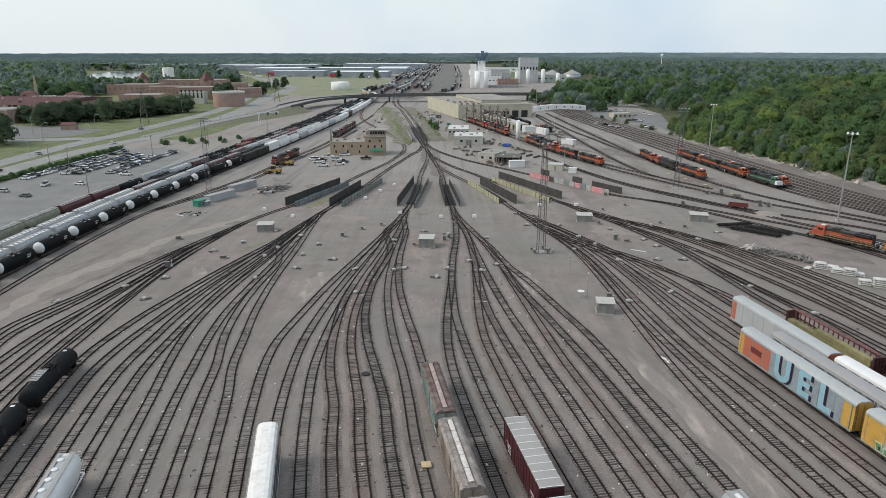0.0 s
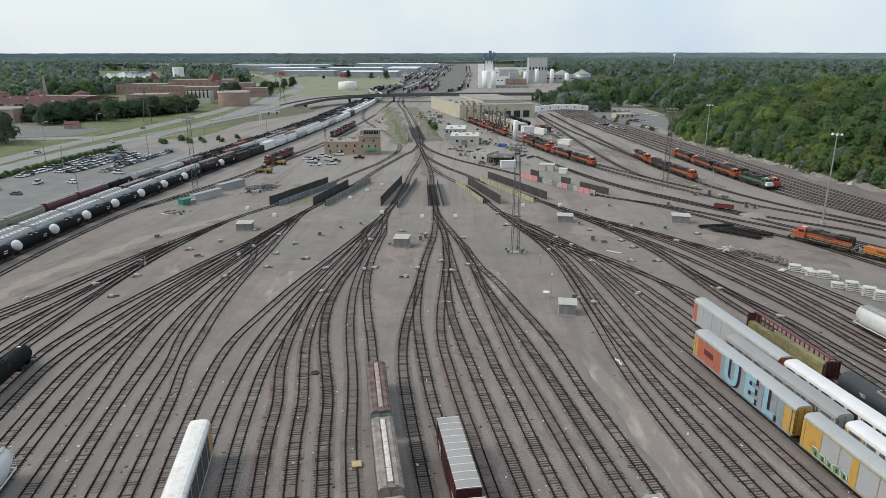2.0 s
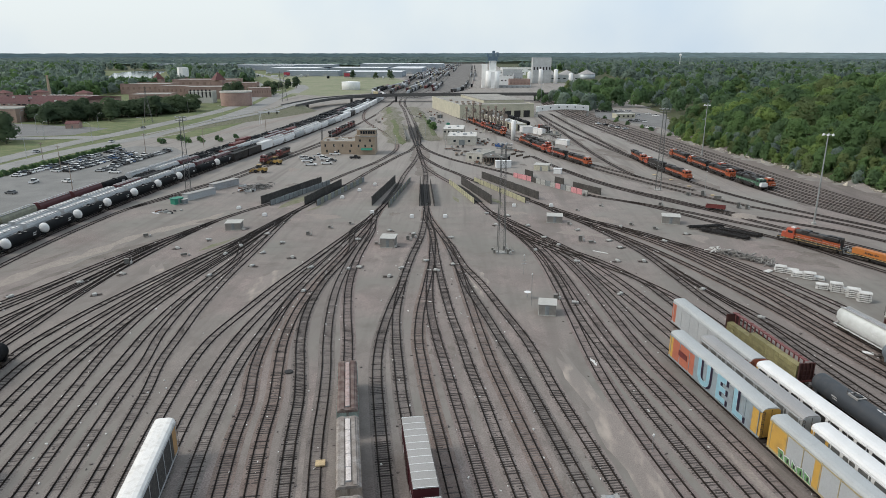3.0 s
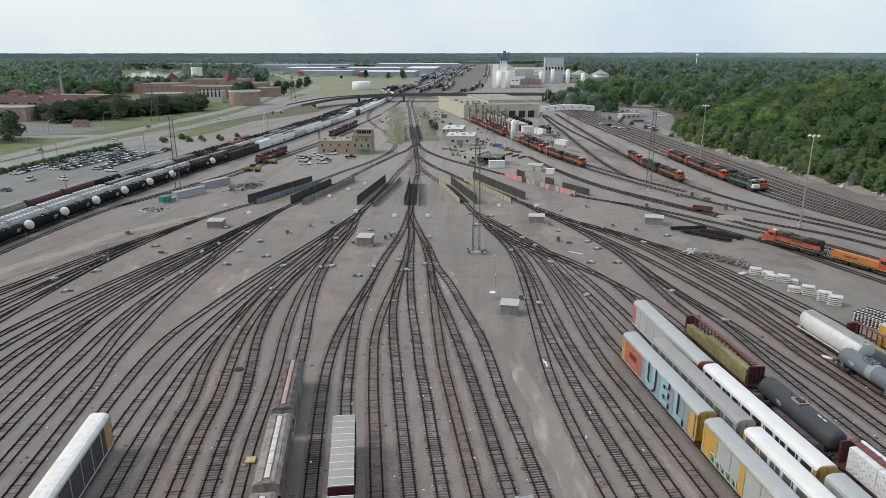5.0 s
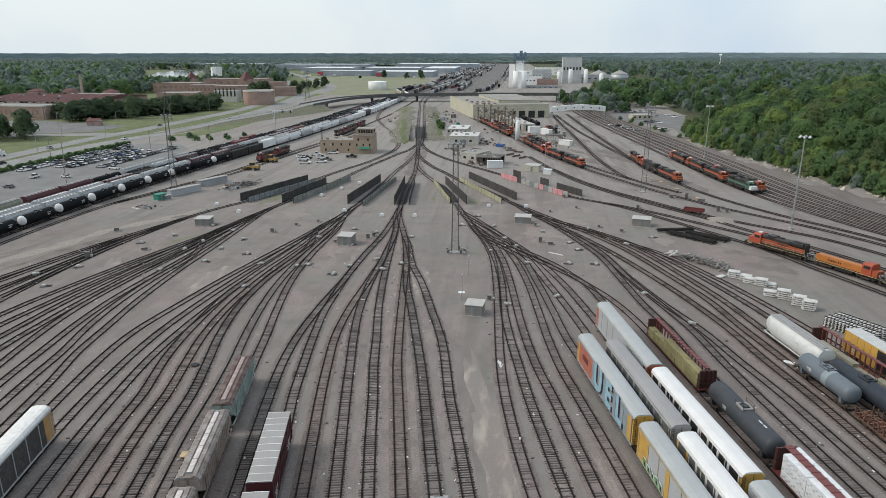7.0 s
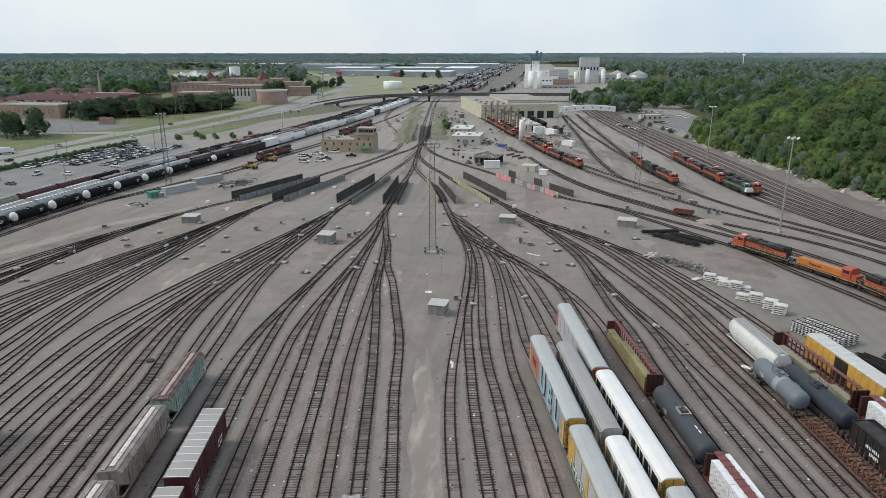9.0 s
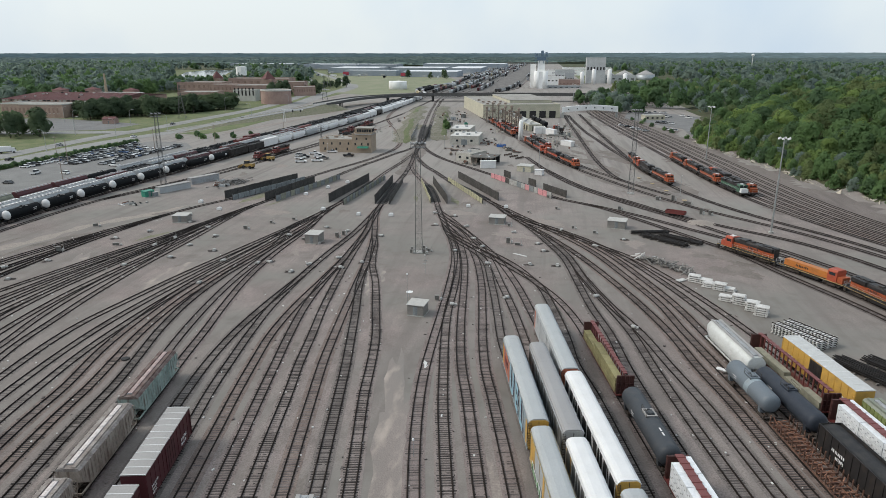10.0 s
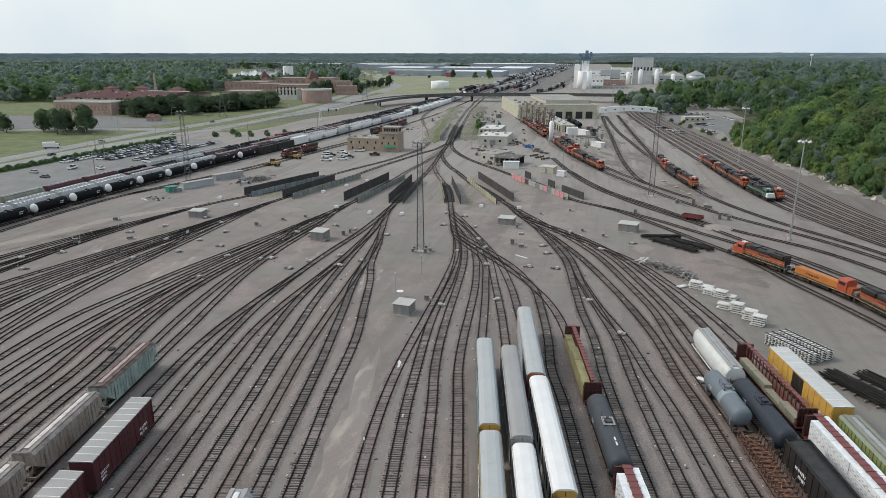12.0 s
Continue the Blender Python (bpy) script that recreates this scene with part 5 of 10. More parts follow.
def locomotive(label, side, cab, length=21.5, fine=True, stripe=True, white_nose=False):
    """A six-axle hood diesel; the cab at -y."""
    e = thing("diesel_locomotive", label, "locomotive", group="diesel locomotives")
    h = length / 2
    part("frame", Mesh().box(-1.5, 1.5, -h, h, 1.25, 1.5), M_LOCOBLACK, e)
    part("fuel_tank", Mesh().prism([(-1.3, 0.6), (1.3, 0.6), (1.4, 1.25), (-1.4, 1.25)], -2.6, 2.6, "y"), M_LOCOBLACK, e)
    y0 = -h + 5.0
    part("long_hood", Mesh().box(-0.95, 0.95, y0, h - 1.1, 1.5, 3.75), M_LOCOBLACK, e)
    part("hood_roof", Mesh().prism([(-0.97, 3.75), (-0.8, 4.15), (0.8, 4.15), (0.97, 3.75)], y0, h - 1.08, "y"), M_LOCOBLACK, e)
    part("radiator", Mesh().prism([(-0.98, 3.0), (-1.45, 3.55), (-1.45, 4.25), (1.45, 4.25), (1.45, 3.55), (0.98, 3.0)], h - 5.6, h - 1.5, "y"), M_LOCOBLACK, e)
    for k in range(3):
        part("roof_fan", Mesh().lathe([(0, 0.62), (0.18, 0.62), (0.18, 0.55)], "z", 14, (0, h - 4.7 + 1.35 * k, 4.25)), M_LOCOBLACK, e)
    part("exhaust", Mesh().box(-0.35, 0.35, 0.2, 1.5, 4.15, 4.42), M_LOCOBLACK, e)
    part("dynamic_brake", Mesh().box(-1.1, 1.1, -2.6, -0.6, 3.9, 4.4), M_LOCOBLACK, e)
    c = part("cab", Mesh().prism([(-1.5, 1.5), (1.5, 1.5), (1.5, 3.9), (1.1, 4.3), (-1.1, 4.3), (-1.5, 3.9)], y0 - 2.4, y0, "y"), cab, e)
    part("nose", Mesh().prism([(-1.4, 1.5), (1.4, 1.5), (1.25, 2.95), (-1.25, 2.95)], -h + 1.2, y0 - 2.4, "y"), M_WHITE if white_nose else cab, e)
    part("windscreen", Mesh().box(-1.2, -0.1, y0 - 2.43, y0 - 2.39, 3.15, 3.8).box(0.1, 1.2, y0 - 2.43, y0 - 2.39, 3.15, 3.8), M_GLASS, c)
    for s in (-1, 1):
        part("side_window", Mesh().box(*sorted((s * 1.49, s * 1.52)), y0 - 1.9, y0 - 0.4, 3.0, 3.7), M_GLASS, c)
        if fine:
            part("walkway", Mesh().box(*sorted((s * 0.95, s * 1.5)), y0, h, 1.5, 1.56), M_LOCOBLACK, e)
        rail = Mesh().tube((s * 1.45, y0, 2.5), (s * 1.45, h - 0.6, 2.5), 0.025, n=5)
        for y in np.linspace(y0 + 0.2, h - 0.6, 9):
            rail.tube((s * 1.45, y, 1.5), (s * 1.45, y, 2.5), 0.022, n=5)
        part("handrail", rail, M_LGREY, e)
        if stripe and fine:
            part("stripe", Mesh().box(*sorted((s * 1.5, s * 1.52)), -h, h, 1.38, 1.45), M_STRIPE, e)
            part("stripe", Mesh().box(*sorted((s * 0.95, s * 0.965)), y0, h - 1.1, 1.8, 1.87), M_STRIPE, e)
        part("side_band", Mesh().box(*sorted((s * 0.95, s * 0.962)), y0, h - 1.1, 1.95, 3.1 if fine else 2.95), side, e)
        for y in np.arange(y0 + 0.6, h - 6, 0.85) if fine else ():
            part("hood_door", Mesh().box(*sorted((s * 0.962, s * 0.98)), y, y + 0.72, 2.0, 3.1), side, e)
        if fine:
            lettering(e, s * 0.985, 0.4, 2.45, 0.75, 1, M_LOCOBLACK, 4)
        for y in (-h, h - 0.6) if fine else ():
            part("steps", Mesh().box(*sorted((s * 1.0, s * 1.5)), y, y + 0.6, 0.45, 1.25), M_LOCOBLACK, e)
        truck(e, s * (h - 4.0), fine, True)
        part("end_rail", Mesh().tube((-1.2, s * (h - 0.05), 2.4), (1.2, s * (h - 0.05), 2.4), 0.03, n=5).tube((-1.2, s * (h - 0.05), 1.5), (-1.2, s * (h - 0.05), 2.4), 0.03, n=5).tube((1.2, s * (h - 0.05), 1.5), (1.2, s * (h - 0.05), 2.4), 0.03, n=5), M_WHITE, e)
    part("cab_cooler", Mesh().box(-0.5, 0.5, y0 - 1.7, y0 - 0.6, 4.3, 4.52), M_WHITE, c, "white cooling unit on the cab roof")
    part("headlight", Mesh().box(-0.3, 0.3, y0 - 2.46, y0 - 2.4, 3.95, 4.15), M_WHITE, c)
    couplers(e, h, fine)
    return e


def on_track(name, y_far, length, end="far", flip=False):
    """The pose of a car on a track whose far end stands at that y."""
    s, p, z = PATHS[name]
    order = np.argsort(p[:, 1])
    s_far = np.interp(y_far, p[order, 1], s[order])
    up = 1 if p[-1, 1] > p[0, 1] else -1
    mid = s_far - up * length / 2
    a, b = mid - up * length * 0.36, mid + up * length * 0.36
    pt = lambda q: np.array([np.interp(q, s, p[:, 0]), np.interp(q, s, p[:, 1])])
    pa, pb = pt(a), pt(b)
    c = (pa + pb) / 2
    d = pb - pa
    return pose(c[0], c[1], np.interp(mid, s, z) + 0.0, 0, 0, math.degrees(math.atan2(-d[0], d[1])) + (180 if flip else 0))
# ---- the standing cars near the camera ----
def place(e, name, y_far, length, flip=False):
    e.matrix_basis = on_track(name, y_far, length, flip=flip)
    return e


# left autorack string
r = place(autorack("dirty white-roofed autorack car with dark mesh sides", M_OFFWHITE, [(M_TANDOOR, 0.07), (M_GRILLE, 0.93)], end=M_TANDOOR), "g2b", 78.0, 27.3)
copy_thing(r, on_track("g2b", 78.0 - 28.4, 27.3))
# two old hoppers on the middle track
place(hopper("weathered teal covered hopper with rusty roof", M_TEAL, M_ROOFRUST, M_HATCHPINK, 16.3, 4.6, letters=False), "g2h", 98.5, 16.3)
tan = place(hopper("weathered tan covered hopper with white roof hatch", M_TAN, M_TANROOF, M_HATCH, 16.3, 4.6, letters=False), "g2h", 81.5, 16.3)
copy_thing(tan, on_track("g2h", 64.5, 16.3))
place(hopper("pale grey covered hopper with a white roof hatch", M_LGREY, M_LGREY, M_WHITE, 18.0, 4.65, round_side=True), "g3g", 65.8, 18.0)
# maroon boxcars
bx = place(boxcar("maroon boxcar with a ribbed galvanised roof", M_MAROON, M_GALV, 15.4), "g3b", 80.3, 15.4)
copy_thing(bx, on_track("g3b", 63.3, 15.4))
# white hopper cut and black tanks on the left
wh = place(hopper("white round-sided covered hopper with walkway", M_WHITE, M_LGREY, M_WHITE, 18.0, 4.7, round_side=True, straight=True, lids=True), "g1d", 73.0, 18.0)
copy_thing(wh, on_track("g1d", 54.0, 18.0))
tk = place(tank_car("black tank car with a top platform", M_BLACK, 17.8, walkway=M_GREY), "g1a", 105.6, 17.8)
for y in (87.2, 68.6):
    copy_thing(tk, on_track("g1a", y, 17.8))
# right autorack strings
place(autorack("autorack car with graffiti over blue and orange sides", M_RACKROOF, [(M_YELLOW, 0.03), (M_ORANGE, 0.28), (M_RACKBLUE, 0.63), (M_YELLOW, 0.06)], post=M_RACKBLUE, tagline="UEL"), "g4e", 110.0, 27.3)
ry = place(autorack("yellow and grey autorack car with graffiti", M_RACKROOF, [(M_YELLOW, 0.13), (M_LGREY, 0.2), (M_YELLOW, 0.05), (M_LGREY, 0.62)], post=M_BUFF), "g4e", 81.8, 27.3)
M_TAGGREEN = paint("spray_green", (0.13, 0.27, 0.12), amount=0.35)
for k in range(5):
    q, lean = 10.6 - 1.3 * k, 0.3 - 0.15 * (k % 3)
    shape = lambda grow: [(q - 1.1 - grow, 1.25 - grow), (q + grow, 1.25 - grow), (q + lean + grow, 2.3 - 0.25 * (k % 2) + grow), (q - 0.7 - grow, 2.4 - 0.3 * (k % 3) + grow)]
    part("graffiti", Mesh().prism(shape(0.06), -1.566, -1.5, "x"), M_WHITE, ry, "white outline of spray paint")
    part("graffiti", Mesh().prism(shape(0.0), -1.576, -1.5, "x"), M_TAGGREEN, ry, "green spray-painted shape")
    part("graffiti", Mesh().box(-1.584, -1.5, q - 0.65, q - 0.35, 1.4, 1.95), M_DARK, ry, "dark spray-painted stroke")
copy_thing(ry, on_track("g4e", 53.4, 27.3))
place(autorack("plain grey autorack car", M_RACKDUN, [(M_GREY, 1.0)], end=M_LGREY, post=M_LGREY, panels=M_MESH), "g4f", 108.0, 27.3)
rw = place(autorack("white-roofed autorack car with yellow side posts", M_WHITE, [(M_YELLOW, 0.12), (M_WHITE, 0.3), (M_YELLOW, 0.1), (M_WHITE, 0.48)], post=M_WHITE, panels=M_MESH), "g4f", 79.8, 27.3)
copy_thing(rw, on_track("g4f", 51.5, 27.3))
place(autorack("white and grey autorack car with red door", M_RACKROOF, [(M_ORANGE, 0.04), (M_LGREY, 0.92), (M_RED, 0.04)], end=M_ORANGE, post=M_LGREY), "g4g", 125.8, 27.3)
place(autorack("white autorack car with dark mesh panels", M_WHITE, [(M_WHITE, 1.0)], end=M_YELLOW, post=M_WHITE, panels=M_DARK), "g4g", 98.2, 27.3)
place(autorack("grey autorack car behind a white one", M_RACKROOF, [(M_GREY, 1.0)], end=M_LGREY), "g4g", 70.2, 27.3)
# lumber, tank and wrapped lumber
place(centerbeam("centerbeam flatcar loaded with olive-wrapped lumber", M_LUMBER, 22.2, 4.6, sides=(-1,)), "g4i", 122.0, 22.2)
place(tank_car("large dark grey tank car with platform", M_SLATE, 18.6, 1.56, deck=M_GALV), "g4i", 98.6, 18.6)
cw = place(centerbeam("centerbeam flatcar loaded with white-wrapped lumber", M_WRAP, 22.2, 4.7, full=1.3), "g4i", 79.8, 22.2)
# far right cuts
place(hopper("white round-sided covered hopper with grey walkway", paint("greyed_white_paint", (0.56, 0.575, 0.56), rust=(0.4, 0.4, 0.38), amount=0.5), M_LGREY, M_GREY, 17.0, 4.75, round_side=True, straight=True), "g5g", 125.6, 17.0)
place(tank_car("long dark navy tank car", M_NAVYTANK, 17.6, 1.5), "g5g", 108.8, 17.6)
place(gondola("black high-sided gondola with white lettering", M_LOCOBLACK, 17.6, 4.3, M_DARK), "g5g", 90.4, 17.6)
place(tank_car("short grey tank car with a pale middle band", M_STEELTANK, 14.6, 1.5, (M_RACKBLUE, [(-1.5, -0.2)])), "g5f", 110.6, 14.6)
sk = place(skeleton_flat("rusty empty bunk flatcar with stakes"), "g5f", 95.0, 18.5)
copy_thing(sk, on_track("g5f", 75.4, 18.5))
place(centerbeam("red centerbeam flatcar with part of its lumber load", mat("grey_green_lumber_wrap", (0.27, 0.26, 0.2), (0.2, 0.195, 0.15), size=1.5, rough=0.6, bump=0.1, spread=0.2), 22.2, 4.4, sides=(-1,), rows=2, full=0.5), "g5h", 121.0, 22.2)
copy_thing(cw, on_track("g5h", 97.6, 22.2))
place(boxcar("yellow boxcar with a black door and grey roof", M_YELLOW, M_PALEROOF, 19.6, 5.0, M_LOCOBLACK), "g5i", 118.6, 19.6)
place(hopper("sage green covered hopper with a grey-green roof", paint("sage_green_paint", (0.2, 0.23, 0.09)), paint("grey_green_roof", (0.2, 0.215, 0.17)), M_GREY, 16.4, 4.8), "g5i", 98.0, 16.4)
# orange locomotives by the material stores
lo = place(locomotive("orange and black diesel locomotive with red cab", M_LOCO, M_LOCORED, 19.0), "g6n", 191.4, 19.0, True)
# ---- retarder fences ----
M_BOARD = mat("dark_fence_panel", (0.04, 0.038, 0.036), (0.06, 0.056, 0.052), size=1.0, rough=0.85, bump=0.15, fine=6, spread=0.25, stain=(0.11, 0.1, 0.09), amount=0.4)
M_CONC = mat("weathered_concrete", (0.36, 0.36, 0.34), (0.27, 0.27, 0.26), size=1.5, rough=0.9, bump=0.15, fine=7, stain=(0.2, 0.2, 0.19), amount=0.4, spread=0.1)
M_YCONC = mat("yellowed_fence_panel", (0.36, 0.345, 0.225), (0.3, 0.29, 0.2), size=1.5, rough=0.85, bump=0.1, fine=6, spread=0.12, stain=(0.24, 0.23, 0.18), amount=0.4)
M_GPANEL = mat("grey_fence_panel", (0.2, 0.22, 0.228), (0.15, 0.166, 0.172), size=1.5, rough=0.8, bump=0.1, fine=6, spread=0.15, stain=(0.12, 0.12, 0.12), amount=0.4)
M_OLIVE = mat("olive_fence_panel", (0.23, 0.235, 0.18), (0.17, 0.175, 0.14), size=1.5, rough=0.85, bump=0.1, fine=6, spread=0.15, stain=(0.14, 0.14, 0.12), amount=0.4)
M_PINK = mat("faded_pink_panel", (0.54, 0.25, 0.265), (0.46, 0.21, 0.22), size=1.2, rough=0.7, bump=0.05, fine=5, spread=0.12)
M_STEEL = mat("galvanised_steel", (0.42, 0.43, 0.43), (0.33, 0.34, 0.34), size=0.8, rough=0.45, metal=0.6, bump=0.02)
M_LATTICE = mat("dull_lattice_steel", (0.15, 0.15, 0.147), (0.1, 0.1, 0.098), size=1.0, rough=0.6, metal=0.5, bump=0.02)
M_HUT = mat("beige_metal_siding", (0.225, 0.212, 0.195), (0.175, 0.166, 0.153), size=1.5, rough=0.6, bump=0.1, fine=8)
M_HUTROOF = mat("pale_metal_roof", (0.42, 0.41, 0.385), (0.36, 0.35, 0.33), size=1.2, rough=0.55, bump=0.05)
M_MACH = mat("switch_machine_paint", (0.4, 0.4, 0.385), (0.27, 0.27, 0.26), size=0.4, rough=0.5, bump=0.05, stain=(0.2, 0.17, 0.15), amount=0.4)
M_KIT = mat("dark_equipment_paint", (0.13, 0.128, 0.12), (0.09, 0.088, 0.082), size=0.5, rough=0.7, bump=0.1, stain=(0.2, 0.17, 0.14), amount=0.5)
M_GREEN = paint("green_steel_paint", (0.03, 0.2, 0.14), amount=0.2)


def fence(label, a, b, high, materials, group="retarder fences", panel=3.1, thick=0.16, base=0.0):
    """A row of upright panels between posts from a to b."""
    a, b = Vector((*a, 0)), Vector((*b, 0))
    n = max(1, round((b - a).length / panel))
    e = thing("retarder_fence", label, "fence", pose(a.x, a.y, 0, 0, 0, math.degrees(math.atan2(-(b - a).x, (b - a).y))), group)
    w = (b - a).length / n
    for k in range(n):
        h = high + random.uniform(-0.06, 0.06)
        part("panel", Mesh().box(-thick / 2, thick / 2, k * w + 0.06, (k + 1) * w - 0.06, base, h), materials[k % len(materials)], e)
        part("post", Mesh().box(-0.12, 0.12, k * w - 0.07, k * w + 0.07, 0, high + 0.1), M_BOARD, e)
    return e


fence("dark panel fence along a retarder track", (-56.2, 231.5), (-42.6, 271), 3.0, [M_BOARD])
fence("grey panel fence along a retarder track", (-52.4, 229.4), (-38.8, 269), 2.0, [M_GPANEL])
fence("dark panel fence along a retarder track", (-40.4, 231), (-33.4, 266), 3.0, [M_BOARD])
fence("olive panel fence along a retarder track", (-35.8, 229.7), (-25.6, 276), 2.1, [M_GPANEL, M_OLIVE])
fence("dark panel fence along a retarder track", (-16.2, 231), (-12.2, 274), 3.3, [M_BOARD])
fence("olive panel fence along a retarder track", (-10.0, 228), (-6.2, 278), 1.9, [M_OLIVE, M_GPANEL])
fence("dark panel fence along a retarder track", (0.8, 231), (-1.6, 272), 3.3, [M_BOARD])
fence("low dark panel fence along a retarder track", (6.0, 231), (2.6, 272), 2.2, [M_BOARD])
fence("yellowed panel fence along a retarder track", (20.4, 235), (10.4, 273), 1.9, [M_YCONC])
fence("dark panel fence along a retarder track", (26.4, 234.5), (15.4, 272), 3.3, [M_BOARD])
fence("yellowed panel fence along a retarder track", (38.9, 237), (20.8, 278), 1.9, [M_YCONC])
fence("dark panel fence along a retarder track", (44.2, 243), (24.2, 286), 3.0, [M_BOARD])
fence("pink and grey panel fence along a retarder track", (63.6, 249.5), (38.2, 289), 2.1, [M_CONC, M_PINK, M_PINK, M_CONC, M_GPANEL, M_PINK, M_CONC, M_GPANEL, M_CONC, M_CONC, M_BOARD, M_PINK, M_PINK, M_PINK, M_PINK])
fence("dark panel fence along a retarder track", (69.0, 252), (60.5, 266), 2.6, [M_BOARD])
fence("dark panel fence along a retarder track", (57.5, 271), (54.5, 276), 2.8, [M_BOARD])
fence("dark panel fence along a retarder track", (46.5, 288), (43.5, 293), 2.8, [M_BOARD])
fence("pale panel fence beside the hump track", (-18.6, 402), (-27.4, 474), 3.4, [M_CONC])
fence("dark panel fence beside the hump track", (-9.8, 402), (-18.2, 474), 3.2, [M_BOARD])


def retarder(name, y0, y1):
    """Braking bars beside the rails of one track."""
    s, p, z = PATHS[name]
    keep = [i for i in range(len(p)) if y0 < p[i, 1] < y1]
    q, zq = p[keep], z[keep]
    e = thing("car_retarder", "steel car retarder with long dark brake beams", "retarder", group="car retarders")
    for off in (-1.05, -0.5, 0.5, 1.05):
        d = np.gradient(q, axis=0)
        d /= np.linalg.norm(d, axis=1)[:, None]
        c = q + np.stack([-d[:, 1], d[:, 0]], 1) * off
        m = Mesh()
        n = len(c)
        nn = np.stack([-d[:, 1], d[:, 0]], 1) * 0.11
        rows = [np.column_stack([c - nn, zq + 0.05]), np.column_stack([c - nn, zq + 0.34]), np.column_stack([c + nn, zq + 0.34]), np.column_stack([c + nn, zq + 0.05])]
        m.add(np.concatenate(rows), [(a * n + i, a * n + i + 1, (a + 1) * n + i + 1, (a + 1) * n + i) for a in range(3) for i in range(n - 1)])
        part("brake_beam", m, M_DARK, e)
    return e


for name, y0, y1 in (("g0a", 234, 268), ("g1a", 234, 268), ("g2a", 234, 272), ("g3a", 232, 270), ("g4a", 236, 270), ("g5a", 242, 280), ("g6", 256, 285), ("hump_a", 406, 470), ("hump_b", 406, 470)):
    retarder(name, y0, y1)


# ---- huts and sheds ----
M_PIT = mat("oil_black_pit", (0.032, 0.028, 0.026), (0.055, 0.048, 0.044), size=2, rough=0.8, bump=0.3, fine=4, space="World")
for name, y0, y1 in (("g0a", 234, 268), ("g1a", 234, 268), ("g2a", 232, 272), ("g3a", 231, 271), ("g4a", 236, 270), ("g5a", 243, 280), ("g6", 256, 285)):
    s, p, z = PATHS[name]
    q = p[(p[:, 1] > y0) & (p[:, 1] < y1)]
    tagged(part("retarder_pit", ribbon(q, 1.75, 0.02), M_PIT), "oil-blackened bed under a car retarder", "ground", kind="structure")
s, p, z = PATHS["hump_a"]
keep = (p[:, 1] > 412) & (p[:, 1] < 462)
tagged(part("retarder_pit", ribbon(p[keep] + (2.0, 0), 3.9, z[keep] + 0.05), M_PIT), "oil-blackened bed under the hump retarder", "ground", kind="structure")
retarder("hump_a", 384, 404)
retarder("hump_b", 386, 406)


def shed(label, x, y, w, d, h, rot=0, wall=None, roof=None, slope=0.25, name="equipment_hut", door=True, category="hut", gable=False):
    e = thing(name, label, category, pose(x, y, height(x, y), 0, 0, rot))
    part("plinth", Mesh().box(-w / 2 - 0.1, w / 2 + 0.1, -d / 2 - 0.1, d / 2 + 0.1, -0.1, 0.12), M_CONC, e)
    if gable:
        part("wall", Mesh().prism([(-d / 2, 0.12), (d / 2, 0.12), (d / 2, h - slope), (0, h), (-d / 2, h - slope)], -w / 2, w / 2, "x"), wall or M_HUT, e)
        part("roof", Mesh().prism([(-d / 2 - 0.25, h - slope - 0.04), (0, h + 0.02), (d / 2 + 0.25, h - slope - 0.04), (d / 2 + 0.25, h - slope + 0.1), (0, h + 0.18), (-d / 2 - 0.25, h - slope + 0.1)], -w / 2 - 0.25, w / 2 + 0.25, "x"), roof or M_HUTROOF, e)
    else:
        part("wall", Mesh().box(-w / 2, w / 2, -d / 2, d / 2, 0.12, h - slope), wall or M_HUT, e)
        part("roof", Mesh().prism([(-d / 2 - 0.2, h - slope), (d / 2 + 0.2, h - slope), (d / 2 + 0.2, h - 0.05), (-d / 2 - 0.2, h - slope + 0.08)], -w / 2 - 0.2, w / 2 + 0.2, "x"), roof or M_HUTROOF, e)
    if door:
        part("door", Mesh().box(-0.45, 0.45, -d / 2 - 0.04, -d / 2 + 0.02, 0.15, min(2.1, h - slope - 0.1)), M_GPANEL, e)
    return e


shed("beige metal signal hut with a pale roof", 34.4, 131.4, 3.5, 3.4, 2.6, -8)
shed("small beige metal hut beside switch gear", -4.6, 180.5, 4.0, 4.4, 2.9, -4)
shed("beige concrete equipment hut on gravel", -54.6, 197.6, 4.6, 4.0, 2.4, 6)
shed("beige concrete equipment hut on gravel", 46.0, 210.0, 4.8, 4.0, 2.4, -6)
shed("beige concrete equipment hut on gravel", 83.2, 210.0, 5.4, 4.2, 2.6, -14)
shed("low green steel shed", -86.8, 231.1, 3.8, 2.4, 2.4, 64, M_GREEN, M_GREEN)
shed("small pale green cabinet beside the green shed", -84.4, 231.9, 1.8, 1.4, 1.7, 64, M_GPANEL, M_HUTROOF, 0.1, door=False)
shed("long grey storage container", -83.2, 243.0, 14.0, 2.6, 2.5, 66, M_LGREY, M_GALV, 0.1, door=False)
shed("long grey storage container", -80.4, 262.0, 14.0, 2.6, 2.6, 66, M_GREY, M_GALV, 0.1, door=False)


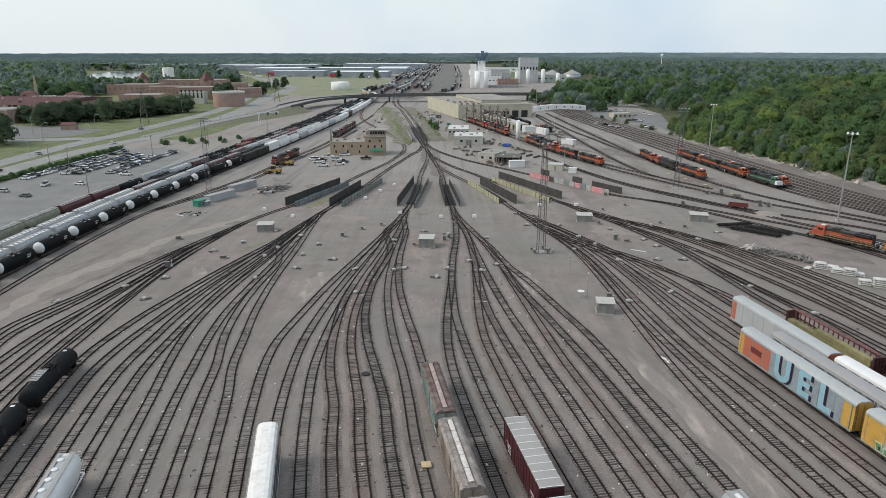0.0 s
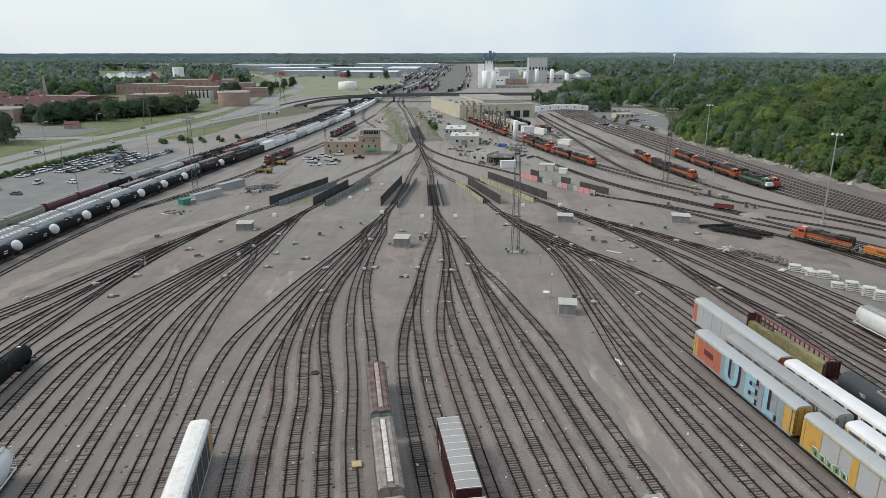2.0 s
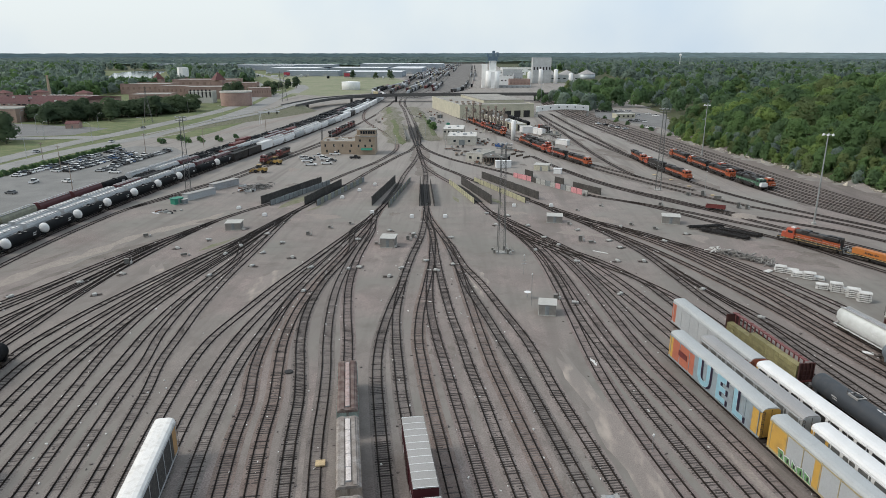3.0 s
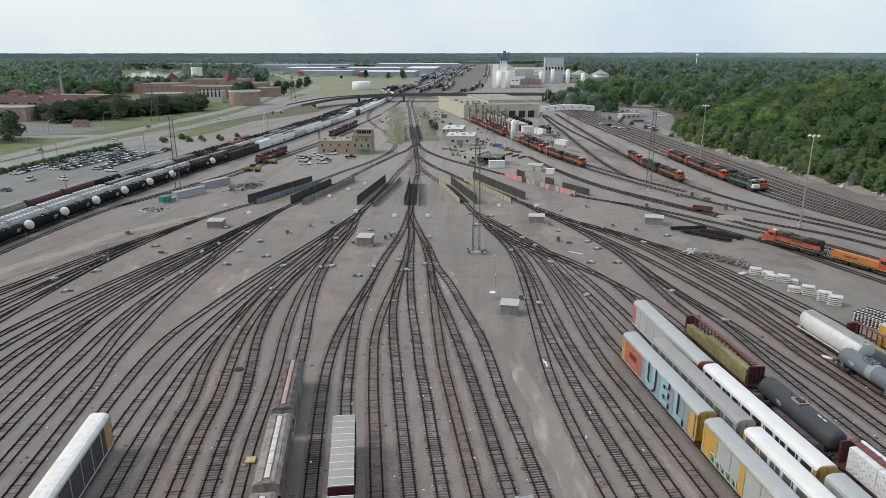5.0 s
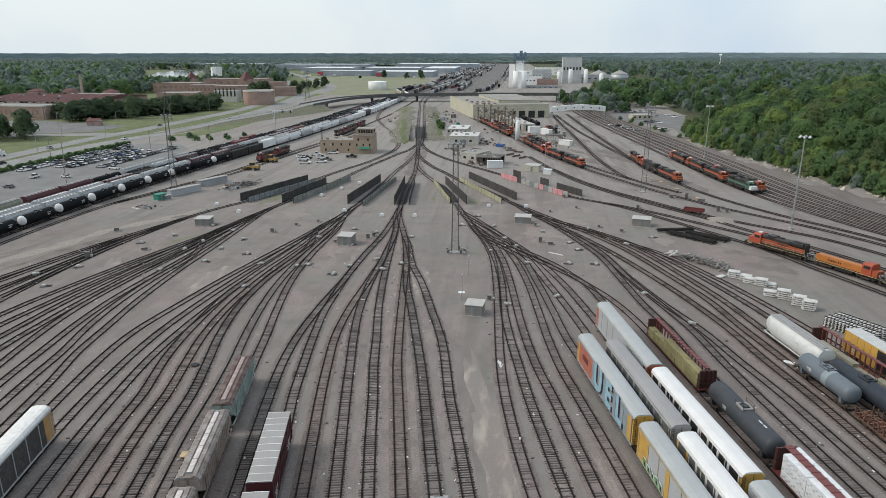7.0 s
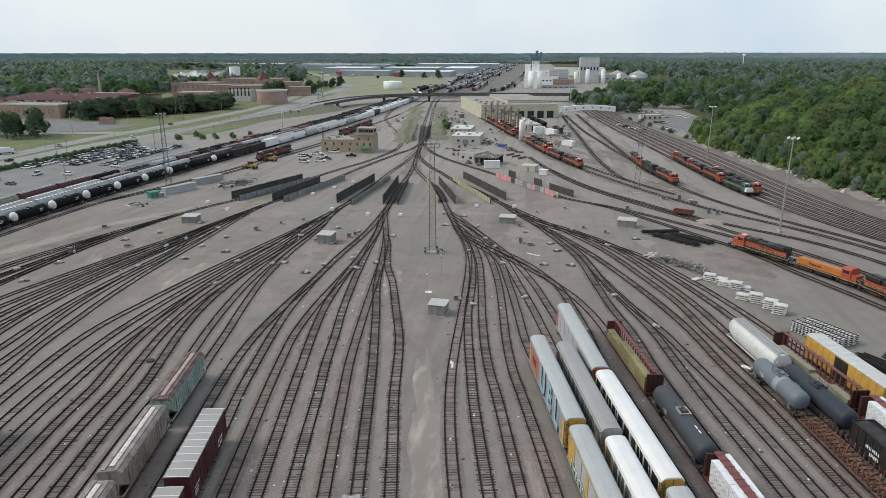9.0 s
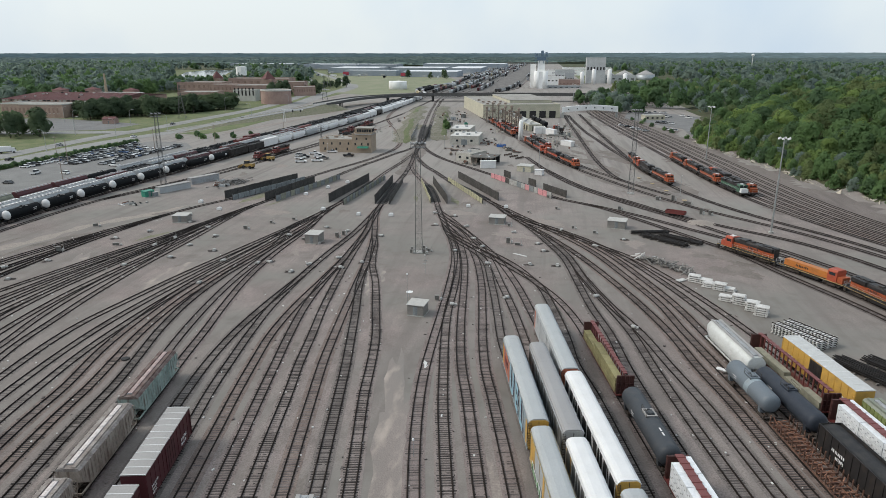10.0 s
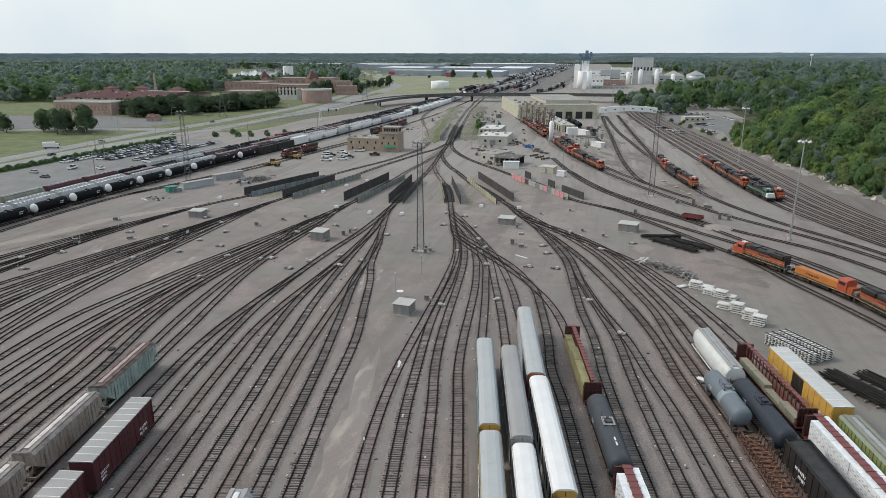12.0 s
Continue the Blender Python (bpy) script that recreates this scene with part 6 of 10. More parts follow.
def relay_box(label, x, y, w=0.8, d=0.6, h=1.5, rot=0, material=None):
    e = thing("relay_box", label, "equipment box", pose(x, y, height(x, y), 0, 0, rot), "equipment boxes")
    w, d, h = 0.62 * w, 0.7 * d, 0.85 * h
    part("cabinet", Mesh().box(-w / 2, w / 2, -d / 2, d / 2, 0.2, h), material or M_KIT, e)
    part("cap", Mesh().box(-w / 2 - 0.06, w / 2 + 0.06, -d / 2 - 0.06, d / 2 + 0.06, h, h + 0.07), M_HUT, e)
    part("side_unit", Mesh().box(w / 2 + 0.25, w / 2 + 0.75, -0.3, 0.25, 0.05, 0.55 * h).tube((w / 2 + 0.5, 0.5, 0), (w / 2 + 0.5, 0.5, h + 0.7), 0.05, n=5), M_MACH, e, "small pale unit and conduit post")
    return e


for x, y, w, h, rot in ((0.4, 186, 1.4, 1.7, 0), (1.6, 188.5, 1.2, 1.5, 20), (-8.3, 181.5, 1.3, 0.8, 0), (-30, 190.5, 1.6, 1.4, 10), (-19.6, 204, 1.2, 1.0, 0), (-25.2, 199, 1.0, 1.0, 0), (-70.4, 161, 1.8, 1.7, 15), (-77.6, 187, 2.2, 1.2, 30), (-58.6, 168.6, 2.6, 0.9, 25), (50.5, 187, 1.6, 1.9, 0), (53.2, 185, 2.2, 0.9, 10), (69.5, 206, 1.2, 1.0, 0), (75.6, 201, 1.2, 1.1, 0), (49.8, 205.6, 1.0, 1.2, 0), (102, 252, 1.8, 1.6, 0), (107.5, 252, 1.6, 2.4, 0), (111.6, 247, 4.0, 1.2, -20), (112.8, 231, 1.4, 2.6, 0), (115.4, 230, 1.2, 2.0, 0), (86.5, 234, 1.4, 1.5, 0), (62.2, 250, 1.5, 1.2, 0), (37.2, 139.5, 1.4, 1.3, 0), (65.0, 232, 1.1, 0.9, 0), (55.5, 225, 1.0, 0.8, 0)):
    relay_box("small grey metal equipment box on gravel", x, y, w, 0.9, h, rot)


def bin_box(x, y):
    e = thing("junction_box", "small rounded white junction box", "equipment box", pose(x, y, height(x, y)), "white junction boxes")
    part("body", Mesh().prism([(-0.9, 0.15), (0.9, 0.15), (0.9, 1.0), (0.6, 1.3), (-0.6, 1.3), (-0.9, 1.0)], -0.7, 0.7, "y"), M_WHITE, e)
    e.matrix_basis = e.matrix_basis @ Matrix.Scale(0.78, 4)
    part("foot", Mesh().box(-0.95, 0.95, -0.75, 0.75, -0.1, 0.15), M_CONC, e)


for x, y in ((-29, 242.5), (-24.6, 256), (-20, 268), (-50, 214), (-0.6, 213.5), (-14.6, 219), (10.4, 214), (47.6, 231.5), (34.4, 231), (-62, 224)):
    bin_box(x, y)


# ---- switch machines beside the points ----
SWITCH = thing("switch_machine", "pale grey switch machine beside track points", "switch machine", pose(-20, 142, 0), "switch machines")
part("motor_case", Mesh().prism([(-0.45, 0.12), (0.45, 0.12), (0.45, 0.42), (0.3, 0.55), (-0.3, 0.55), (-0.45, 0.42)], -0.35, 0.5, "y"), M_MACH, SWITCH)
part("gear_case", Mesh().box(-0.35, 0.35, 0.5, 1.1, 0.1, 0.4), M_MACH, SWITCH)
part("throw_rod", Mesh().box(0.4, 1.7, -0.06, 0.06, 0.08, 0.16), M_UNDER, SWITCH)
part("base_tie", Mesh().box(-0.9, 1.5, -0.2, 0.2, -0.05, 0.1).box(-0.9, 1.5, 0.6, 0.9, -0.05, 0.1), M_TIE, SWITCH)
for k, (x, y) in enumerate(((-12.4, 158.5), (-9.6, 160), (-22, 159.6), (-29, 168), (-14.6, 186), (-6.2, 196), (-2.6, 178.6), (1.2, 160), (-1.5, 153.6), (9.6, 158.4), (6.6, 166), (14, 163), (13.2, 189), (1.6, 193), (26.8, 204.6), (24, 220), (36.5, 176.6), (40.6, 190), (37, 204), (31.4, 217), (46, 167), (43.4, 182), (59, 187), (52, 199), (66, 204), (74.6, 187.6), (71.8, 146.4), (83.6, 195), (90, 178), (-38, 172), (-46.4, 178.6), (-35.8, 182), (-37.6, 160), (-51, 196), (-55.8, 205.6), (-48, 170.6), (-67.8, 153), (-74.6, 146), (-66.4, 138), (-80, 128), (-84.6, 136.6), (-63.4, 175.6), (-58, 184), (-45.6, 152), (-42.2, 191), (52.4, 143), (57, 168), (40.8, 137), (33.2, 108), (-6.2, 96.5), (12.4, 84.6), (64, 168), (78, 130), (95.4, 120), (60.6, 180))):
    if y > 128:
        copy_thing(SWITCH, pose(x, y, 0, 0, 0, (k * 67) % 360))


# ---- masts and lamps ----
def lattice_mast(label, x, y, high, w0=1.5, w1=0.9, rot=0, lamps=6):
    e = thing("lattice_light_mast", label, "light mast", pose(x, y, height(x, y), 0, 0, rot), "lattice light masts")
    legs = [(-1, -1), (1, -1), (1, 1), (-1, 1)]
    at = lambda s, t: (s[0] * (w0 + (w1 - w0) * t) / 2, s[1] * (w0 + (w1 - w0) * t) / 2, high * t)
    for s in legs:
        part("leg", Mesh().tube(at(s, 0), at(s, 1), 0.075, n=6), M_LATTICE, e)
    n = max(8, int(high / 1.8))
    m = Mesh()
    for k in range(n):
        a, b = k / n, (k + 1) / n
        for i in range(4):
            p, q = legs[i], legs[(i + 1) % 4]
            m.tube(at(p, a), at(q, b), 0.03, n=4)
            m.tube(at(p, b), at(q, b), 0.03, n=4)
    part("bracing", m, M_LATTICE, e)
    part("platform", Mesh().box(-1.9, 1.9, -0.9, 0.9, high - 1.0, high - 0.9), M_LATTICE, e)
    rail = Mesh()
    for s in (-0.9, 0.9):
        rail.tube((-1.9, s, high - 0.1), (1.9, s, high - 0.1), 0.04, n=5)
        for x0 in (-1.9, -0.6, 0.6, 1.9):
            rail.tube((x0, s, high - 0.95), (x0, s, high - 0.1), 0.03, n=5)
    part("platform_rail", rail, M_LATTICE, e)
    for k in range(lamps):
        x0 = -1.8 + 3.6 * k / max(1, lamps - 1)
        part("floodlight", Mesh().lathe([(-0.25, 0.12), (0, 0.3), (0.2, 0.32)], "z", 10, (x0, (-1) ** k * 0.9, high + 0.15)), M_LGREY, e)
    part("footing", Mesh().box(-1.3, 1.3, -1.3, 1.3, -0.2, 0.25), M_CONC, e)
    return e


lattice_mast("tall grey lattice light mast in mid yard", 26.9, 174.6, 29.5, 1.9, 1.1, 10)
lattice_mast("tall grey lattice light mast by the main line", -87.4, 243.5, 29.5, 1.9, 1.1, 20)
lattice_mast("tall grey lattice light mast near engine tracks", 93.8, 263.0, 31.5, 1.9, 1.1, -10)
lattice_mast("slim lattice mast beside the control building", -60, 357, 13.0, 0.8, 0.5, 0, 2)
for x, y, h in ((25, 173.4, 1.3), (28.6, 173.2, 1.6), (29.4, 175.6, 1.0), (24.6, 176.6, 0.9), (27.8, 177.4, 1.2)):
    relay_box("small grey box at the mast's foot", x, y, 0.9, 0.7, h)


def high_mast(label, x, y, high, lamps=6, category="street lamp"):
    e = thing("high_mast_lamp", label, category, pose(x, y, height(x, y)), "high-mast lamps")
    part("pole", Mesh().tube((0, 0, 0), (0, 0, high), 0.3, 0.14, n=10), M_STEEL, e)
    part("footing", Mesh().lathe([(-0.2, 0.7), (0.6, 0.7), (0.6, 0.5)], "z", 12), M_CONC, e)
    part("ring", Mesh().lathe([(0, 0.8), (0.12, 0.8), (0.12, 0.6), (0, 0.6)], "z", 14, (0, 0, high - 0.5)), M_STEEL, e)
    for k in range(lamps):
        a = 2 * math.pi * k / lamps
        head = part("lamp_head", Mesh().lathe([(-0.3, 0.36), (-0.1, 0.34), (0.15, 0.2), (0.3, 0.1)], "z", 10, (1.5 * math.cos(a), 1.5 * math.sin(a), high - 0.35)), M_WHITE, e)
        part("arm", Mesh().tube((0.7 * math.cos(a), 0.7 * math.sin(a), high - 0.4), (1.5 * math.cos(a), 1.5 * math.sin(a), high - 0.2), 0.05, n=5), M_STEEL, head)
    return e


high_mast("tall steel high-mast lamp with white heads", 128.4, 209.5, 28.8)
high_mast("tall steel high-mast lamp with white heads", 142.5, 356, 26.5)
high_mast("tall steel high-mast lamp behind the shops", 88, 640, 24, 4)


def thin_pole(label, x, y, high, category="pole", arms=0, r=0.06):
    e = thing("thin_pole", label, category, pose(x, y, height(x, y)), "thin poles")
    part("shaft", Mesh().tube((0, 0, 0), (0, 0, high), r, r * 0.7, n=7), M_STEEL, e)
    part("cap", Mesh().lathe([(0, 0.16), (0.25, 0.16), (0.35, 0.05)], "z", 8, (0, 0, high)), M_WHITE, e)
    for k in range(arms):
        part("arm", Mesh().box(-0.6, 0.6, -0.04, 0.04, high * (0.55 + 0.18 * k), high * (0.55 + 0.18 * k) + 0.07), M_STEEL, e)
    return e


thin_pole("thin steel antenna pole beside a signal hut", 31.4, 135.4, 7.0)
thin_pole("thin steel pole with crossarms on gravel", 31.6, 157.0, 4.6, arms=2)
thin_pole("thin wooden pole in the yard", 58.6, 319, 11.0, r=0.12)
thin_pole("short white marker post", 42.9, 81, 2.4, r=0.05)
for x, y in ((-22, 372), (6, 372), (-48, 330), (112, 262), (-8, 420), (-33, 415)):
    thin_pole("thin steel yard pole", x, y, 7.5, r=0.08)
e = thing("satellite_dish", "small white dish behind a signal hut", "dish antenna", pose(31.0, 140.0, 0))
part("dish", Mesh().lathe([(0, 0.1), (0.08, 0.5), (0.22, 0.8)], "z", 14, (0, 0, 1.2)), M_WHITE, e, smooth=True)
part("mount", Mesh().tube((0, 0, 0), (0, 0, 1.25), 0.06, n=6), M_STEEL, e)
# ---- material stores ----
M_CTIE = mat("new_concrete_tie", (0.58, 0.57, 0.55), (0.5, 0.49, 0.475), size=0.6, rough=0.8, bump=0.1, spread=0.12)
M_OLDTIE = mat("scrap_wood_tie", (0.16, 0.145, 0.13), (0.24, 0.22, 0.2), size=0.6, rough=0.95, bump=0.3, spread=0.35)
M_RAILSTACK = mat("stacked_dark_rail", (0.014, 0.013, 0.013), (0.024, 0.021, 0.02), size=1, rough=0.7, metal=0.3, bump=0.1, spread=0.3)
CT = Mesh().box(-1.3, 1.3, -0.13, 0.13, 0, 0.22).data("concrete_tie", M_CTIE)


def tie_stack(x, y, rot, rows, across, label="stack of new pale concrete ties on gravel"):
    e = thing("concrete_tie_stack", label, "tie stack", pose(x, y, 0, 0, 0, rot), "concrete tie stacks")
    for r in range(rows):
        slip, turn = 0.11 * math.sin(2.3 * r + x), 2.2 * math.sin(1.7 * r + y)
        for k in range(across):
            o = new("tie", CT)
            o.parent = e
            o.matrix_basis = pose(0, 0, 0, 0, 0, turn) @ pose(slip + 0.06 * math.sin(5 * k + 3 * r + x), (k - across / 2) * 0.33, 0.06 + r * 0.45)
        part("spacer", Mesh().box(-0.85, -0.7, -across * 0.17, across * 0.17, r * 0.45 - 0.19, 0.06 + r * 0.45).box(0.7, 0.85, -across * 0.17, across * 0.17, r * 0.45 - 0.19, 0.06 + r * 0.45), M_TIE, e)
    return e


for x, y, rot, rows, n in ((96.0, 160.8, -25, 4, 6), (98.4, 159.4, -25, 3, 6), (98.6, 157.2, -25, 3, 6), (100.6, 155.6, -25, 4, 6), (102.6, 155.2, -25, 2, 6),
                           (100.2, 148.6, -25, 3, 6), (102.4, 146.8, -25, 5, 6), (104.4, 145.6, -25, 3, 5), (104.2, 143.2, -25, 5, 6), (105.2, 140.6, -25, 5, 6), (93.0, 160.8, 40, 1, 4)):
    tie_stack(x, y, rot, rows, n)
# track panels stacked in rows
for k in range(2):
    e = thing("track_panel_stack", "stacked track panels on pale concrete ties", "track panel stack", pose(107.9 + 2.7 * k, 128.0 + 1.8 * k, 0, 0, 0, 33), "stacked track panels")
    for r in range(5):
        for q in range(14):
            o = new("tie", CT)
            o.parent = e
            o.matrix_basis = pose(0.15 * (r % 2), (q - 6.5) * 0.72, 0.05 + r * 0.4)
        for x in (-0.75, 0.75):
            part("rail", Mesh().box(x - 0.05, x + 0.05, -5.2, 5.2, 0.27 + r * 0.4, 0.42 + r * 0.4), M_RAIL, e)
# heap of scrap ties
M_SCRAPTIE = mat("greyed_scrap_timber", (0.16, 0.152, 0.143), (0.26, 0.25, 0.235), size=0.7, rough=0.9, bump=0.2, spread=0.6, stain=(0.08, 0.075, 0.07), amount=0.5)
random.seed(4)
for k in range(120):
    t = k / 119
    x, y = 85.6 + 10.6 * t + random.gauss(0, 0.8), 177.2 - 11.6 * t + random.gauss(0, 0.75)
    rx, rz = random.uniform(-35, 35), random.uniform(0, 180)
    solid("scrap_tie", Mesh().box(-1.2, 1.2, -0.11, 0.11, -0.09, 0.09), M_SCRAPTIE if t > 0.1 else M_CTIE, "weathered scrap tie in a loose heap", "tie", "scrap tie heap", at=pose(x, y, 0.35 + random.uniform(0, 0.95), 0, rx, rz))
# dark rail bundles
for x, y, n, ln, rot in ((92.4, 203.2, 5, 11, -80), (95.0, 195.0, 7, 15, -135), (99.8, 196.8, 7, 13, -132), (114.6, 115.0, 9, 12, -148), (120.2, 115.8, 8, 12, -148), (124.3, 113, 8, 12, -148)):
    e = thing("rail_bundle", "bundle of dark used rails on timbers", "rail bundle", pose(x, y, 0, 0, 0, rot), "rail bundles")
    for k in range(n):
        for r in range(3):
            x, a, z = (k - n / 2) * 0.42 + 0.21 * (r % 2) + random.uniform(-0.05, 0.05), random.uniform(-0.22, 0.22), 0.3 + 0.22 * r
            tail, head = -ln / 2 + random.uniform(-0.8, 0.6), ln / 2 + random.uniform(-0.9, 0.5)
            part("rail", Mesh().tube((x - a, tail, z + 0.09), (x + a, head, z + 0.09), 0.1, n=4), M_RAILSTACK, e)
    for q in np.linspace(-ln / 2 + 1, ln / 2 - 1, 6):
        part("timber", Mesh().box(-n * 0.24, n * 0.24, q - 0.12, q + 0.12, 0, 0.3), M_OLDTIE, e)
# small red work car, yellow pads, scrap by the main line
e = thing("work_cart", "small red steel work trailer", "trailer", pose(104.2, 228.6, 0, 0, 0, 62))
part("bed", Mesh().box(-1.2, 1.2, -3.2, 3.2, 0.7, 0.95), M_RED, e)
for s in (-1, 1):
    part("side", Mesh().box(*sorted((s * 1.15, s * 1.2)), -3.2, 3.2, 0.95, 1.7), M_RED, e)
    part("end", Mesh().box(-1.2, 1.2, *sorted((s * 3.15, s * 3.2)), 0.95, 1.7), M_RED, e)
    part("wheel", Mesh().lathe([(-1.1, 0.38), (1.1, 0.38)], "x", 10, (0, s * 2.2, 0.4)), M_UNDER, e)
M_YPAD = mat("yellow_crossing_pad", (0.5, 0.39, 0.235), (0.41, 0.315, 0.195), size=0.6, rough=0.8, bump=0.1)
for x, y in ((-2.2, 76.4), (101.4, 296), (105.2, 284), (108.4, 270), (111.8, 252.5)):
    solid("yellow_pad", Mesh().box(-0.65, 0.65, -0.65, 0.65, 0, 0.2), M_YPAD, "yellow plastic pad on gravel", "pad", "yellow pads", at=pose(x, y, 0.12, 0, 0, 10))
solid("spilled_grain", Mesh().lathe([(0, 4.5), (0.3, 3.4), (0.7, 1.6), (0.8, 0.3)], "z", 14), M_PALE, "low pale heap of spilled grain", "heap", at=pose(110.5, 219.5, -0.05))
solid("white_slab", Mesh().box(-0.9, 0.9, -0.5, 0.5, 0, 0.12), M_WHITE, "flat white board on gravel", "board", at=pose(90.8, 113.7, -0.02, 0, 0, -30))
tagged(part("spilled_grain", flat([(39.9 + 0.28 * (1 + 0.4 * math.sin(5 * a)) * math.cos(a) - 0.3 * math.sin(a), 108.4 + 1.5 * math.sin(a) * (1 + 0.2 * math.cos(3 * a))) for a in [0.314 * k for k in range(20)]], 0.034), M_CTIE), "streak of white spilled grain between rails", "spill", kind="structure")
solid("white_slab", Mesh().box(-2.2, 2.2, -0.3, 0.3, 0, 0.1), M_CTIE, "pale concrete curb lying on gravel", "board", at=pose(54.2, 176.0, -0.02, 0, 0, -35))
solid("dark_grate", Mesh().lathe([(0, 0.75), (0.16, 0.7), (0.2, 0.3)], "z", 12), M_DARK, "dark steel plate between rails", "plate", at=pose(-13.2, 102.6, 0.05, 0, 0, 12))
random.seed(9)
for k in range(34):
    a, b = random.random(), random.random()
    x, y = (-72 + 8 * a - 2 * b, 252 + 14 * b) if k < 20 else (-88.5 + 8 * a, 216 + 5 * b)
    solid("scrap_piece", Mesh().box(-random.uniform(0.3, 1.6), random.uniform(0.3, 1.6), -0.2, 0.25, 0, random.uniform(0.2, 0.9)), random.choice((M_RUST, M_LGREY, M_WHITE, M_DARK, M_CONC)), "piece of scrap metal in a heap", "scrap", "scrap heap", at=pose(x, y, 0, 0, random.uniform(-15, 15), random.uniform(0, 180)))
heap = Mesh()
for k in range(230):
    a, b = random.gauss(0, 0.5), random.gauss(0, 0.4)
    x, y, r = -67.5 + 4.6 * a, 260 + 8 * b + 2.5 * a, random.uniform(0, 3.1)
    l, w, z = random.uniform(0.3, 1.7), random.uniform(0.06, 0.3), max(0.0, 1.0 - a * a - b * b) * random.uniform(0, 1.3)
    t = random.uniform(-0.35, 0.35)
    c = [(x + u * math.cos(r) - v * math.sin(r), y + u * math.sin(r) + v * math.cos(r), z + t * u) for u, v in ((-l, -w), (l, -w), (l, w), (-l, w))]
    heap.add([(p, q, max(-0.05, h)) for p, q, h in c] + [(p, q, max(0.0, h) + 0.16) for p, q, h in c], [(4, 5, 6, 7), (0, 1, 5, 4), (1, 2, 6, 5), (2, 3, 7, 6), (3, 0, 4, 7), (3, 2, 1, 0)])
tagged(part("scrap_heap", heap, mat("mixed_scrap_steel", (0.1, 0.095, 0.09), (0.2, 0.19, 0.18), size=1.2, rough=0.7, bump=0.1, spread=0.5, stain=(0.35, 0.35, 0.35), amount=0.3)), "low heap of grey scrap metal on gravel", "scrap heap", kind="stuff")
# ---- buildings ----
M_TANBRICK = mat("tan_brick", (0.36, 0.285, 0.215), (0.3, 0.238, 0.18), size=3, rough=0.9, bump=0.1, fine=9)
M_SHOP = mat("cream_metal_siding", (0.46, 0.435, 0.34), (0.4, 0.38, 0.3), size=6, rough=0.65, bump=0.05, fine=3)
M_PALEWALL = mat("pale_grey_siding", (0.5, 0.49, 0.455), (0.43, 0.42, 0.39), size=4, rough=0.7, bump=0.05)
M_FLATROOF = mat("grey_flat_roof", (0.3, 0.285, 0.26), (0.24, 0.23, 0.21), size=8, rough=0.95, bump=0.1, fine=2)
M_DARKROOF = mat("dark_flat_roof", (0.1, 0.097, 0.09), (0.14, 0.135, 0.125), size=4, rough=0.95, bump=0.1, fine=2)
M_BRICK = mat("red_brown_brick", (0.27, 0.185, 0.16), (0.34, 0.24, 0.205), size=8, rough=0.9, bump=0.1, fine=3)
M_PALEBRICK = mat("weathered_tan_brick", (0.33, 0.24, 0.195), (0.26, 0.185, 0.15), size=6, rough=0.9, bump=0.1, fine=3, stain=(0.38, 0.32, 0.27), amount=0.4)
M_BRICKDARK = mat("infill_brick", (0.21, 0.145, 0.12), (0.25, 0.17, 0.14), size=4, rough=0.9, bump=0.1, fine=3)
M_MAROONROOF = mat("maroon_sheet_roof", (0.13, 0.052, 0.05), (0.105, 0.05, 0.048), size=9, rough=0.75, bump=0.05, fine=1.5)
M_STOREROOF = mat("chalky_white_roof", (0.56, 0.55, 0.53), (0.47, 0.46, 0.44), size=4, rough=0.9, bump=0.05, fine=3, stain=(0.36, 0.34, 0.31), amount=0.5)
M_STORE = mat("dusty_cream_wall", (0.44, 0.425, 0.385), (0.36, 0.345, 0.31), size=3, rough=0.8, bump=0.05, stain=(0.25, 0.23, 0.2), amount=0.5)
M_SILO = mat("whitewashed_concrete", (0.78, 0.78, 0.77), (0.7, 0.7, 0.69), size=5, rough=0.8, bump=0.03, fine=1.5)
M_MILL = mat("pale_mill_concrete", (0.46, 0.47, 0.47), (0.38, 0.39, 0.39), size=8, rough=0.85, bump=0.05, fine=1)
M_BIN = mat("corrugated_bin_steel", (0.42, 0.45, 0.47), (0.34, 0.37, 0.39), size=5, rough=0.5, metal=0.4, bump=0.05, fine=2)
M_HEADHOUSE = mat("blue_headhouse_steel", (0.13, 0.19, 0.25), (0.1, 0.15, 0.2), size=3, rough=0.6, bump=0)
M_WAREWALL = mat("grey_blue_warehouse_wall", (0.22, 0.255, 0.295), (0.29, 0.32, 0.35), size=30, rough=0.7, bump=0)
M_WAREROOF = mat("white_membrane_roof", (0.7, 0.72, 0.74), (0.58, 0.6, 0.62), size=40, rough=0.8, bump=0)
M_SIGNRED = mat("red_wall_panel", (0.4, 0.06, 0.09), size=8, rough=0.6, bump=0)
M_DECK = mat("bridge_concrete", (0.1, 0.098, 0.096), (0.08, 0.078, 0.076), size=6, rough=0.9, bump=0.05, fine=1)
M_STACK = mat("brown_service_steel", (0.28, 0.23, 0.19), (0.22, 0.17, 0.14), size=2, rough=0.7, bump=0.05)
M_WATER = mat("lake_water", (0.1, 0.13, 0.15), size=60, rough=0.12, bump=0.02, fine=0.4)


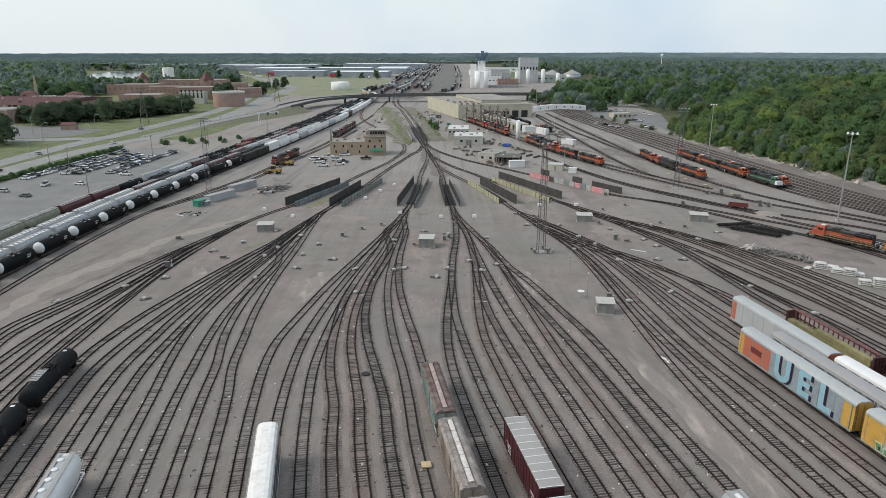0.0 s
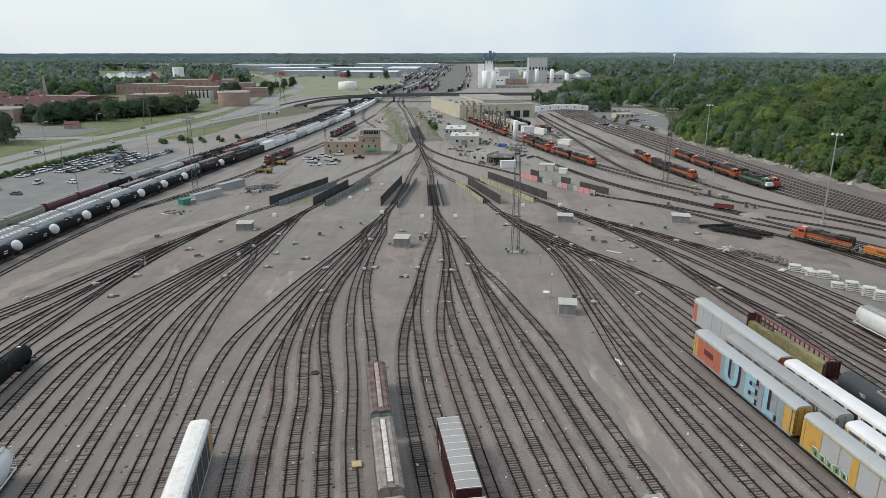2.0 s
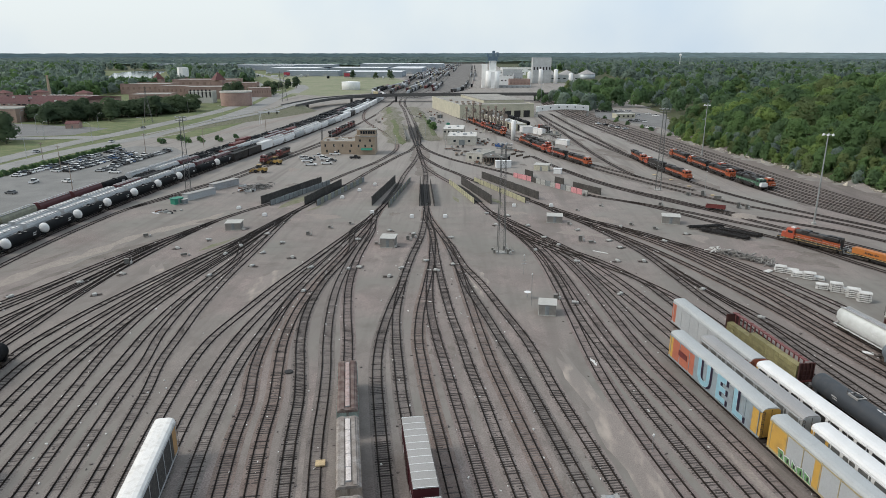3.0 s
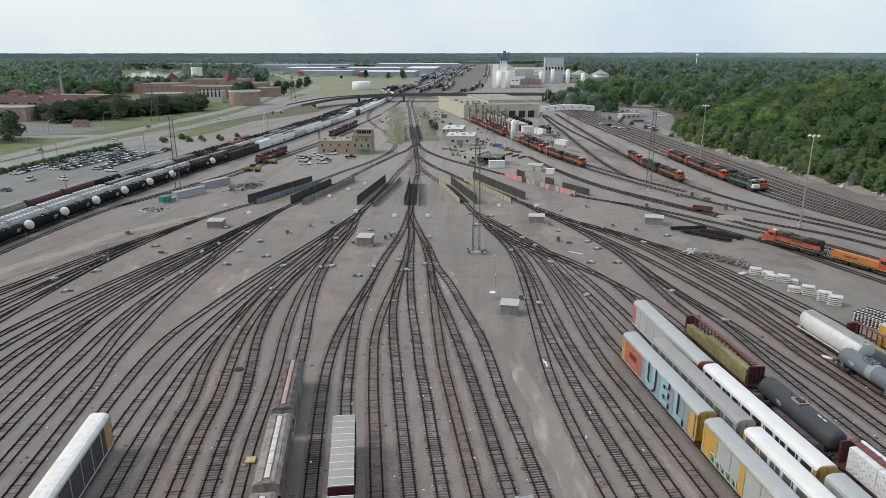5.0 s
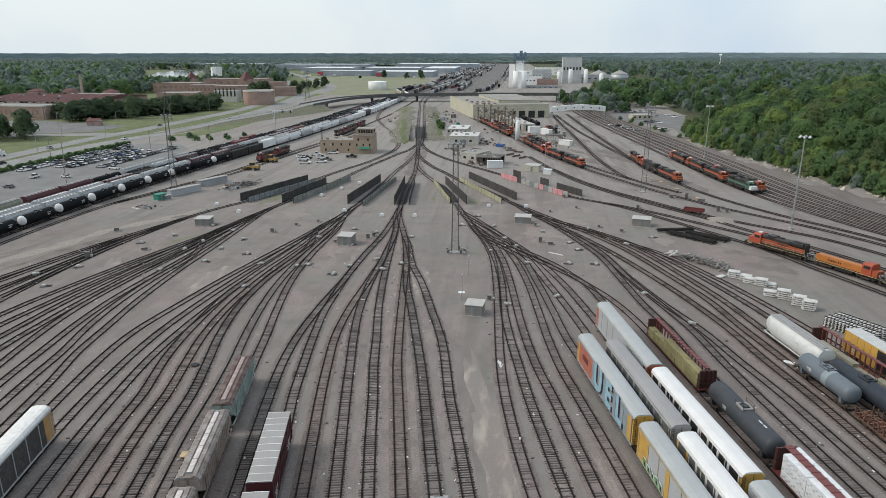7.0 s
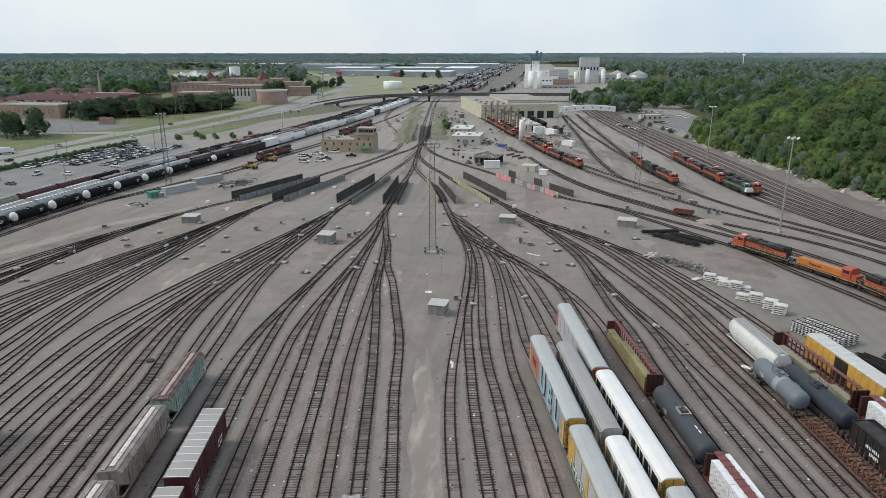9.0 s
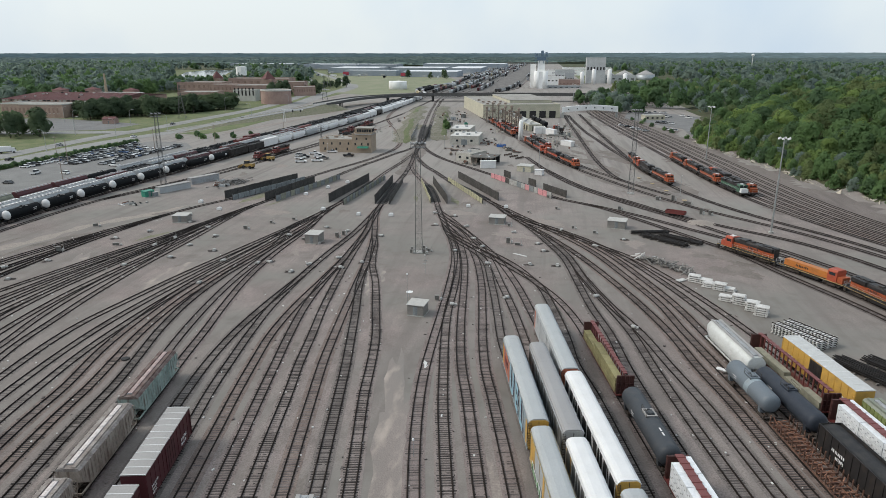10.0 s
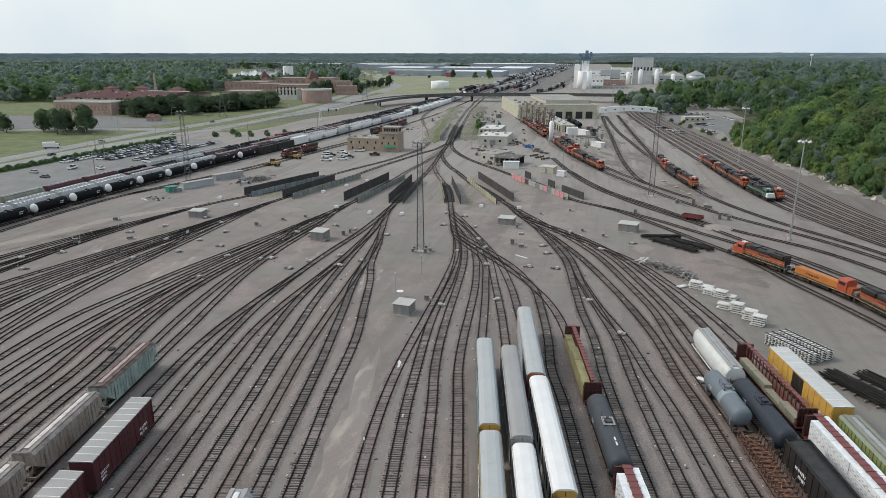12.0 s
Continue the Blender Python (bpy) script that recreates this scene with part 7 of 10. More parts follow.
def windows(e, face, xs, z0, w, h, frame_mat=None):
    """A row of recessed-looking panes with frames on the face y = face."""
    for x in xs:
        f = part("window", Mesh().box(x - w / 2 - 0.1, x + w / 2 + 0.1, face - 0.06, face + 0.05, z0 - 0.1, z0 + h + 0.1), frame_mat or M_DARK, e)
        if e.matrix_basis.translation.y < 450:
            part("pane", Mesh().box(x - w / 2, x + w / 2, face - 0.09, face - 0.05, z0, z0 + h), M_GLASS, f)


def block(name, label, x, y, w, d, h, rot=0, wall=None, roof=None, parapet=0.5, category="building", rows=(), group="", base=0.0):
    """A flat-roofed building with parapet and window rows on its front; its origin is the front left corner."""
    e = thing(name, label, category, pose(x, y, base + min(height(x, y), 1.0), 0, 0, rot), group)
    part("wall", Mesh().box(0, w, 0, d, -0.5, h), wall or M_BRICK, e)
    part("roof", Mesh().box(0.3, w - 0.3, 0.3, d - 0.3, h, h + 0.15), roof or M_FLATROOF, e)
    if parapet:
        part("parapet", Mesh().box(-0.1, w + 0.1, -0.1, 0.3, h, h + parapet).box(-0.1, w + 0.1, d - 0.3, d + 0.1, h, h + parapet).box(-0.1, 0.3, 0.3, d - 0.3, h, h + parapet).box(w - 0.3, w + 0.1, 0.3, d - 0.3, h, h + parapet), wall or M_BRICK, e)
    for z0, n, ww, hh in rows:
        windows(e, 0, np.linspace(w / n / 2, w - w / n / 2, n), z0, ww, hh, M_BRICKDARK if wall is M_BRICK else None)
    return e


# hump control building
c = block("control_building", "two-storey tan brick yard office wing", -60, 353, 18.5, 18, 6.4, 2, M_TANBRICK, M_FLATROOF, 0.4, "office building", ((4.0, 4, 0.6, 1.1), (1.0, 3, 0.6, 1.2)))
for x, y, w in ((2.6, 4, 1.4), (6, 9, 2.0), (10.5, 6, 1.2), (13, 12, 2.2), (8, 14, 1.0)):
    part("rooftop_unit", Mesh().box(x, x + w, y, y + 1.5, 6.5, 7.5), random.choice((M_LGREY, M_PALEWALL, M_STACK)), c)
part("mast", Mesh().tube((4, 12, 6.4), (4, 12, 11.5), 0.06, n=5), M_STEEL, c)
t = block("control_tower", "tan brick hump control tower with glazed top floor", -41.4, 352, 10.5, 13, 9.6, 2, M_TANBRICK, M_FLATROOF, 0.4, "control tower", ((4.0, 3, 0.6, 1.1), (6.9, 2, 0.6, 1.0)))
part("lookout_floor", Mesh().box(2.2, 11.4, -0.9, 7, 9.6, 10.0), M_CONC, t)
part("lookout_wall", Mesh().box(2.6, 11.0, -0.5, 6.6, 10.0, 13.0), M_TANBRICK, t)
part("lookout_roof", Mesh().box(2.0, 11.6, -1.1, 7.2, 13.0, 13.35), M_FLATROOF, t)
for k in range(6):
    part("lookout_window", Mesh().box(3.0 + 1.3 * k, 4.05 + 1.3 * k, -0.58, -0.48, 11.0, 12.5), M_GLASS, t)
for k in range(4):
    part("lookout_window", Mesh().box(10.98, 11.08, 0.2 + 1.5 * k, 1.4 + 1.5 * k, 11.0, 12.5), M_GLASS, t)
part("stair_head", Mesh().box(0.4, 2.4, 5, 9, 9.6, 12.2), M_TANBRICK, t)
part("awning", Mesh().prism([(-2.2, 2.6), (0.0, 3.4), (0.0, 2.6)], 3.0, 9.0, "x"), M_GREEN, t, "green entrance awning")
# sheds right of the throat
s = block("store_shed", "pale cream store shed with a flat grey roof", 6.5, 391, 17, 22, 5.0, -2, M_STORE, M_STOREROOF, 0.25, "shed", ((2.0, 2, 1.2, 1.0),))
part("side_door", Mesh().box(6.8, 10.2, -0.08, 0.03, 0, 3.2), M_GPANEL, s)
for x, y, w in ((3, 4, 1.6), (9, 6, 2.2), (13, 14, 1.2), (5, 16, 1.4)):
    part("rooftop_unit", Mesh().box(x, x + w, y, y + 1.4, 5.1, 6.2), M_LGREY, s)
s = block("store_shed", "pale cream store shed with a flat grey roof", 3.0, 416, 13, 24, 6.2, -2, M_STORE, M_STOREROOF, 0.3, "shed", ((4.4, 5, 1.0, 1.0),))
for x, y in ((3, 5), (8, 12)):
    part("rooftop_unit", Mesh().box(x, x + 1.8, y, y + 1.4, 6.3, 7.3), M_LGREY, s)
s = block("workshop", "low white workshop with a grey-brown roof", 17.6, 332, 9, 14, 4.2, -28, M_STORE, M_FLATROOF, 0.15, "shed", ((1.6, 2, 1.2, 1.0),))
part("rooftop_unit", Mesh().box(3, 4.6, 5, 6.4, 4.3, 5.1), M_LGREY, s)
s = thing("open_workshop", "low open-sided workshop under a dark flat roof", "shed", pose(25.8, 322, 0, 0, 0, -14))
part("roof", Mesh().box(-0.4, 11.4, -0.4, 12.4, 3.5, 3.85), M_DARKROOF, s)
part("back_wall", Mesh().box(0, 11, 11.7, 12, 0, 3.5), M_DARK, s)
for q in range(5):
    for r in (0.1, 5.8):
        part("column", Mesh().box(0.1 + 2.6 * q, 0.4 + 2.6 * q, r, r + 0.3, 0, 3.5), M_STACK, s)
for q in range(7):
    part("roof_patch", Mesh().box(0.4 + 1.5 * q, 1.2 + 1.5 * q, 1 + (q * 37 % 8), 3 + (q * 37 % 8), 3.85, 3.95), random.choice((M_LGREY, M_FLATROOF, M_RUST)), s)
shed("white box trailer beside a dark workshop", 35.0, 313.6, 7.2, 2.6, 3.4, 10, M_WHITE, M_WHITE, 0.1, "box_trailer", False, "trailer")
shed("small cream pump house", 52.6, 307, 6.6, 5.0, 3.1, -18, M_SHOP, M_HUTROOF, 0.4)
shed("small white box by the pump house", 58.8, 298.6, 3.4, 2.6, 2.4, -18, M_WHITE, M_WHITE, 0.1, door=False)
# locomotive shop
sh = block("locomotive_shop", "long cream metal locomotive shop", 12.5, 551, 64, 110, 10.4, 14.5, M_SHOP, M_FLATROOF, 0.6, "workshop building")
for k in range(5):
    part("bay_door", Mesh().box(22 + 8.2 * k, 27.5 + 8.2 * k, -0.1, 0.02, 0, 5.6), M_DARK, sh)
part("roof_monitor", Mesh().box(26, 62, 20, 100, 10.5, 12.8), M_SHOP, sh)
part("monitor_roof", Mesh().box(25.7, 62.3, 19.7, 100.3, 12.8, 13.1), M_FLATROOF, sh)
for k in range(9):
    part("rooftop_unit", Mesh().box(4 + 5 * (k % 4), 6.2 + 5 * (k % 4), 8 + 22 * (k // 4), 10 + 22 * (k // 4), 10.5, 11.7), M_STACK, sh)
sv = block("service_building", "long low service building with a pale roof", 51, 466, 9, 76, 4.4, 14.7, M_SHOP, M_HUTROOF, 0.2, "workshop building")
for k in range(9):
    part("side_door", Mesh().box(-0.06, 0.05, 4 + 8 * k, 7.4 + 8 * k, 0, 3.4), M_DARK, sv)
    part("rooftop_unit", Mesh().box(2 + 3 * (k % 2), 3.6 + 3 * (k % 2), 5 + 8 * k, 6.8 + 8 * k, 4.5, 5.6), random.choice((M_PALEWALL, M_STACK, M_LGREY)), sv)
part("front_door", Mesh().box(2.4, 6.6, -0.08, 0.03, 0, 3.8), M_DARK, sv)
block("service_shed", "white flat-roofed shed by the service track", 55.5, 452, 7, 9, 4.0, 8, M_WHITE, M_HUTROOF, 0.2, "shed")
shed("white semi trailer on a service road", 66, 446, 11, 2.6, 4.0, -62, M_WHITE, M_WHITE, 0.1, "box_trailer", False, "trailer")
shed("white tank truck by the fuel canopy", 74.5, 396, 9, 2.5, 3.2, -50, M_WHITE, M_WHITE, 0.4, "tank_truck", False, "truck")
e = thing("fuel_canopy", "steel fuel canopy on thin columns", "canopy", pose(68.5, 402, 0, 0, 0, -20))
part("roof", Mesh().box(-5.5, 5.5, -3, 3, 5.0, 5.4), M_DARKROOF, e)
for x in (-5, 0, 5):
    for y in (-2.6, 2.6):
        part("column", Mesh().tube((x, y, 0), (x, y, 5.0), 0.15, n=6), M_STEEL, e)
e = thing("sand_silo", "slim white sand silo by the engine tracks", "silo", pose(46.9, 418, 0))
part("body", Mesh().lathe([(0, 1.4), (11.0, 1.4), (12.0, 0.7)], "z", 18), M_SILO, e, smooth=True)
for k, (x, y) in enumerate(((23, 511), (28, 500), (33.6, 489), (38.6, 478), (43.8, 467), (18, 519), (30.6, 506), (36.4, 495), (41.4, 484))):
    e = thing("service_gantry", "grey-brown steel sanding gantry with stacked platforms", "gantry", pose(x, y, 0, 0, 0, 14), "service gantries")
    hh = 15.0 - 0.5 * (k % 3) if k < 5 else 11.0
    part("column", Mesh().box(-0.45, 0.45, -0.45, 0.45, 0, hh), M_STACK, e)
    part("cap", Mesh().lathe([(0, 0.9), (1.3, 1.1), (1.9, 0.3)], "z", 10, (0, 0, hh - 0.6)), M_STACK, e)
    for z, ww in ((5.0, 3.2), (8.2, 2.4), (11.2, 1.9), (13.2, 1.5)):
        if z < hh - 1:
            pl = part("platform", Mesh().box(-ww, ww, -0.7, 0.7, z, z + 0.2), M_STACK, e)
            part("railing", Mesh().box(-ww, ww, -0.72, -0.66, z + 0.9, z + 1.0).box(-ww, -ww + 0.1, -0.72, -0.62, z, z + 1.0).box(ww - 0.1, ww, -0.72, -0.62, z, z + 1.0).box(-0.05, 0.05, -0.72, -0.62, z, z + 1.0), M_LATTICE, pl)
    part("hopper", Mesh().lathe([(0, 0.25), (1.2, 1.1), (2.4, 1.1), (2.8, 0.5)], "z", 10, (1.4, 0.2, 8.4)), M_PALEWALL if k % 2 else M_STACK, e)
    part("spout", Mesh().tube((-2.8, 0, 5.0), (-3.2, 0, 3.2), 0.12, n=5).tube((2.8, 0, 5.0), (3.2, 0, 3.2), 0.12, n=5), M_DARK, e)
    part("brace", Mesh().tube((-2.6, 0, 5.0), (0, 0, hh - 3), 0.12, n=5).tube((2.6, 0, 5.0), (0, 0, hh - 3), 0.12, n=5), M_STACK, e)
# white footbridge
e = thing("footbridge", "covered white footbridge over the tracks", "bridge", kind="structure")
n = 13
for k in range(n):
    a, b = k / n, (k + 1) / n
    P = lambda t: (76 + 46 * t, 566 + 13 * t, 4.4 + 1.6 * math.sin(math.pi * t))
    p, q = P(a), P(b)
    part("panel", Mesh().add([(p[0], p[1] - 1.5, p[2]), (q[0], q[1] - 1.5, q[2]), (q[0], q[1] - 1.5, q[2] + 4.2), (p[0], p[1] - 1.5, p[2] + 4.2), (p[0], p[1] + 1.5, p[2]), (q[0], q[1] + 1.5, q[2]), (q[0], q[1] + 1.5, q[2] + 4.2), (p[0], p[1] + 1.5, p[2] + 4.2)],
                               [(0, 1, 2, 3), (4, 7, 6, 5), (3, 2, 6, 7), (0, 4, 5, 1), (0, 3, 7, 4), (1, 5, 6, 2)]), M_SILO, e)
    if k % 2:
        part("window", Mesh().box((p[0] + q[0]) / 2 - 0.5, (p[0] + q[0]) / 2 + 0.5, (p[1] + q[1]) / 2 - 1.9, (p[1] + q[1]) / 2 - 1.4, p[2] + 1.6, p[2] + 2.6), M_GLASS, e)
for t in (0.02, 0.98):
    p = P(t)
    part("pier", Mesh().box(p[0] - 0.8, p[0] + 0.8, p[1] - 0.8, p[1] + 0.8, 0, p[2] + 0.1), M_CONC, e)
# road overpass
OVER = [(190, 762, 7.6), (94, 757, 7.6), (37, 752, 7.7), (-23, 744, 7.6), (-74, 733, 7.2), (-103, 712, 7.0), (-124, 680, 6.8), (-134, 642, 6.5), (-141, 600, 6.0)]
op = spline([(a, b) for a, b, _ in OVER], 8)
oz = np.interp(-op[:, 0], [-a for a, _, _ in OVER], [z for _, _, z in OVER])
e = thing("road_overpass", "dark concrete road overpass on piers", "bridge", kind="structure")
part("deck", ribbon(op, 6.5, oz), M_ASPHALT, e)
d = np.gradient(op, axis=0)
d /= np.linalg.norm(d, axis=1)[:, None]
nn = np.stack([-d[:, 1], d[:, 0]], 1)
for s in (-6.6, 6.6):
    c1, c2 = op + nn * s, op + nn * (s + 0.35 * np.sign(s))
    m = Mesh()
    n = len(op)
    rows = [np.column_stack([c1, oz - 1.5]), np.column_stack([c1, oz + 1.0]), np.column_stack([c2, oz + 1.0]), np.column_stack([c2, oz - 1.5])]
    m.add(np.concatenate(rows), [(a * n + i, a * n + i + 1, ((a + 1) % 4) * n + i + 1, ((a + 1) % 4) * n + i) for a in range(4) for i in range(n - 1)])
    part("parapet", m, M_DECK, e)
part("soffit", ribbon(op, 6.5, oz - 1.2), M_DECK, e)
for k in list(range(6, n - 9, 6)) + [n - 6]:
    x, y = op[k]
    cap = part("pier_cap", Mesh().box(x - 1, x + 1, y - 6, y + 6, oz[k] - 2.2, oz[k] - 1.2), M_DECK, e)
    for q in (-4.5, 0, 4.5):
        part("column", Mesh().tube((x, y + q, -0.2), (x, y + q, oz[k] - 2.2), 0.55, n=8), M_DECK, cap)
bank = spline([(-139, 612), (-141, 600), (-147, 570), (-158, 535), (-170, 500), (-180, 460), (-186, 425)], 6)
e = thing("embankment", "grassy ramp behind the road overpass", "embankment", kind="structure")
bn = len(bank)
bz = 5.9 * (1 - np.clip((np.arange(bn) - 3) / (bn - 4.0), 0, 1) ** 0.8)
m = Mesh()
for (x, y), z in zip(bank, bz):
    for off, h in ((-9 - 1.6 * z, -0.2), (-7.5, z * 0.9), (-6, z - 0.04), (6, z - 0.04), (7.5, z * 0.9), (9 + 1.9 * z, -0.2)):
        m.v.append((x + off, y + 0.3 * off, h))
m.f = [(6 * k + i, 6 * k + i + 1, 6 * k + i + 7, 6 * k + i + 6) for k in range(bn - 1) for i in range(5)] + [(0, 1, 2, 3, 4, 5)]
part("slope", m, M_WEED, e)
part("ramp_road", ribbon(bank, 4.6, bz + 0.05), M_ASPHALT, e)
for q in (-4.9, 4.9):
    rail = Mesh()
    for k in range(0, bn - 8):
        (x0, y0), (x1, y1) = bank[k], bank[k + 1]
        rail.box(x0 + q - 0.05, x0 + q + 0.05, y0 - 0.05, y0 + 0.05, bz[k] - 0.1, bz[k] + 0.7)
        rail.tube((x0 + q, y0, bz[k] + 0.6), (x1 + q, y1, bz[k + 1] + 0.6), 0.14, n=4)
    part("guard_rail", rail, M_STEEL, e, "galvanised steel guard rail")
# grain mill
FAR_MILL = pose(31, 1, -2.5) @ Matrix.Scale(1.055, 4) @ pose(-31, -1, 0)
e = thing("grain_silo", "white concrete grain silos with blue headhouse", "silo", FAR_MILL @ pose(56, 966, 0))
for x in (-4.6, 4.6):
    for y in (0, 9):
        part("cell", Mesh().lathe([(0, 5.0), (25.5, 5.0)], "z", 28, (x, y, 0)), M_SILO, e, smooth=True)
part("infill", Mesh().box(-4.4, 4.4, -4.6, 12.5, 0, 25.2), M_SILO, e)
part("annex", Mesh().box(-15, -7, 12, 22, 0, 35), M_SILO, e)
part("neck", Mesh().box(-5, 5, 2, 12, 25, 40), M_SILO, e)
part("headhouse", Mesh().box(-6.5, 6.5, 2, 12, 40, 45).box(-8, -5, 3, 9, 45, 49).box(-1, 3, 3, 9, 45, 53).box(5, 8, 3, 9, 45, 51), M_HEADHOUSE, e)
frame_m = Mesh()
for x in (-8.5, -3, 3, 8.5):
    frame_m.tube((x, 1, 36), (x, 1, 50), 0.35, n=5)
for z in (40, 45, 49):
    frame_m.tube((-8.5, 1, z), (8.5, 1, z), 0.3, n=5)
part("conveyor_frame", frame_m, M_HEADHOUSE, e)
for name, label, x, y, w, d, h, wall in (("elevator", "tall grey grain elevator slab", 128, 1130, 30, 26, 42, M_MILL), ("mill", "pale concrete mill building", 78, 1100, 30, 30, 24, M_MILL), ("mill", "low white concrete mill annex", 60, 1060, 34, 26, 15, M_SILO), ("brick_mill", "red brick mill building", 82, 1000, 30, 24, 13, M_BRICK), ("mill", "long grey concrete mill store", 150, 1160, 60, 30, 14, M_MILL), ("mill", "low grey mill shed", 66, 984, 46, 12, 5, M_LGREY), ("mill", "square grey concrete mill tower", 92, 1060, 14, 16, 20, M_LGREY), ("mill", "long pale shed far off", 60, 1500, 90, 60, 12, M_SILO), ("mill", "low pale shed far off", 110, 1750, 120, 60, 12, M_SILO)):
    b = block(name, label, x, y, w, d, h, 0, wall, M_FLATROOF, 0.5, "mill building", ((h * 0.55, 6, w / 14, h / 9),))
    b.matrix_basis = FAR_MILL @ b.matrix_basis
for x, y, r in ((206, 1286, 15), (244, 1288, 16), (176, 1290, 12)):
    e = thing("grain_bin", "round corrugated steel grain bin with conical roof", "grain bin", FAR_MILL @ pose(x, y, 0), "grain bins")
    part("wall", Mesh().lathe([(0, r), (12, r)], "z", 24), M_BIN, e, smooth=True)
    part("roof", Mesh().lathe([(12, r + 0.4), (19, 1.2), (20, 0.6)], "z", 24), M_GALV, e)
for x, h in ((138, 24), (162, 24), (186, 18), (120, 20)):
    solid("steel_tank", Mesh().lathe([(0, 3.2), (h, 3.2), (h + 1.5, 1.0)], "z", 14), M_SILO, "slim white steel mill tank", "tank", "mill tanks", at=FAR_MILL @ pose(x, 1100, 0), smooth=True)
e = thing("storage_tank", "large white cylindrical storage tank", "storage tank", pose(-146.2, 969, -3.2) @ Matrix.Scale(1.052, 4))
part("shell", Mesh().lathe([(0, 12.4), (13.2, 12.4), (13.4, 12.2)], "z", 36), M_SILO, e, smooth=True)
part("roof", Mesh().lathe([(13.3, 12.3), (14.2, 1.0)], "z", 36), M_SILO, e)
# warehouses on the far plain
for x, y, w, d, h in ((-720, 2180, 300, 100, 13), (-1020, 2280, 220, 80, 12), (-500, 1760, 150, 150, 12), (-400, 1560, 120, 60, 11), (-372, 1800, 170, 130, 12), (-250, 1500, 120, 110, 11), (-180, 1760, 80, 220, 12), (-650, 2100, 130, 60, 12), (-330, 2250, 260, 140, 14)):
    x, y = 0.95 * x + 1.6, 0.95 * y
    e = block("warehouse", "low grey warehouse with a pale flat roof", x, y, w, d, h, 0, M_WAREWALL, M_WAREROOF, 0.6, "warehouse", (), "warehouses")
    for k in range(int(w / 40)):
        part("dock_door", Mesh().box(6 + 40 * k, 16 + 40 * k, -0.15, 0.02, 0, 4.2), M_LGREY, e)
for x, y in ((-400, 1559), (-268, 1680), (-250, 1499)):
    solid("red_sign_wall", Mesh().box(0, 13, -0.6, 0, 2, 8.5), M_SIGNRED, "red wall panel on a warehouse", "wall panel", at=pose(0.95 * x + 1.6, 0.95 * y, 0))
random.seed(8)
for k in range(34):
    x, y = random.choice(((-470, 1735), (-380, 1540), (-300, 1770), (-230, 1480), (-150, 1730), (-250, 2220)))
    x, y = x + 9 * random.randint(-8, 8), y - random.choice((4, 10, 34))
    solid("semi_trailer", Mesh().box(-1.3, 1.3, -6.5, 6.5, 1.1, 4.1).box(-1.1, 1.1, -5.8, -3.4, 0, 1.1).box(-1.0, 1.0, 3.0, 4.0, 0, 1.1), random.choice((M_WHITE, M_WHITE, M_LGREY, M_GREY)), "white semi trailer parked by a warehouse", "trailer", "warehouse trailers", at=pose(0.95 * x + 1.6, 0.95 * y, 0.1, 0, 0, random.choice((0, 0, 90))))
# white water tower far off in the woods
e = thing("water_tower", "distant white water tower above the woods", "water tower", pose(602, 1900, 26) @ Matrix.Scale(0.42, 4))
part("stem", Mesh().lathe([(-62, 3.2), (3, 2.0), (30, 1.8), (34, 3.0)], "z", 14), M_SILO, e, smooth=True)
part("bowl", Mesh().lathe([(33, 3.0), (37, 8.2), (41, 9.6), (45, 8.4), (48, 4.4), (49, 0.6)], "z", 20), M_SILO, e, smooth=True)
block("yard_office", "low beige yard office by the east car park", 141, 556, 16, 9, 3.6, 12, M_SHOP, M_HUTROOF, 0.2, "office building", ((1.2, 4, 1.4, 1.2),))
# clutter of the engine terminal
random.seed(15)


def pallet_stack(x, y, rot):
    e = thing("pallet_stack", "weathered stack of pallets and parts", "pallets", pose(x, y, height(x, y), 0, 0, rot), "engine terminal clutter")
    n = random.randint(1, 3)
    for k in range(n):
        part("pallet", Mesh().box(-0.7, 0.7, -0.6, 0.6, 0.3 * k, 0.3 * k + 0.1).box(-0.7, -0.5, -0.6, 0.6, 0.3 * k + 0.1, 0.3 * k + 0.26).box(0.5, 0.7, -0.6, 0.6, 0.3 * k + 0.1, 0.3 * k + 0.26), M_OLDTIE, e)
    part("load", Mesh().lathe([(0, 0.55), (0.5, 0.6), (0.8, 0.4)], "z", 7, (0, 0, 0.3 * n)), random.choice((M_DARK, M_RUST, M_STACK, M_GREY)), e)


def pipe_rack(x, y, rot, n=6, long=5.0):
    e = thing("pipe_rack", "low rack of dark rails and pipes", "pipe rack", pose(x, y, height(x, y), 0, 0, rot), "engine terminal clutter")
    for k in range(n):
        part("pipe", Mesh().tube((k * 0.32, -long / 2 + random.uniform(-0.6, 0.6), 0.55), (k * 0.32, long / 2, 0.55), 0.13, n=6), random.choice((M_DARK, M_RUST, M_LATTICE)), e)
    for q in (-long / 3, long / 3):
        part("bearer", Mesh().box(-0.3, 0.32 * n, q - 0.15, q + 0.15, 0, 0.42), M_OLDTIE, e)


def wheel_set(x, y, rot):
    e = thing("wheel_set", "spare rusty wheel set on gravel", "wheel set", pose(x, y, height(x, y), 0, 0, rot), "engine terminal clutter")
    part("axle", Mesh().tube((-0.9, 0, 0.5), (0.9, 0, 0.5), 0.09, n=6), M_RUST, e)
    for q in (-0.75, 0.75):
        part("wheel", Mesh().lathe([(-0.07, 0.5), (0.07, 0.5)], "x", 12, (q, 0, 0.5)), M_UNDER, e)


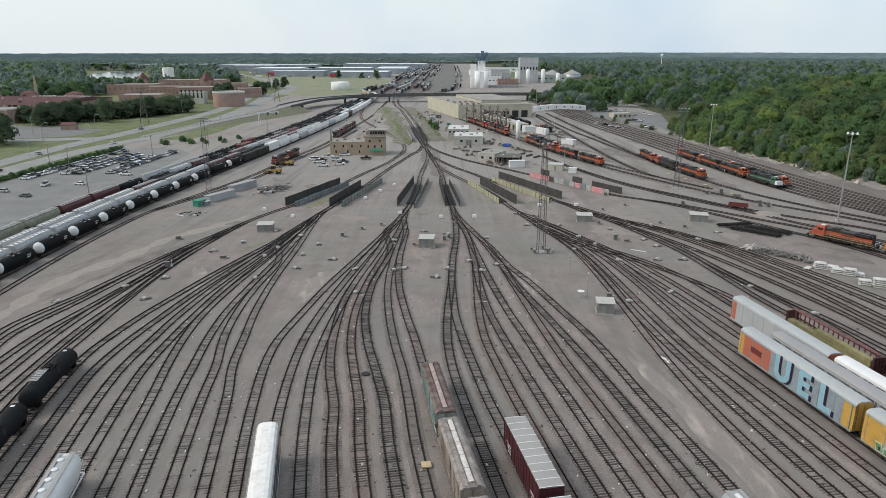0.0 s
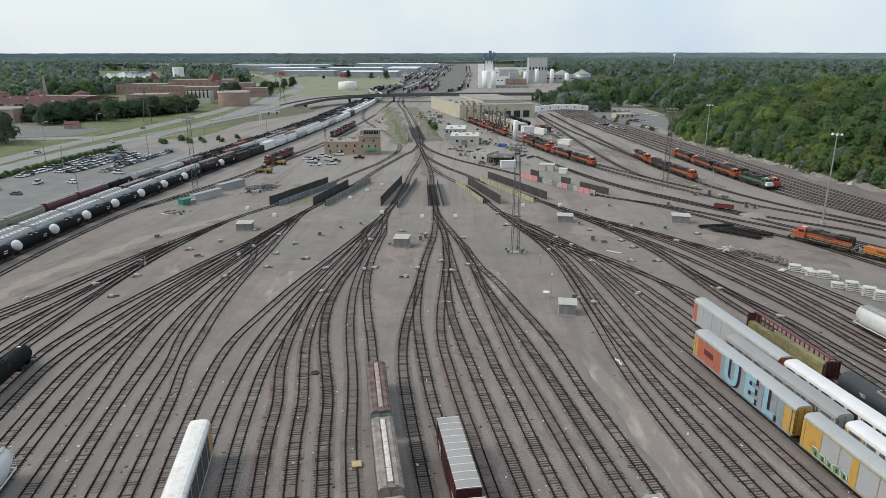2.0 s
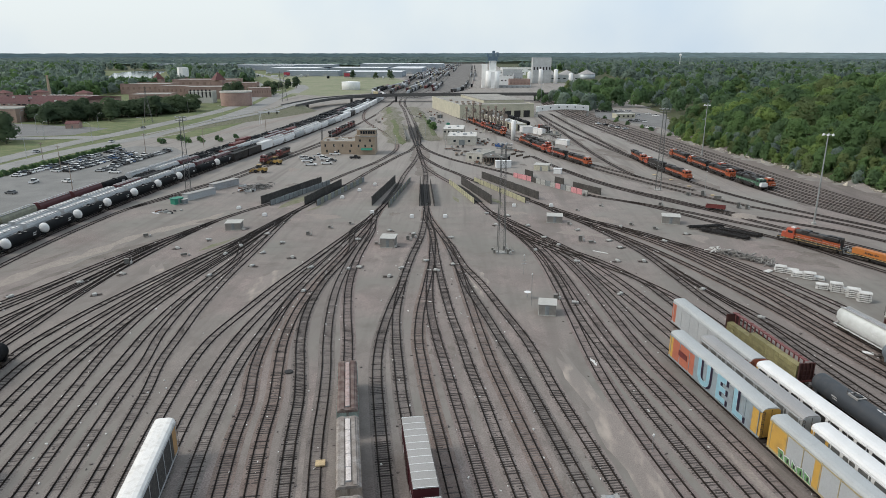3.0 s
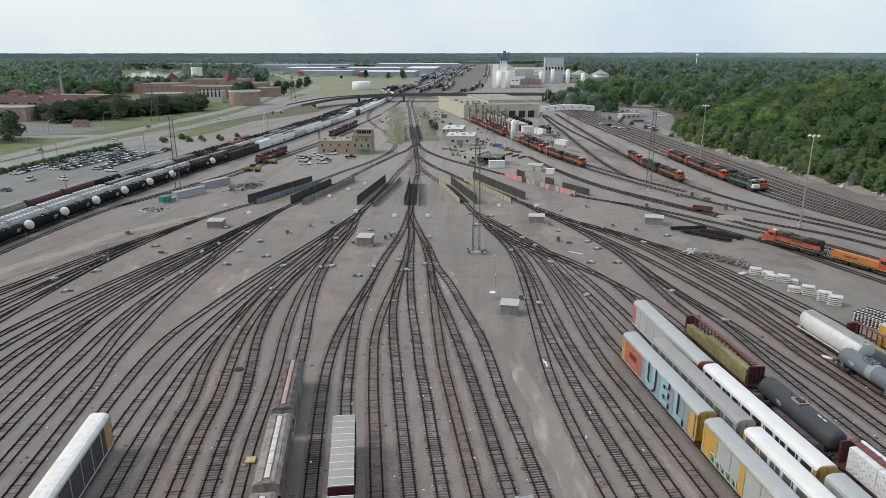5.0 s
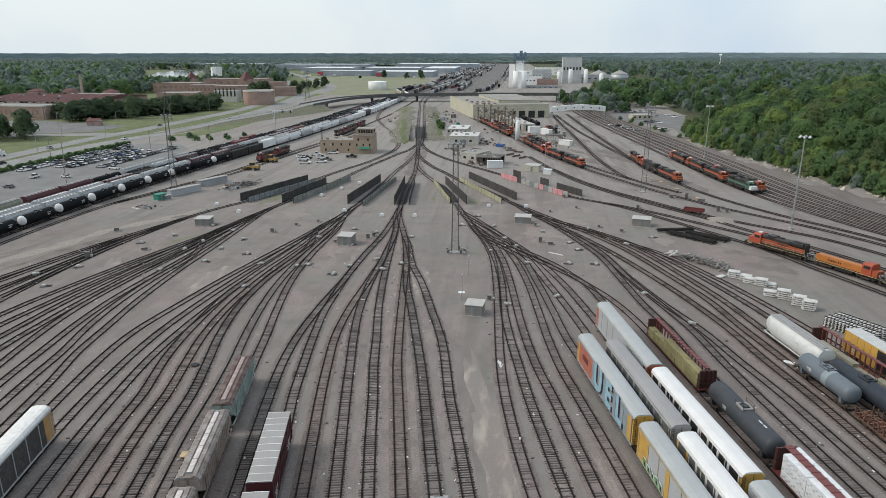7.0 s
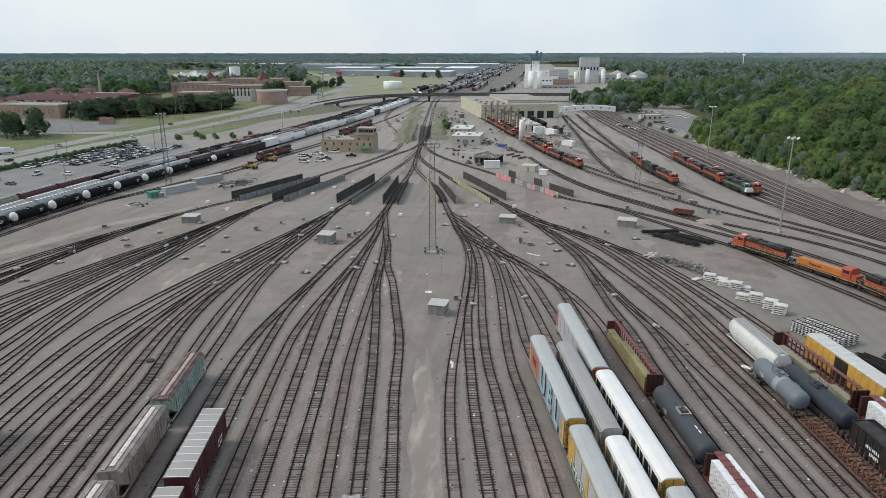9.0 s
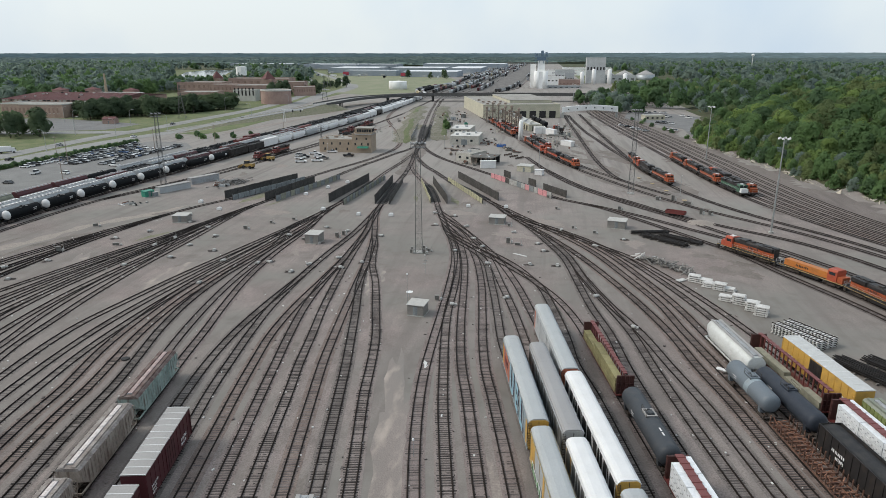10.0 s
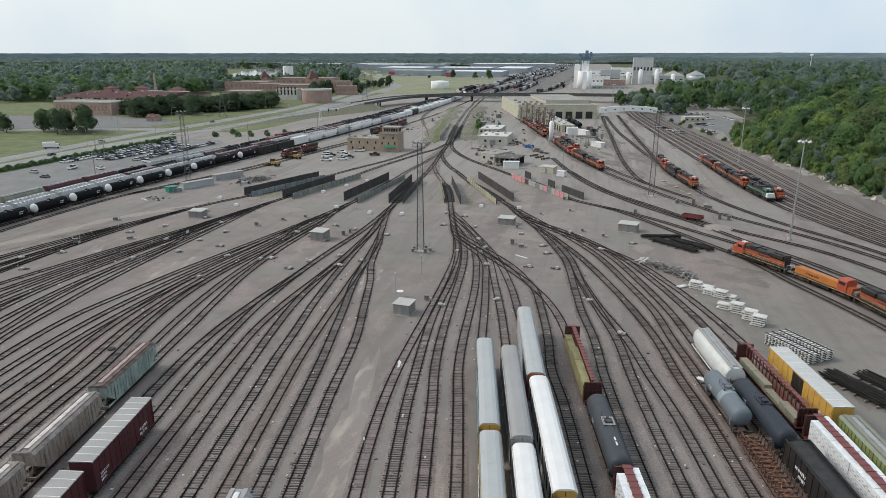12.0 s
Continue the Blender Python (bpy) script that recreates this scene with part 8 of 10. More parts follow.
def dumpster(x, y, rot, material):
    e = thing("dumpster", "open steel waste container", "dumpster", pose(x, y, height(x, y), 0, 0, rot), "engine terminal clutter")
    part("body", Mesh().prism([(-1.0, 0.15), (1.0, 0.15), (1.2, 1.7), (1.05, 1.7), (0.88, 0.35), (-0.88, 0.35), (-1.05, 1.7), (-1.2, 1.7)], -2.4, 2.4, "y"), material, e)
    for q in (-2.4, 2.3):
        part("end", Mesh().box(-1.1, 1.1, q, q + 0.1, 0.15, 1.7), material, e)
    part("rim", Mesh().box(-1.25, -1.1, -2.45, 2.45, 1.65, 1.8).box(1.1, 1.25, -2.45, 2.45, 1.65, 1.8), M_GREY, e)


for x, y, sx, sy, n in ((42, 374, 3, 6, 5), (33, 386, 3, 5, 4), (16, 352, 4, 4, 4), (13, 380, 4, 2, 4), (22, 404, 3, 4, 3), (10, 436, 3, 4, 3), (2, 470, 2, 8, 4), (-2, 520, 2, 10, 4), (62, 476, 2, 8, 3)):
    for _ in range(n):
        pallet_stack(x + random.uniform(-sx, sx), y + random.uniform(-sy, sy), random.uniform(0, 90))
for x, y, rot in ((40, 378, 55), (43, 370, 50), (46, 364, 52), (12, 366, 70), (18, 362, 64), (8, 372, 80), (20, 343, 80), (24, 340, 72)):
    pipe_rack(x, y, rot, random.randint(5, 8), random.uniform(3.5, 6))
for k in range(9):
    wheel_set(41 + 1.3 * (k % 3) + 3.2 * (k // 3), 352 - 5 * (k // 3) + 1.8 * (k % 3), 60)
for x, y, rot, material in ((36.9, 385, 60, paint("blue_dumpster_paint", (0.03, 0.1, 0.3))), (24, 364, 70, M_LOCOBLACK), (30, 350, 60, M_RUST), (6, 446, 10, M_GREY), (4, 500, 12, M_GREEN), (72, 452, 20, M_GREY)):
    dumpster(x, y, rot, material)
for x, y, h in ((-4, 480, 5), (-8, 512, 5), (-3, 540, 6), (70, 430, 9), (78, 470, 9), (60, 400, 10), (30, 440, 9), (4, 455, 7)):
    thin_pole("thin steel lamp pole by the engine tracks", x, y, h, r=0.1)
for x, y, w, d, h in ((-6, 488, 3, 4, 2.8), (-9.5, 530, 4, 6, 3.0), (-4, 556, 4, 5, 3.2), (77, 444, 3, 3, 2.6)):
    shed("small dusty equipment hut beside the tracks", x, y, w, d, h, 10, random.choice((M_STORE, M_KIT, M_LGREY)), M_FLATROOF)
for k, y in enumerate((505, 523, 541)):
    tank_on_service = tank_car("black tank car on a service track", M_BLACK, 16.3, 1.5, fine=False) if k == 0 else copy_thing(tank_on_service, on_track("svc", y, 16.3))
    tank_on_service.matrix_basis = on_track("svc", y, 16.3)
# ---- highway, car park and brick works west of the yard ----
RA = [(-196, 120), (-199, 250), (-201, 330), (-197, 380), (-187, 425), (-178, 487), (-178, 563), (-190, 688), (-212, 850), (-230, 1010), (-300, 1210), (-470, 1600), (-800, 2300)]
RB = [(-214, 120), (-217, 300), (-218, 390), (-213, 440), (-211, 500), (-208, 580), (-210, 640), (-224, 760), (-250, 900), (-284, 1017), (-410, 1331), (-584, 1766), (-900, 2400)]
strip("highway", RA, 6.2, M_ASPHALT, "pale asphalt highway carriageway", 0.08)
strip("highway", RB, 6.2, M_ASPHALT, "pale asphalt highway carriageway", 0.08)
strip("grass_verge", [(-206, 200), (-208, 320), (-206, 372)], 2.6, M_GRASS, "mown grass median of the highway", 0.05)
strip("grass_verge", [(-201, 420), (-195, 470), (-194, 540), (-199, 640), (-214, 800)], 8.0, M_GRASS, "mown grass median of the highway", 0.04)
strip("grass_verge", [(-190, 200), (-190, 300), (-188, 370)], 4.5, M_GRASS, "mown grass strip beside the car park", 0.03)
strip("grass_verge", [(-170, 415), (-163, 440), (-162, 500), (-160, 560)], 9.0, M_GRASS, "rough grass beside the highway ramp", 0.03)
strip("grass_verge", [(-232, 420), (-229, 500), (-226, 600), (-236, 720)], 7.0, M_GRASS, "mown grass beside the highway", 0.03)
strip("service_road", [(-150, 425), (-141, 470), (-131, 530), (-124, 590), (-118, 660)], 2.6, M_PALE2, "pale gravel road beside the main line", 0.05)
strip("slip_road", [(-193, 430), (-186, 490), (-186, 560), (-196, 680), (-214, 800), (-228, 880)], 3.4, M_ASPHALT, "narrow asphalt slip road", 0.09)
strip("side_road", [(-212, 420), (-240, 415), (-300, 400), (-420, 360)], 7.0, M_ASPHALT, "asphalt side road to the works", 0.1)
sheet("works_yard", [(-240, 430), (-236, 470), (-330, 500), (-460, 470), (-460, 400), (-300, 408)], M_LOT, "dark asphalt forecourt of the works", 0.02)
sheet("meadow", [(-100, 900), (-90, 1250), (-150, 1480), (-420, 1480), (-330, 1230), (-240, 1010), (-215, 860), (-150, 830)], M_MEADOW, "wide meadow beyond the overpass", 0.03)
strip("loop_road", [(-205, 880), (-224, 1020), (-262, 1110), (-300, 1090), (-280, 1000), (-240, 930)], 5.0, M_ASPHALT, "asphalt loop ramp in the meadow", 0.1)
M_HUMP = mat("weedy_hump_gravel", (0.185, 0.172, 0.14), (0.135, 0.127, 0.095), size=5, rough=0.95, bump=0.4, fine=3, grainy=0.7, stain=(0.085, 0.095, 0.05), amount=0.8, space="World", stretch=(1.5, 0.6, 1))
carpet("hump_slope", [(-23, 392), (-28, 430), (-36, 500), (-47, 580), (-58, 660)], 9.5, M_HUMP, "weedy gravel slope of the hump", 0.2, "ground")
carpet("hump_slope", [(-3.5, 404), (-6.5, 430), (-14, 500), (-25, 580), (-36, 660)], 8.0, M_HUMP, "weedy gravel slope of the hump", 0.2, "ground")
carpet("hump_weeds", [(-19.6, 390), (-22.4, 405), (-27, 430), (-32, 470), (-38, 510)], 3.6, M_WEEDGREEN, "green weeds beside the hump retarder", 0.32)
carpet("hump_weeds", [(-46, 560), (-51, 600), (-57, 650)], 4.0, M_WEEDGREEN, "green weeds beside the hump tracks", 0.32)
carpet("hump_weeds", [(-3, 425), (-6, 455), (-12, 505), (-22, 580)], 2.8, M_WEEDGREEN, "green weeds beside the hump tracks", 0.32)
ragged("weed_patch", [(-49, 224), (-45, 238), (-42, 252)], 2.6, M_WEED, "thin weeds between retarder fences", -0.045)
ragged("weed_patch", [(-38, 220), (-33, 236)], 2.0, M_WEED, "thin weeds between retarder fences", -0.045)
ragged("weed_patch", [(31, 232), (26, 248)], 2.4, M_WEED, "thin weeds between retarder fences", -0.045)
ragged("weed_patch", [(15, 236), (12, 250)], 1.6, M_WEED, "thin weeds between retarder fences", -0.045)
ragged("weed_patch", [(134, 540), (140, 500), (143, 470)], 4.0, M_WEED, "rough grass beside the east car park", -0.045)
M_CARPARK = mat("car_park_asphalt", (0.2, 0.197, 0.19), (0.165, 0.163, 0.158), size=12, rough=0.9, bump=0.1, fine=3, stain=(0.12, 0.118, 0.113), amount=0.5, space="World")
LOT = [(-184, 230), (-186, 300), (-184, 350), (-174, 380), (-150, 376), (-136, 357), (-133, 300), (-131, 240), (-131, 200), (-180, 190)]
sheet("car_park", LOT, M_CARPARK, "pale asphalt staff car park", 0.0)
sheet("east_car_park", [(126, 566), (158, 494), (155, 447), (160, 447), (190, 590), (153, 642), (135, 620)], M_LOT, "dark asphalt car park under the woods", 0.12)
sheet("lake", [(-590, 1325), (-690, 1325), (-850, 1665), (-880, 1850), (-800, 1850), (-690, 1560)], M_WATER, "calm pale lake among woods", 0.1, "water")

# cars
CARPAINT = [paint("car_%s" % n, c, amount=0.05, rough=0.25) for n, c in (("white", (0.75, 0.75, 0.75)), ("silver", (0.42, 0.43, 0.44)), ("black", (0.02, 0.02, 0.022)), ("grey", (0.12, 0.125, 0.13)), ("blue", (0.05, 0.09, 0.18)), ("red", (0.3, 0.03, 0.03)))]
CARNAME = ("white", "silver", "black", "dark grey", "blue", "red")
TYRE = mat("tyre_rubber", (0.02, 0.02, 0.02), size=0.5, rough=0.9, bump=0)


def vehicle(kind, i):
    """A parked car, pickup or van, nose to +y."""
    label = "%s %s parked on asphalt" % (CARNAME[i], kind)
    e = thing({"pickup": "pickup_truck", "car": "parked_car", "van": "parked_van"}[kind], label, "car", group="parked vehicles")
    L, w, h = {"car": (4.6, 1.8, 1.45), "pickup": (5.6, 1.95, 1.85), "van": (5.4, 2.0, 2.3)}[kind]
    a = L / 2
    m = Mesh()
    if kind == "car":
        body = [(-a, 0.35), (a, 0.35), (a, 0.75), (a - 1.1, 0.92), (-a + 0.5, 0.95), (-a, 0.85)]
        top = [(a - 1.2, 0.92), (a - 2.0, h), (-a + 1.1, h), (-a + 0.3, 0.95)]
    elif kind == "pickup":
        body = [(-a, 0.5), (a, 0.5), (a, 1.0), (a - 1.3, 1.12), (-a, 1.12)]
        top = [(a - 1.4, 1.12), (a - 2.0, h), (a - 3.2, h), (a - 3.4, 1.12)]
    else:
        body = [(-a, 0.4), (a, 0.4), (a, 0.95), (a - 0.7, 1.2), (-a, 1.25)]
        top = [(a - 0.7, 1.2), (a - 1.5, h), (-a + 0.1, h), (-a, 1.25)]
    put = lambda prof, ww: Mesh().prism([(q, z) for q, z in prof], -ww / 2, ww / 2, "x")
    part("body", put(body, w), CARPAINT[i], e)
    part("glasshouse", put(top, w * 0.86), M_GLASS, e)
    part("roof", put([(top[1][0] - 0.05, h - 0.02), (top[1][0] - 0.1, h + 0.04), (top[2][0] + 0.05, h + 0.04), (top[2][0], h - 0.02)], w * 0.84), CARPAINT[i], e)
    if kind == "pickup":
        part("bed", Mesh().box(-w / 2 + 0.12, w / 2 - 0.12, -a + 0.1, a - 3.5, 1.0, 1.13), M_DARK, e)
    m = Mesh()
    for x in (-1, 1):
        for y in (-a + 0.85, a - 0.9):
            m.lathe([(-0.11, 0.33), (0.11, 0.33)], "x", 8, (x * (w / 2 - 0.1), y, 0.33))
    part("running_gear", m, TYRE, e, kind="stuff")
    for x in (-1, 1):
        if kind == "pickup" and i == 0:
            part("headlight", Mesh().box(x * w * 0.36 - 0.15, x * w * 0.36 + 0.15, a - 0.02, a + 0.03, 0.62, 0.78), M_WHITE, e)
    return e


FLEET = {}


def park(kind, i, x, y, rot, z=0.0):
    m = pose(x, y, z, 0, 0, rot)
    if (kind, i) not in FLEET:
        FLEET[kind, i] = vehicle(kind, i)
        FLEET[kind, i].matrix_basis = m
        return FLEET[kind, i]
    return copy_thing(FLEET[kind, i], m)


random.seed(12)
pick = lambda: (random.choice(("car", "car", "car", "pickup")), random.choice((0, 0, 0, 0, 0, 0, 1, 1, 1, 2, 2, 2, 2, 3, 3, 3, 3, 4, 1, 0, 2, 3)))
for x, y0, y1, step, rot, p in ((-177.5, 282, 364, 2.9, 80, 0.97), (-167.5, 294, 352, 2.9, 80, 0.95), (-162.3, 294, 352, 2.9, -100, 0.9), (-148.5, 296, 360, 2.9, 80, 0.95), (-153.2, 318, 350, 2.9, -100, 0.5)):
    for y in np.arange(y0, y1, step):
        if random.random() < p:
            park(*pick(), x + random.uniform(-0.3, 0.3) + 0.06 * (y - 320), y, rot + random.uniform(-3, 3))
for x, y, r in ((-150, 270, 70), (-163, 268, 10), (-141, 292, 80), (-172, 255, 75), (-158, 246, 80)):
    park(*pick(), x, y, r)
for kind, x, y, r in (("pickup", -61.6, 327, -60), ("pickup", -59.6, 343, -70), ("pickup", -57.4, 316, -80), ("pickup", -50.4, 320, -80), ("pickup", -64, 334, -70), ("car", -66, 337, -70), ("pickup", -53.6, 333, -75), ("car", -55.6, 338, -75)):
    park(kind, 0, x, y, r)
park("pickup", 2, -61.0, 331, -70), park("pickup", 2, -39.4, 338, -85), park("pickup", 0, -52, 349.8, -88), park("pickup", 3, -49.6, 327, -75)
for x0, y0, x1, y1, n, rot in ((147.1, 534.1, 158.3, 526.5, 6, 20), (157.7, 582.6, 167.5, 578.3, 3, 20), (176.3, 594.7, 181.7, 559.9, 2, 60), (146.2, 486.2, 152.5, 479.6, 3, 60), (117.7, 510.6, 133.1, 467.6, 5, -65), (137.7, 619.5, 171.6, 622.4, 8, 15)):
    for k in range(n):
        x, y = x0 + (x1 - x0) * (k + random.uniform(-0.2, 0.2)) / n, y0 + (y1 - y0) * k / n
        park(random.choice(("car", "car", "pickup")), random.choice((0, 0, 1, 2, 3)), x, y, rot + random.uniform(-4, 4), height(x, y) + 0.1)
for x, y, i in ((-203, 300, 2), (-215, 352, 1), (-196, 395, 0), (-212, 470, 3), (-180, 520, 1)):
    park("car", i, x, y, 0, 0.1)
# hedge along the car park
HEDGE_BOX = [(-184.5 + 0.06 * (y - 320), y) for y in np.arange(236, 376, 1.1)]
# yellow machines
M_CAT = paint("machine_yellow", (0.3, 0.2, 0.06), amount=0.7)
for x, y, r in ((-76.2, 296, 78), (-75.4, 319, 66)):
    e = thing("wheel_loader", "yellow wheel loader parked on gravel", "wheel loader", pose(x, y, 0, 0, 0, r), "yellow machines")
    part("body", Mesh().box(-1.2, 1.2, -3.4, 0.2, 1.0, 2.3), M_CAT, e)
    part("cab", Mesh().box(-0.85, 0.85, -0.8, 1.0, 2.0, 3.5), M_GLASS, e)
    part("cab_roof", Mesh().box(-0.95, 0.95, -0.9, 1.1, 3.5, 3.65), M_CAT, e)
    part("arm", Mesh().box(-0.9, -0.6, 0.6, 3.6, 1.1, 1.5).box(0.6, 0.9, 0.6, 3.6, 1.1, 1.5), M_CAT, e)
    part("bucket", Mesh().prism([(3.4, 0.3), (4.7, 0.3), (4.3, 0.7), (3.5, 1.5)], -1.45, 1.45, "x"), M_CAT, e)
    for sx in (-1, 1):
        for sy in (-2.2, 1.4):
            part("wheel", Mesh().lathe([(-0.3, 0.75), (0.3, 0.75)], "x", 14, (sx * 1.15, sy, 0.75)), TYRE, e)
# brick works: a flat-roofed wing before one wide hall with a maroon roof
w = thing("brick_works", "long red-brick works with a wide maroon roof", "factory", pose(-384, 506, 0, 0, 0, -2))
part("wing_wall", Mesh().box(0, 58, 0, 30, -0.3, 10.2), M_PALEBRICK, w)
part("wing_roof", Mesh().box(0.4, 57.6, 0.4, 29.6, 10.2, 10.35), M_FLATROOF, w)
part("wing_coping", Mesh().box(-0.3, 58.3, -0.3, 0.4, 10.2, 11.1).box(-0.3, 0.4, 0.4, 30, 10.2, 11.1).box(57.6, 58.3, 0.4, 30, 10.2, 11.1), M_PALEWALL, w, "pale stone coping")
for k in range(14):
    f = part("window", Mesh().box(1.6 + 3.9 * k, 3.2 + 3.9 * k, -0.08, 0.02, 3.4, 7.6), M_BRICKDARK, w, "bricked-up arched window")
    part("sill", Mesh().box(1.5 + 3.9 * k, 3.3 + 3.9 * k, -0.2, -0.02, 3.2, 3.4), M_PALEWALL, f)
for k in range(2):
    part("loading_door", Mesh().box(12 + 22 * k, 15 + 22 * k, -0.1, 0.02, 0, 1.6), M_PALEWALL, w)
part("hall_wall", Mesh().box(-26, 76, 30.2, 120, -0.3, 12.0), M_BRICK, w)
part("hall_roof", Mesh().add([(-27, 29.4, 12.1), (77, 29.4, 12.1), (77, 76, 15.6), (-27, 76, 15.6), (-27, 121, 12.1), (77, 121, 12.1)], [(0, 1, 2, 3), (3, 2, 5, 4), (0, 3, 4), (1, 5, 2), (0, 4, 5, 1)]), M_MAROONROOF, w)
for k in range(25):
    x = -25 + 4.0 * k
    part("clerestory_pane", Mesh().box(x, x + random.choice((1.6, 2.4, 3.0)), 29.9, 30.25, 10.7, 11.8), random.choice((M_PALEWALL, M_PALEWALL, M_HUTROOF, M_DARK)), w)
seams = Mesh()
for k in range(34):
    x = -26 + 3.0 * k
    seams.add([(x, 29.4, 12.12), (x + 0.25, 29.4, 12.12), (x + 0.25, 76, 15.75), (x, 76, 15.75), (x + 0.12, 29.4, 12.3), (x + 0.12, 76, 15.9)], [(0, 4, 5, 3), (4, 1, 2, 5)])
part("roof_seams", seams, M_MAROONROOF, w)
for x, y in ((-20, 84), (6, 96), (52, 88)):
    h = part("roof_house", Mesh().box(x, x + 11, y, y + 9, 11, 17), M_BRICK, w)
    part("house_roof", Mesh().add([(x - 0.6, y - 0.6, 17), (x + 11.6, y - 0.6, 17), (x + 11.6, y + 9.6, 17), (x - 0.6, y + 9.6, 17), (x + 5.5, y + 4.5, 19.4)], [(0, 1, 4), (1, 2, 4), (2, 3, 4), (3, 0, 4), (3, 2, 1, 0)]), M_MAROONROOF, h)
for k in range(26):
    x, y = random.uniform(-20, 70), random.uniform(40, 112)
    part("roof_vent", Mesh().box(x, x + random.uniform(0.8, 2.6), y, y + 1.2, 12.5, 16.6 - abs(y - 76) * 0.07), random.choice((M_PALEWALL, M_GALV, M_DARK)), w)
part("skylight_strip", Mesh().box(30, 74, 84, 88, 13, 15.4), M_PALEWALL, w)
for name, x, y, ww, d, h, rot in (("brick_hall", -300, 760, 46, 40, 13, 15), ("brick_hall", -350, 800, 44, 30, 12, 10), ("brick_hall", -290, 860, 40, 30, 13, 10), ("brick_hall", -420, 850, 60, 40, 12, 5), ("brick_hall", -262, 640, 18, 30, 9, 20), ("brick_hall", -330, 690, 40, 40, 9, 12), ("brick_hall", -400, 960, 90, 40, 13, 5), ("brick_hall", -240, 800, 26, 26, 10, 20)):
    block(name, "plain red-brown brick hall with flat roof", x, y, ww, d, h, rot, M_BRICK, M_FLATROOF, 0.8, "brick building", ((h * 0.5, 9, ww / 26, h * 0.26),), "brick halls")
for x, y, h in ((-303, 876, 17), (-449, 1024, 12)):
    e = thing("brick_tower", "brick tower with a steep maroon roof", "tower", pose(x, y, 0), "brick towers")
    part("wall", Mesh().box(-7, 7, -7, 7, 0, h), M_BRICK, e)
    part("roof", Mesh().lathe([(h, 10.2), (h + 10, 0.4)], "z", 4), M_MAROONROOF, e)
e = thing("water_tower", "white water tank on a brown brick column", "water tower", pose(-431, 1075, 0) @ Matrix.Scale(0.82, 4))
part("column", Mesh().lathe([(0, 7.4), (17, 7.4)], "z", 16), M_BRICK, e)
part("tank", Mesh().prism([(10.4 * math.cos(2 * math.pi * (i + 0.5) / 8), 10.4 * math.sin(2 * math.pi * (i + 0.5) / 8)) for i in range(8)], 17, 34, "z"), M_SILO, e)
solid("chimney", Mesh().lathe([(0, 2.0), (27, 0.95), (27.6, 1.1), (29, 1.0)], "z", 8), M_TANBRICK, "tapered tan brick chimney stack", "chimney", at=pose(-409, 684, 0, 0, 0, 20))


e = thing("drum_hall", "round red-brick hall with a pale flat roof", "brick building", pose(-215, 681, 0))
part("wall", Mesh().lathe([(-0.3, 15.5), (13, 15.5)], "z", 32), M_BRICK, e)
part("parapet", Mesh().lathe([(13, 15.9), (14.2, 15.9), (14.2, 14.6), (13.4, 14.6)], "z", 32), M_PALEWALL, e)
part("roof", Mesh().lathe([(13.0, 15.0), (13.5, 15.0)], "z", 32), M_FLATROOF, e)
block("annex", "pale grey panelled annex beside the brick hall", -273, 704, 24, 18, 11.5, 6, M_PALEWALL, M_FLATROOF, 0.6, "building", ((6, 6, 1.4, 8),), "")
e = thing("box_truck", "white box truck on the highway", "truck", pose(-223, 322, 0.1, 0, 0, -54))
part("cargo_box", Mesh().box(-1.25, 1.25, -4.0, 2.2, 1.0, 3.6), M_WHITE, e)
part("cab", Mesh().prism([(2.3, 0.6), (4.3, 0.6), (4.3, 1.5), (3.8, 2.6), (2.3, 2.7)], -1.1, 1.1, "x"), M_WHITE, e)
part("windscreen", Mesh().prism([(3.84, 2.55), (4.28, 1.6), (4.33, 1.6), (3.89, 2.55)], -1.0, 1.0, "x"), M_GLASS, e)
part("chassis", Mesh().box(-0.5, 0.5, -3.9, 4.0, 0.55, 1.0), M_DARK, e)
for sx in (-1, 1):
    for sy in (-2.6, 3.2):
        part("wheel", Mesh().lathe([(-0.15, 0.48), (0.15, 0.48)], "x", 12, (sx * 1.05, sy, 0.48)), TYRE, e)


def pylon(x, y, h=21.0):
    e = thing("power_pylon", "grey steel lattice power pylon", "power pylon", pose(x, y, 0, 0, 0, 20), "power pylons")
    m = Mesh()
    at = lambda s, t: (s[0] * (3.0 - 2.6 * min(1, t / 0.75)), s[1] * (3.0 - 2.6 * min(1, t / 0.75)), h * t)
    legs = [(-1, -1), (1, -1), (1, 1), (-1, 1)]
    for s in legs:
        part("leg", Mesh().tube(at(s, 0), at(s, 0.75), 0.14, n=5).tube(at(s, 0.75), at(s, 1), 0.1, n=5), M_LATTICE, e)
    for k in range(8):
        for i in range(4):
            m.tube(at(legs[i], k / 8), at(legs[(i + 1) % 4], (k + 1) / 8), 0.07, n=4)
    part("bracing", m, M_LATTICE, e)
    for z, ww in ((0.72, 4.5), (0.84, 5.0), (0.95, 3.6)):
        part("crossarm", Mesh().box(-ww, ww, -0.12, 0.12, h * z, h * z + 0.25), M_LATTICE, e)


pylon(-228, 513, 27.0)
pylon(-180, 735, 26.0)
pylon(-240, 940, 26.0)


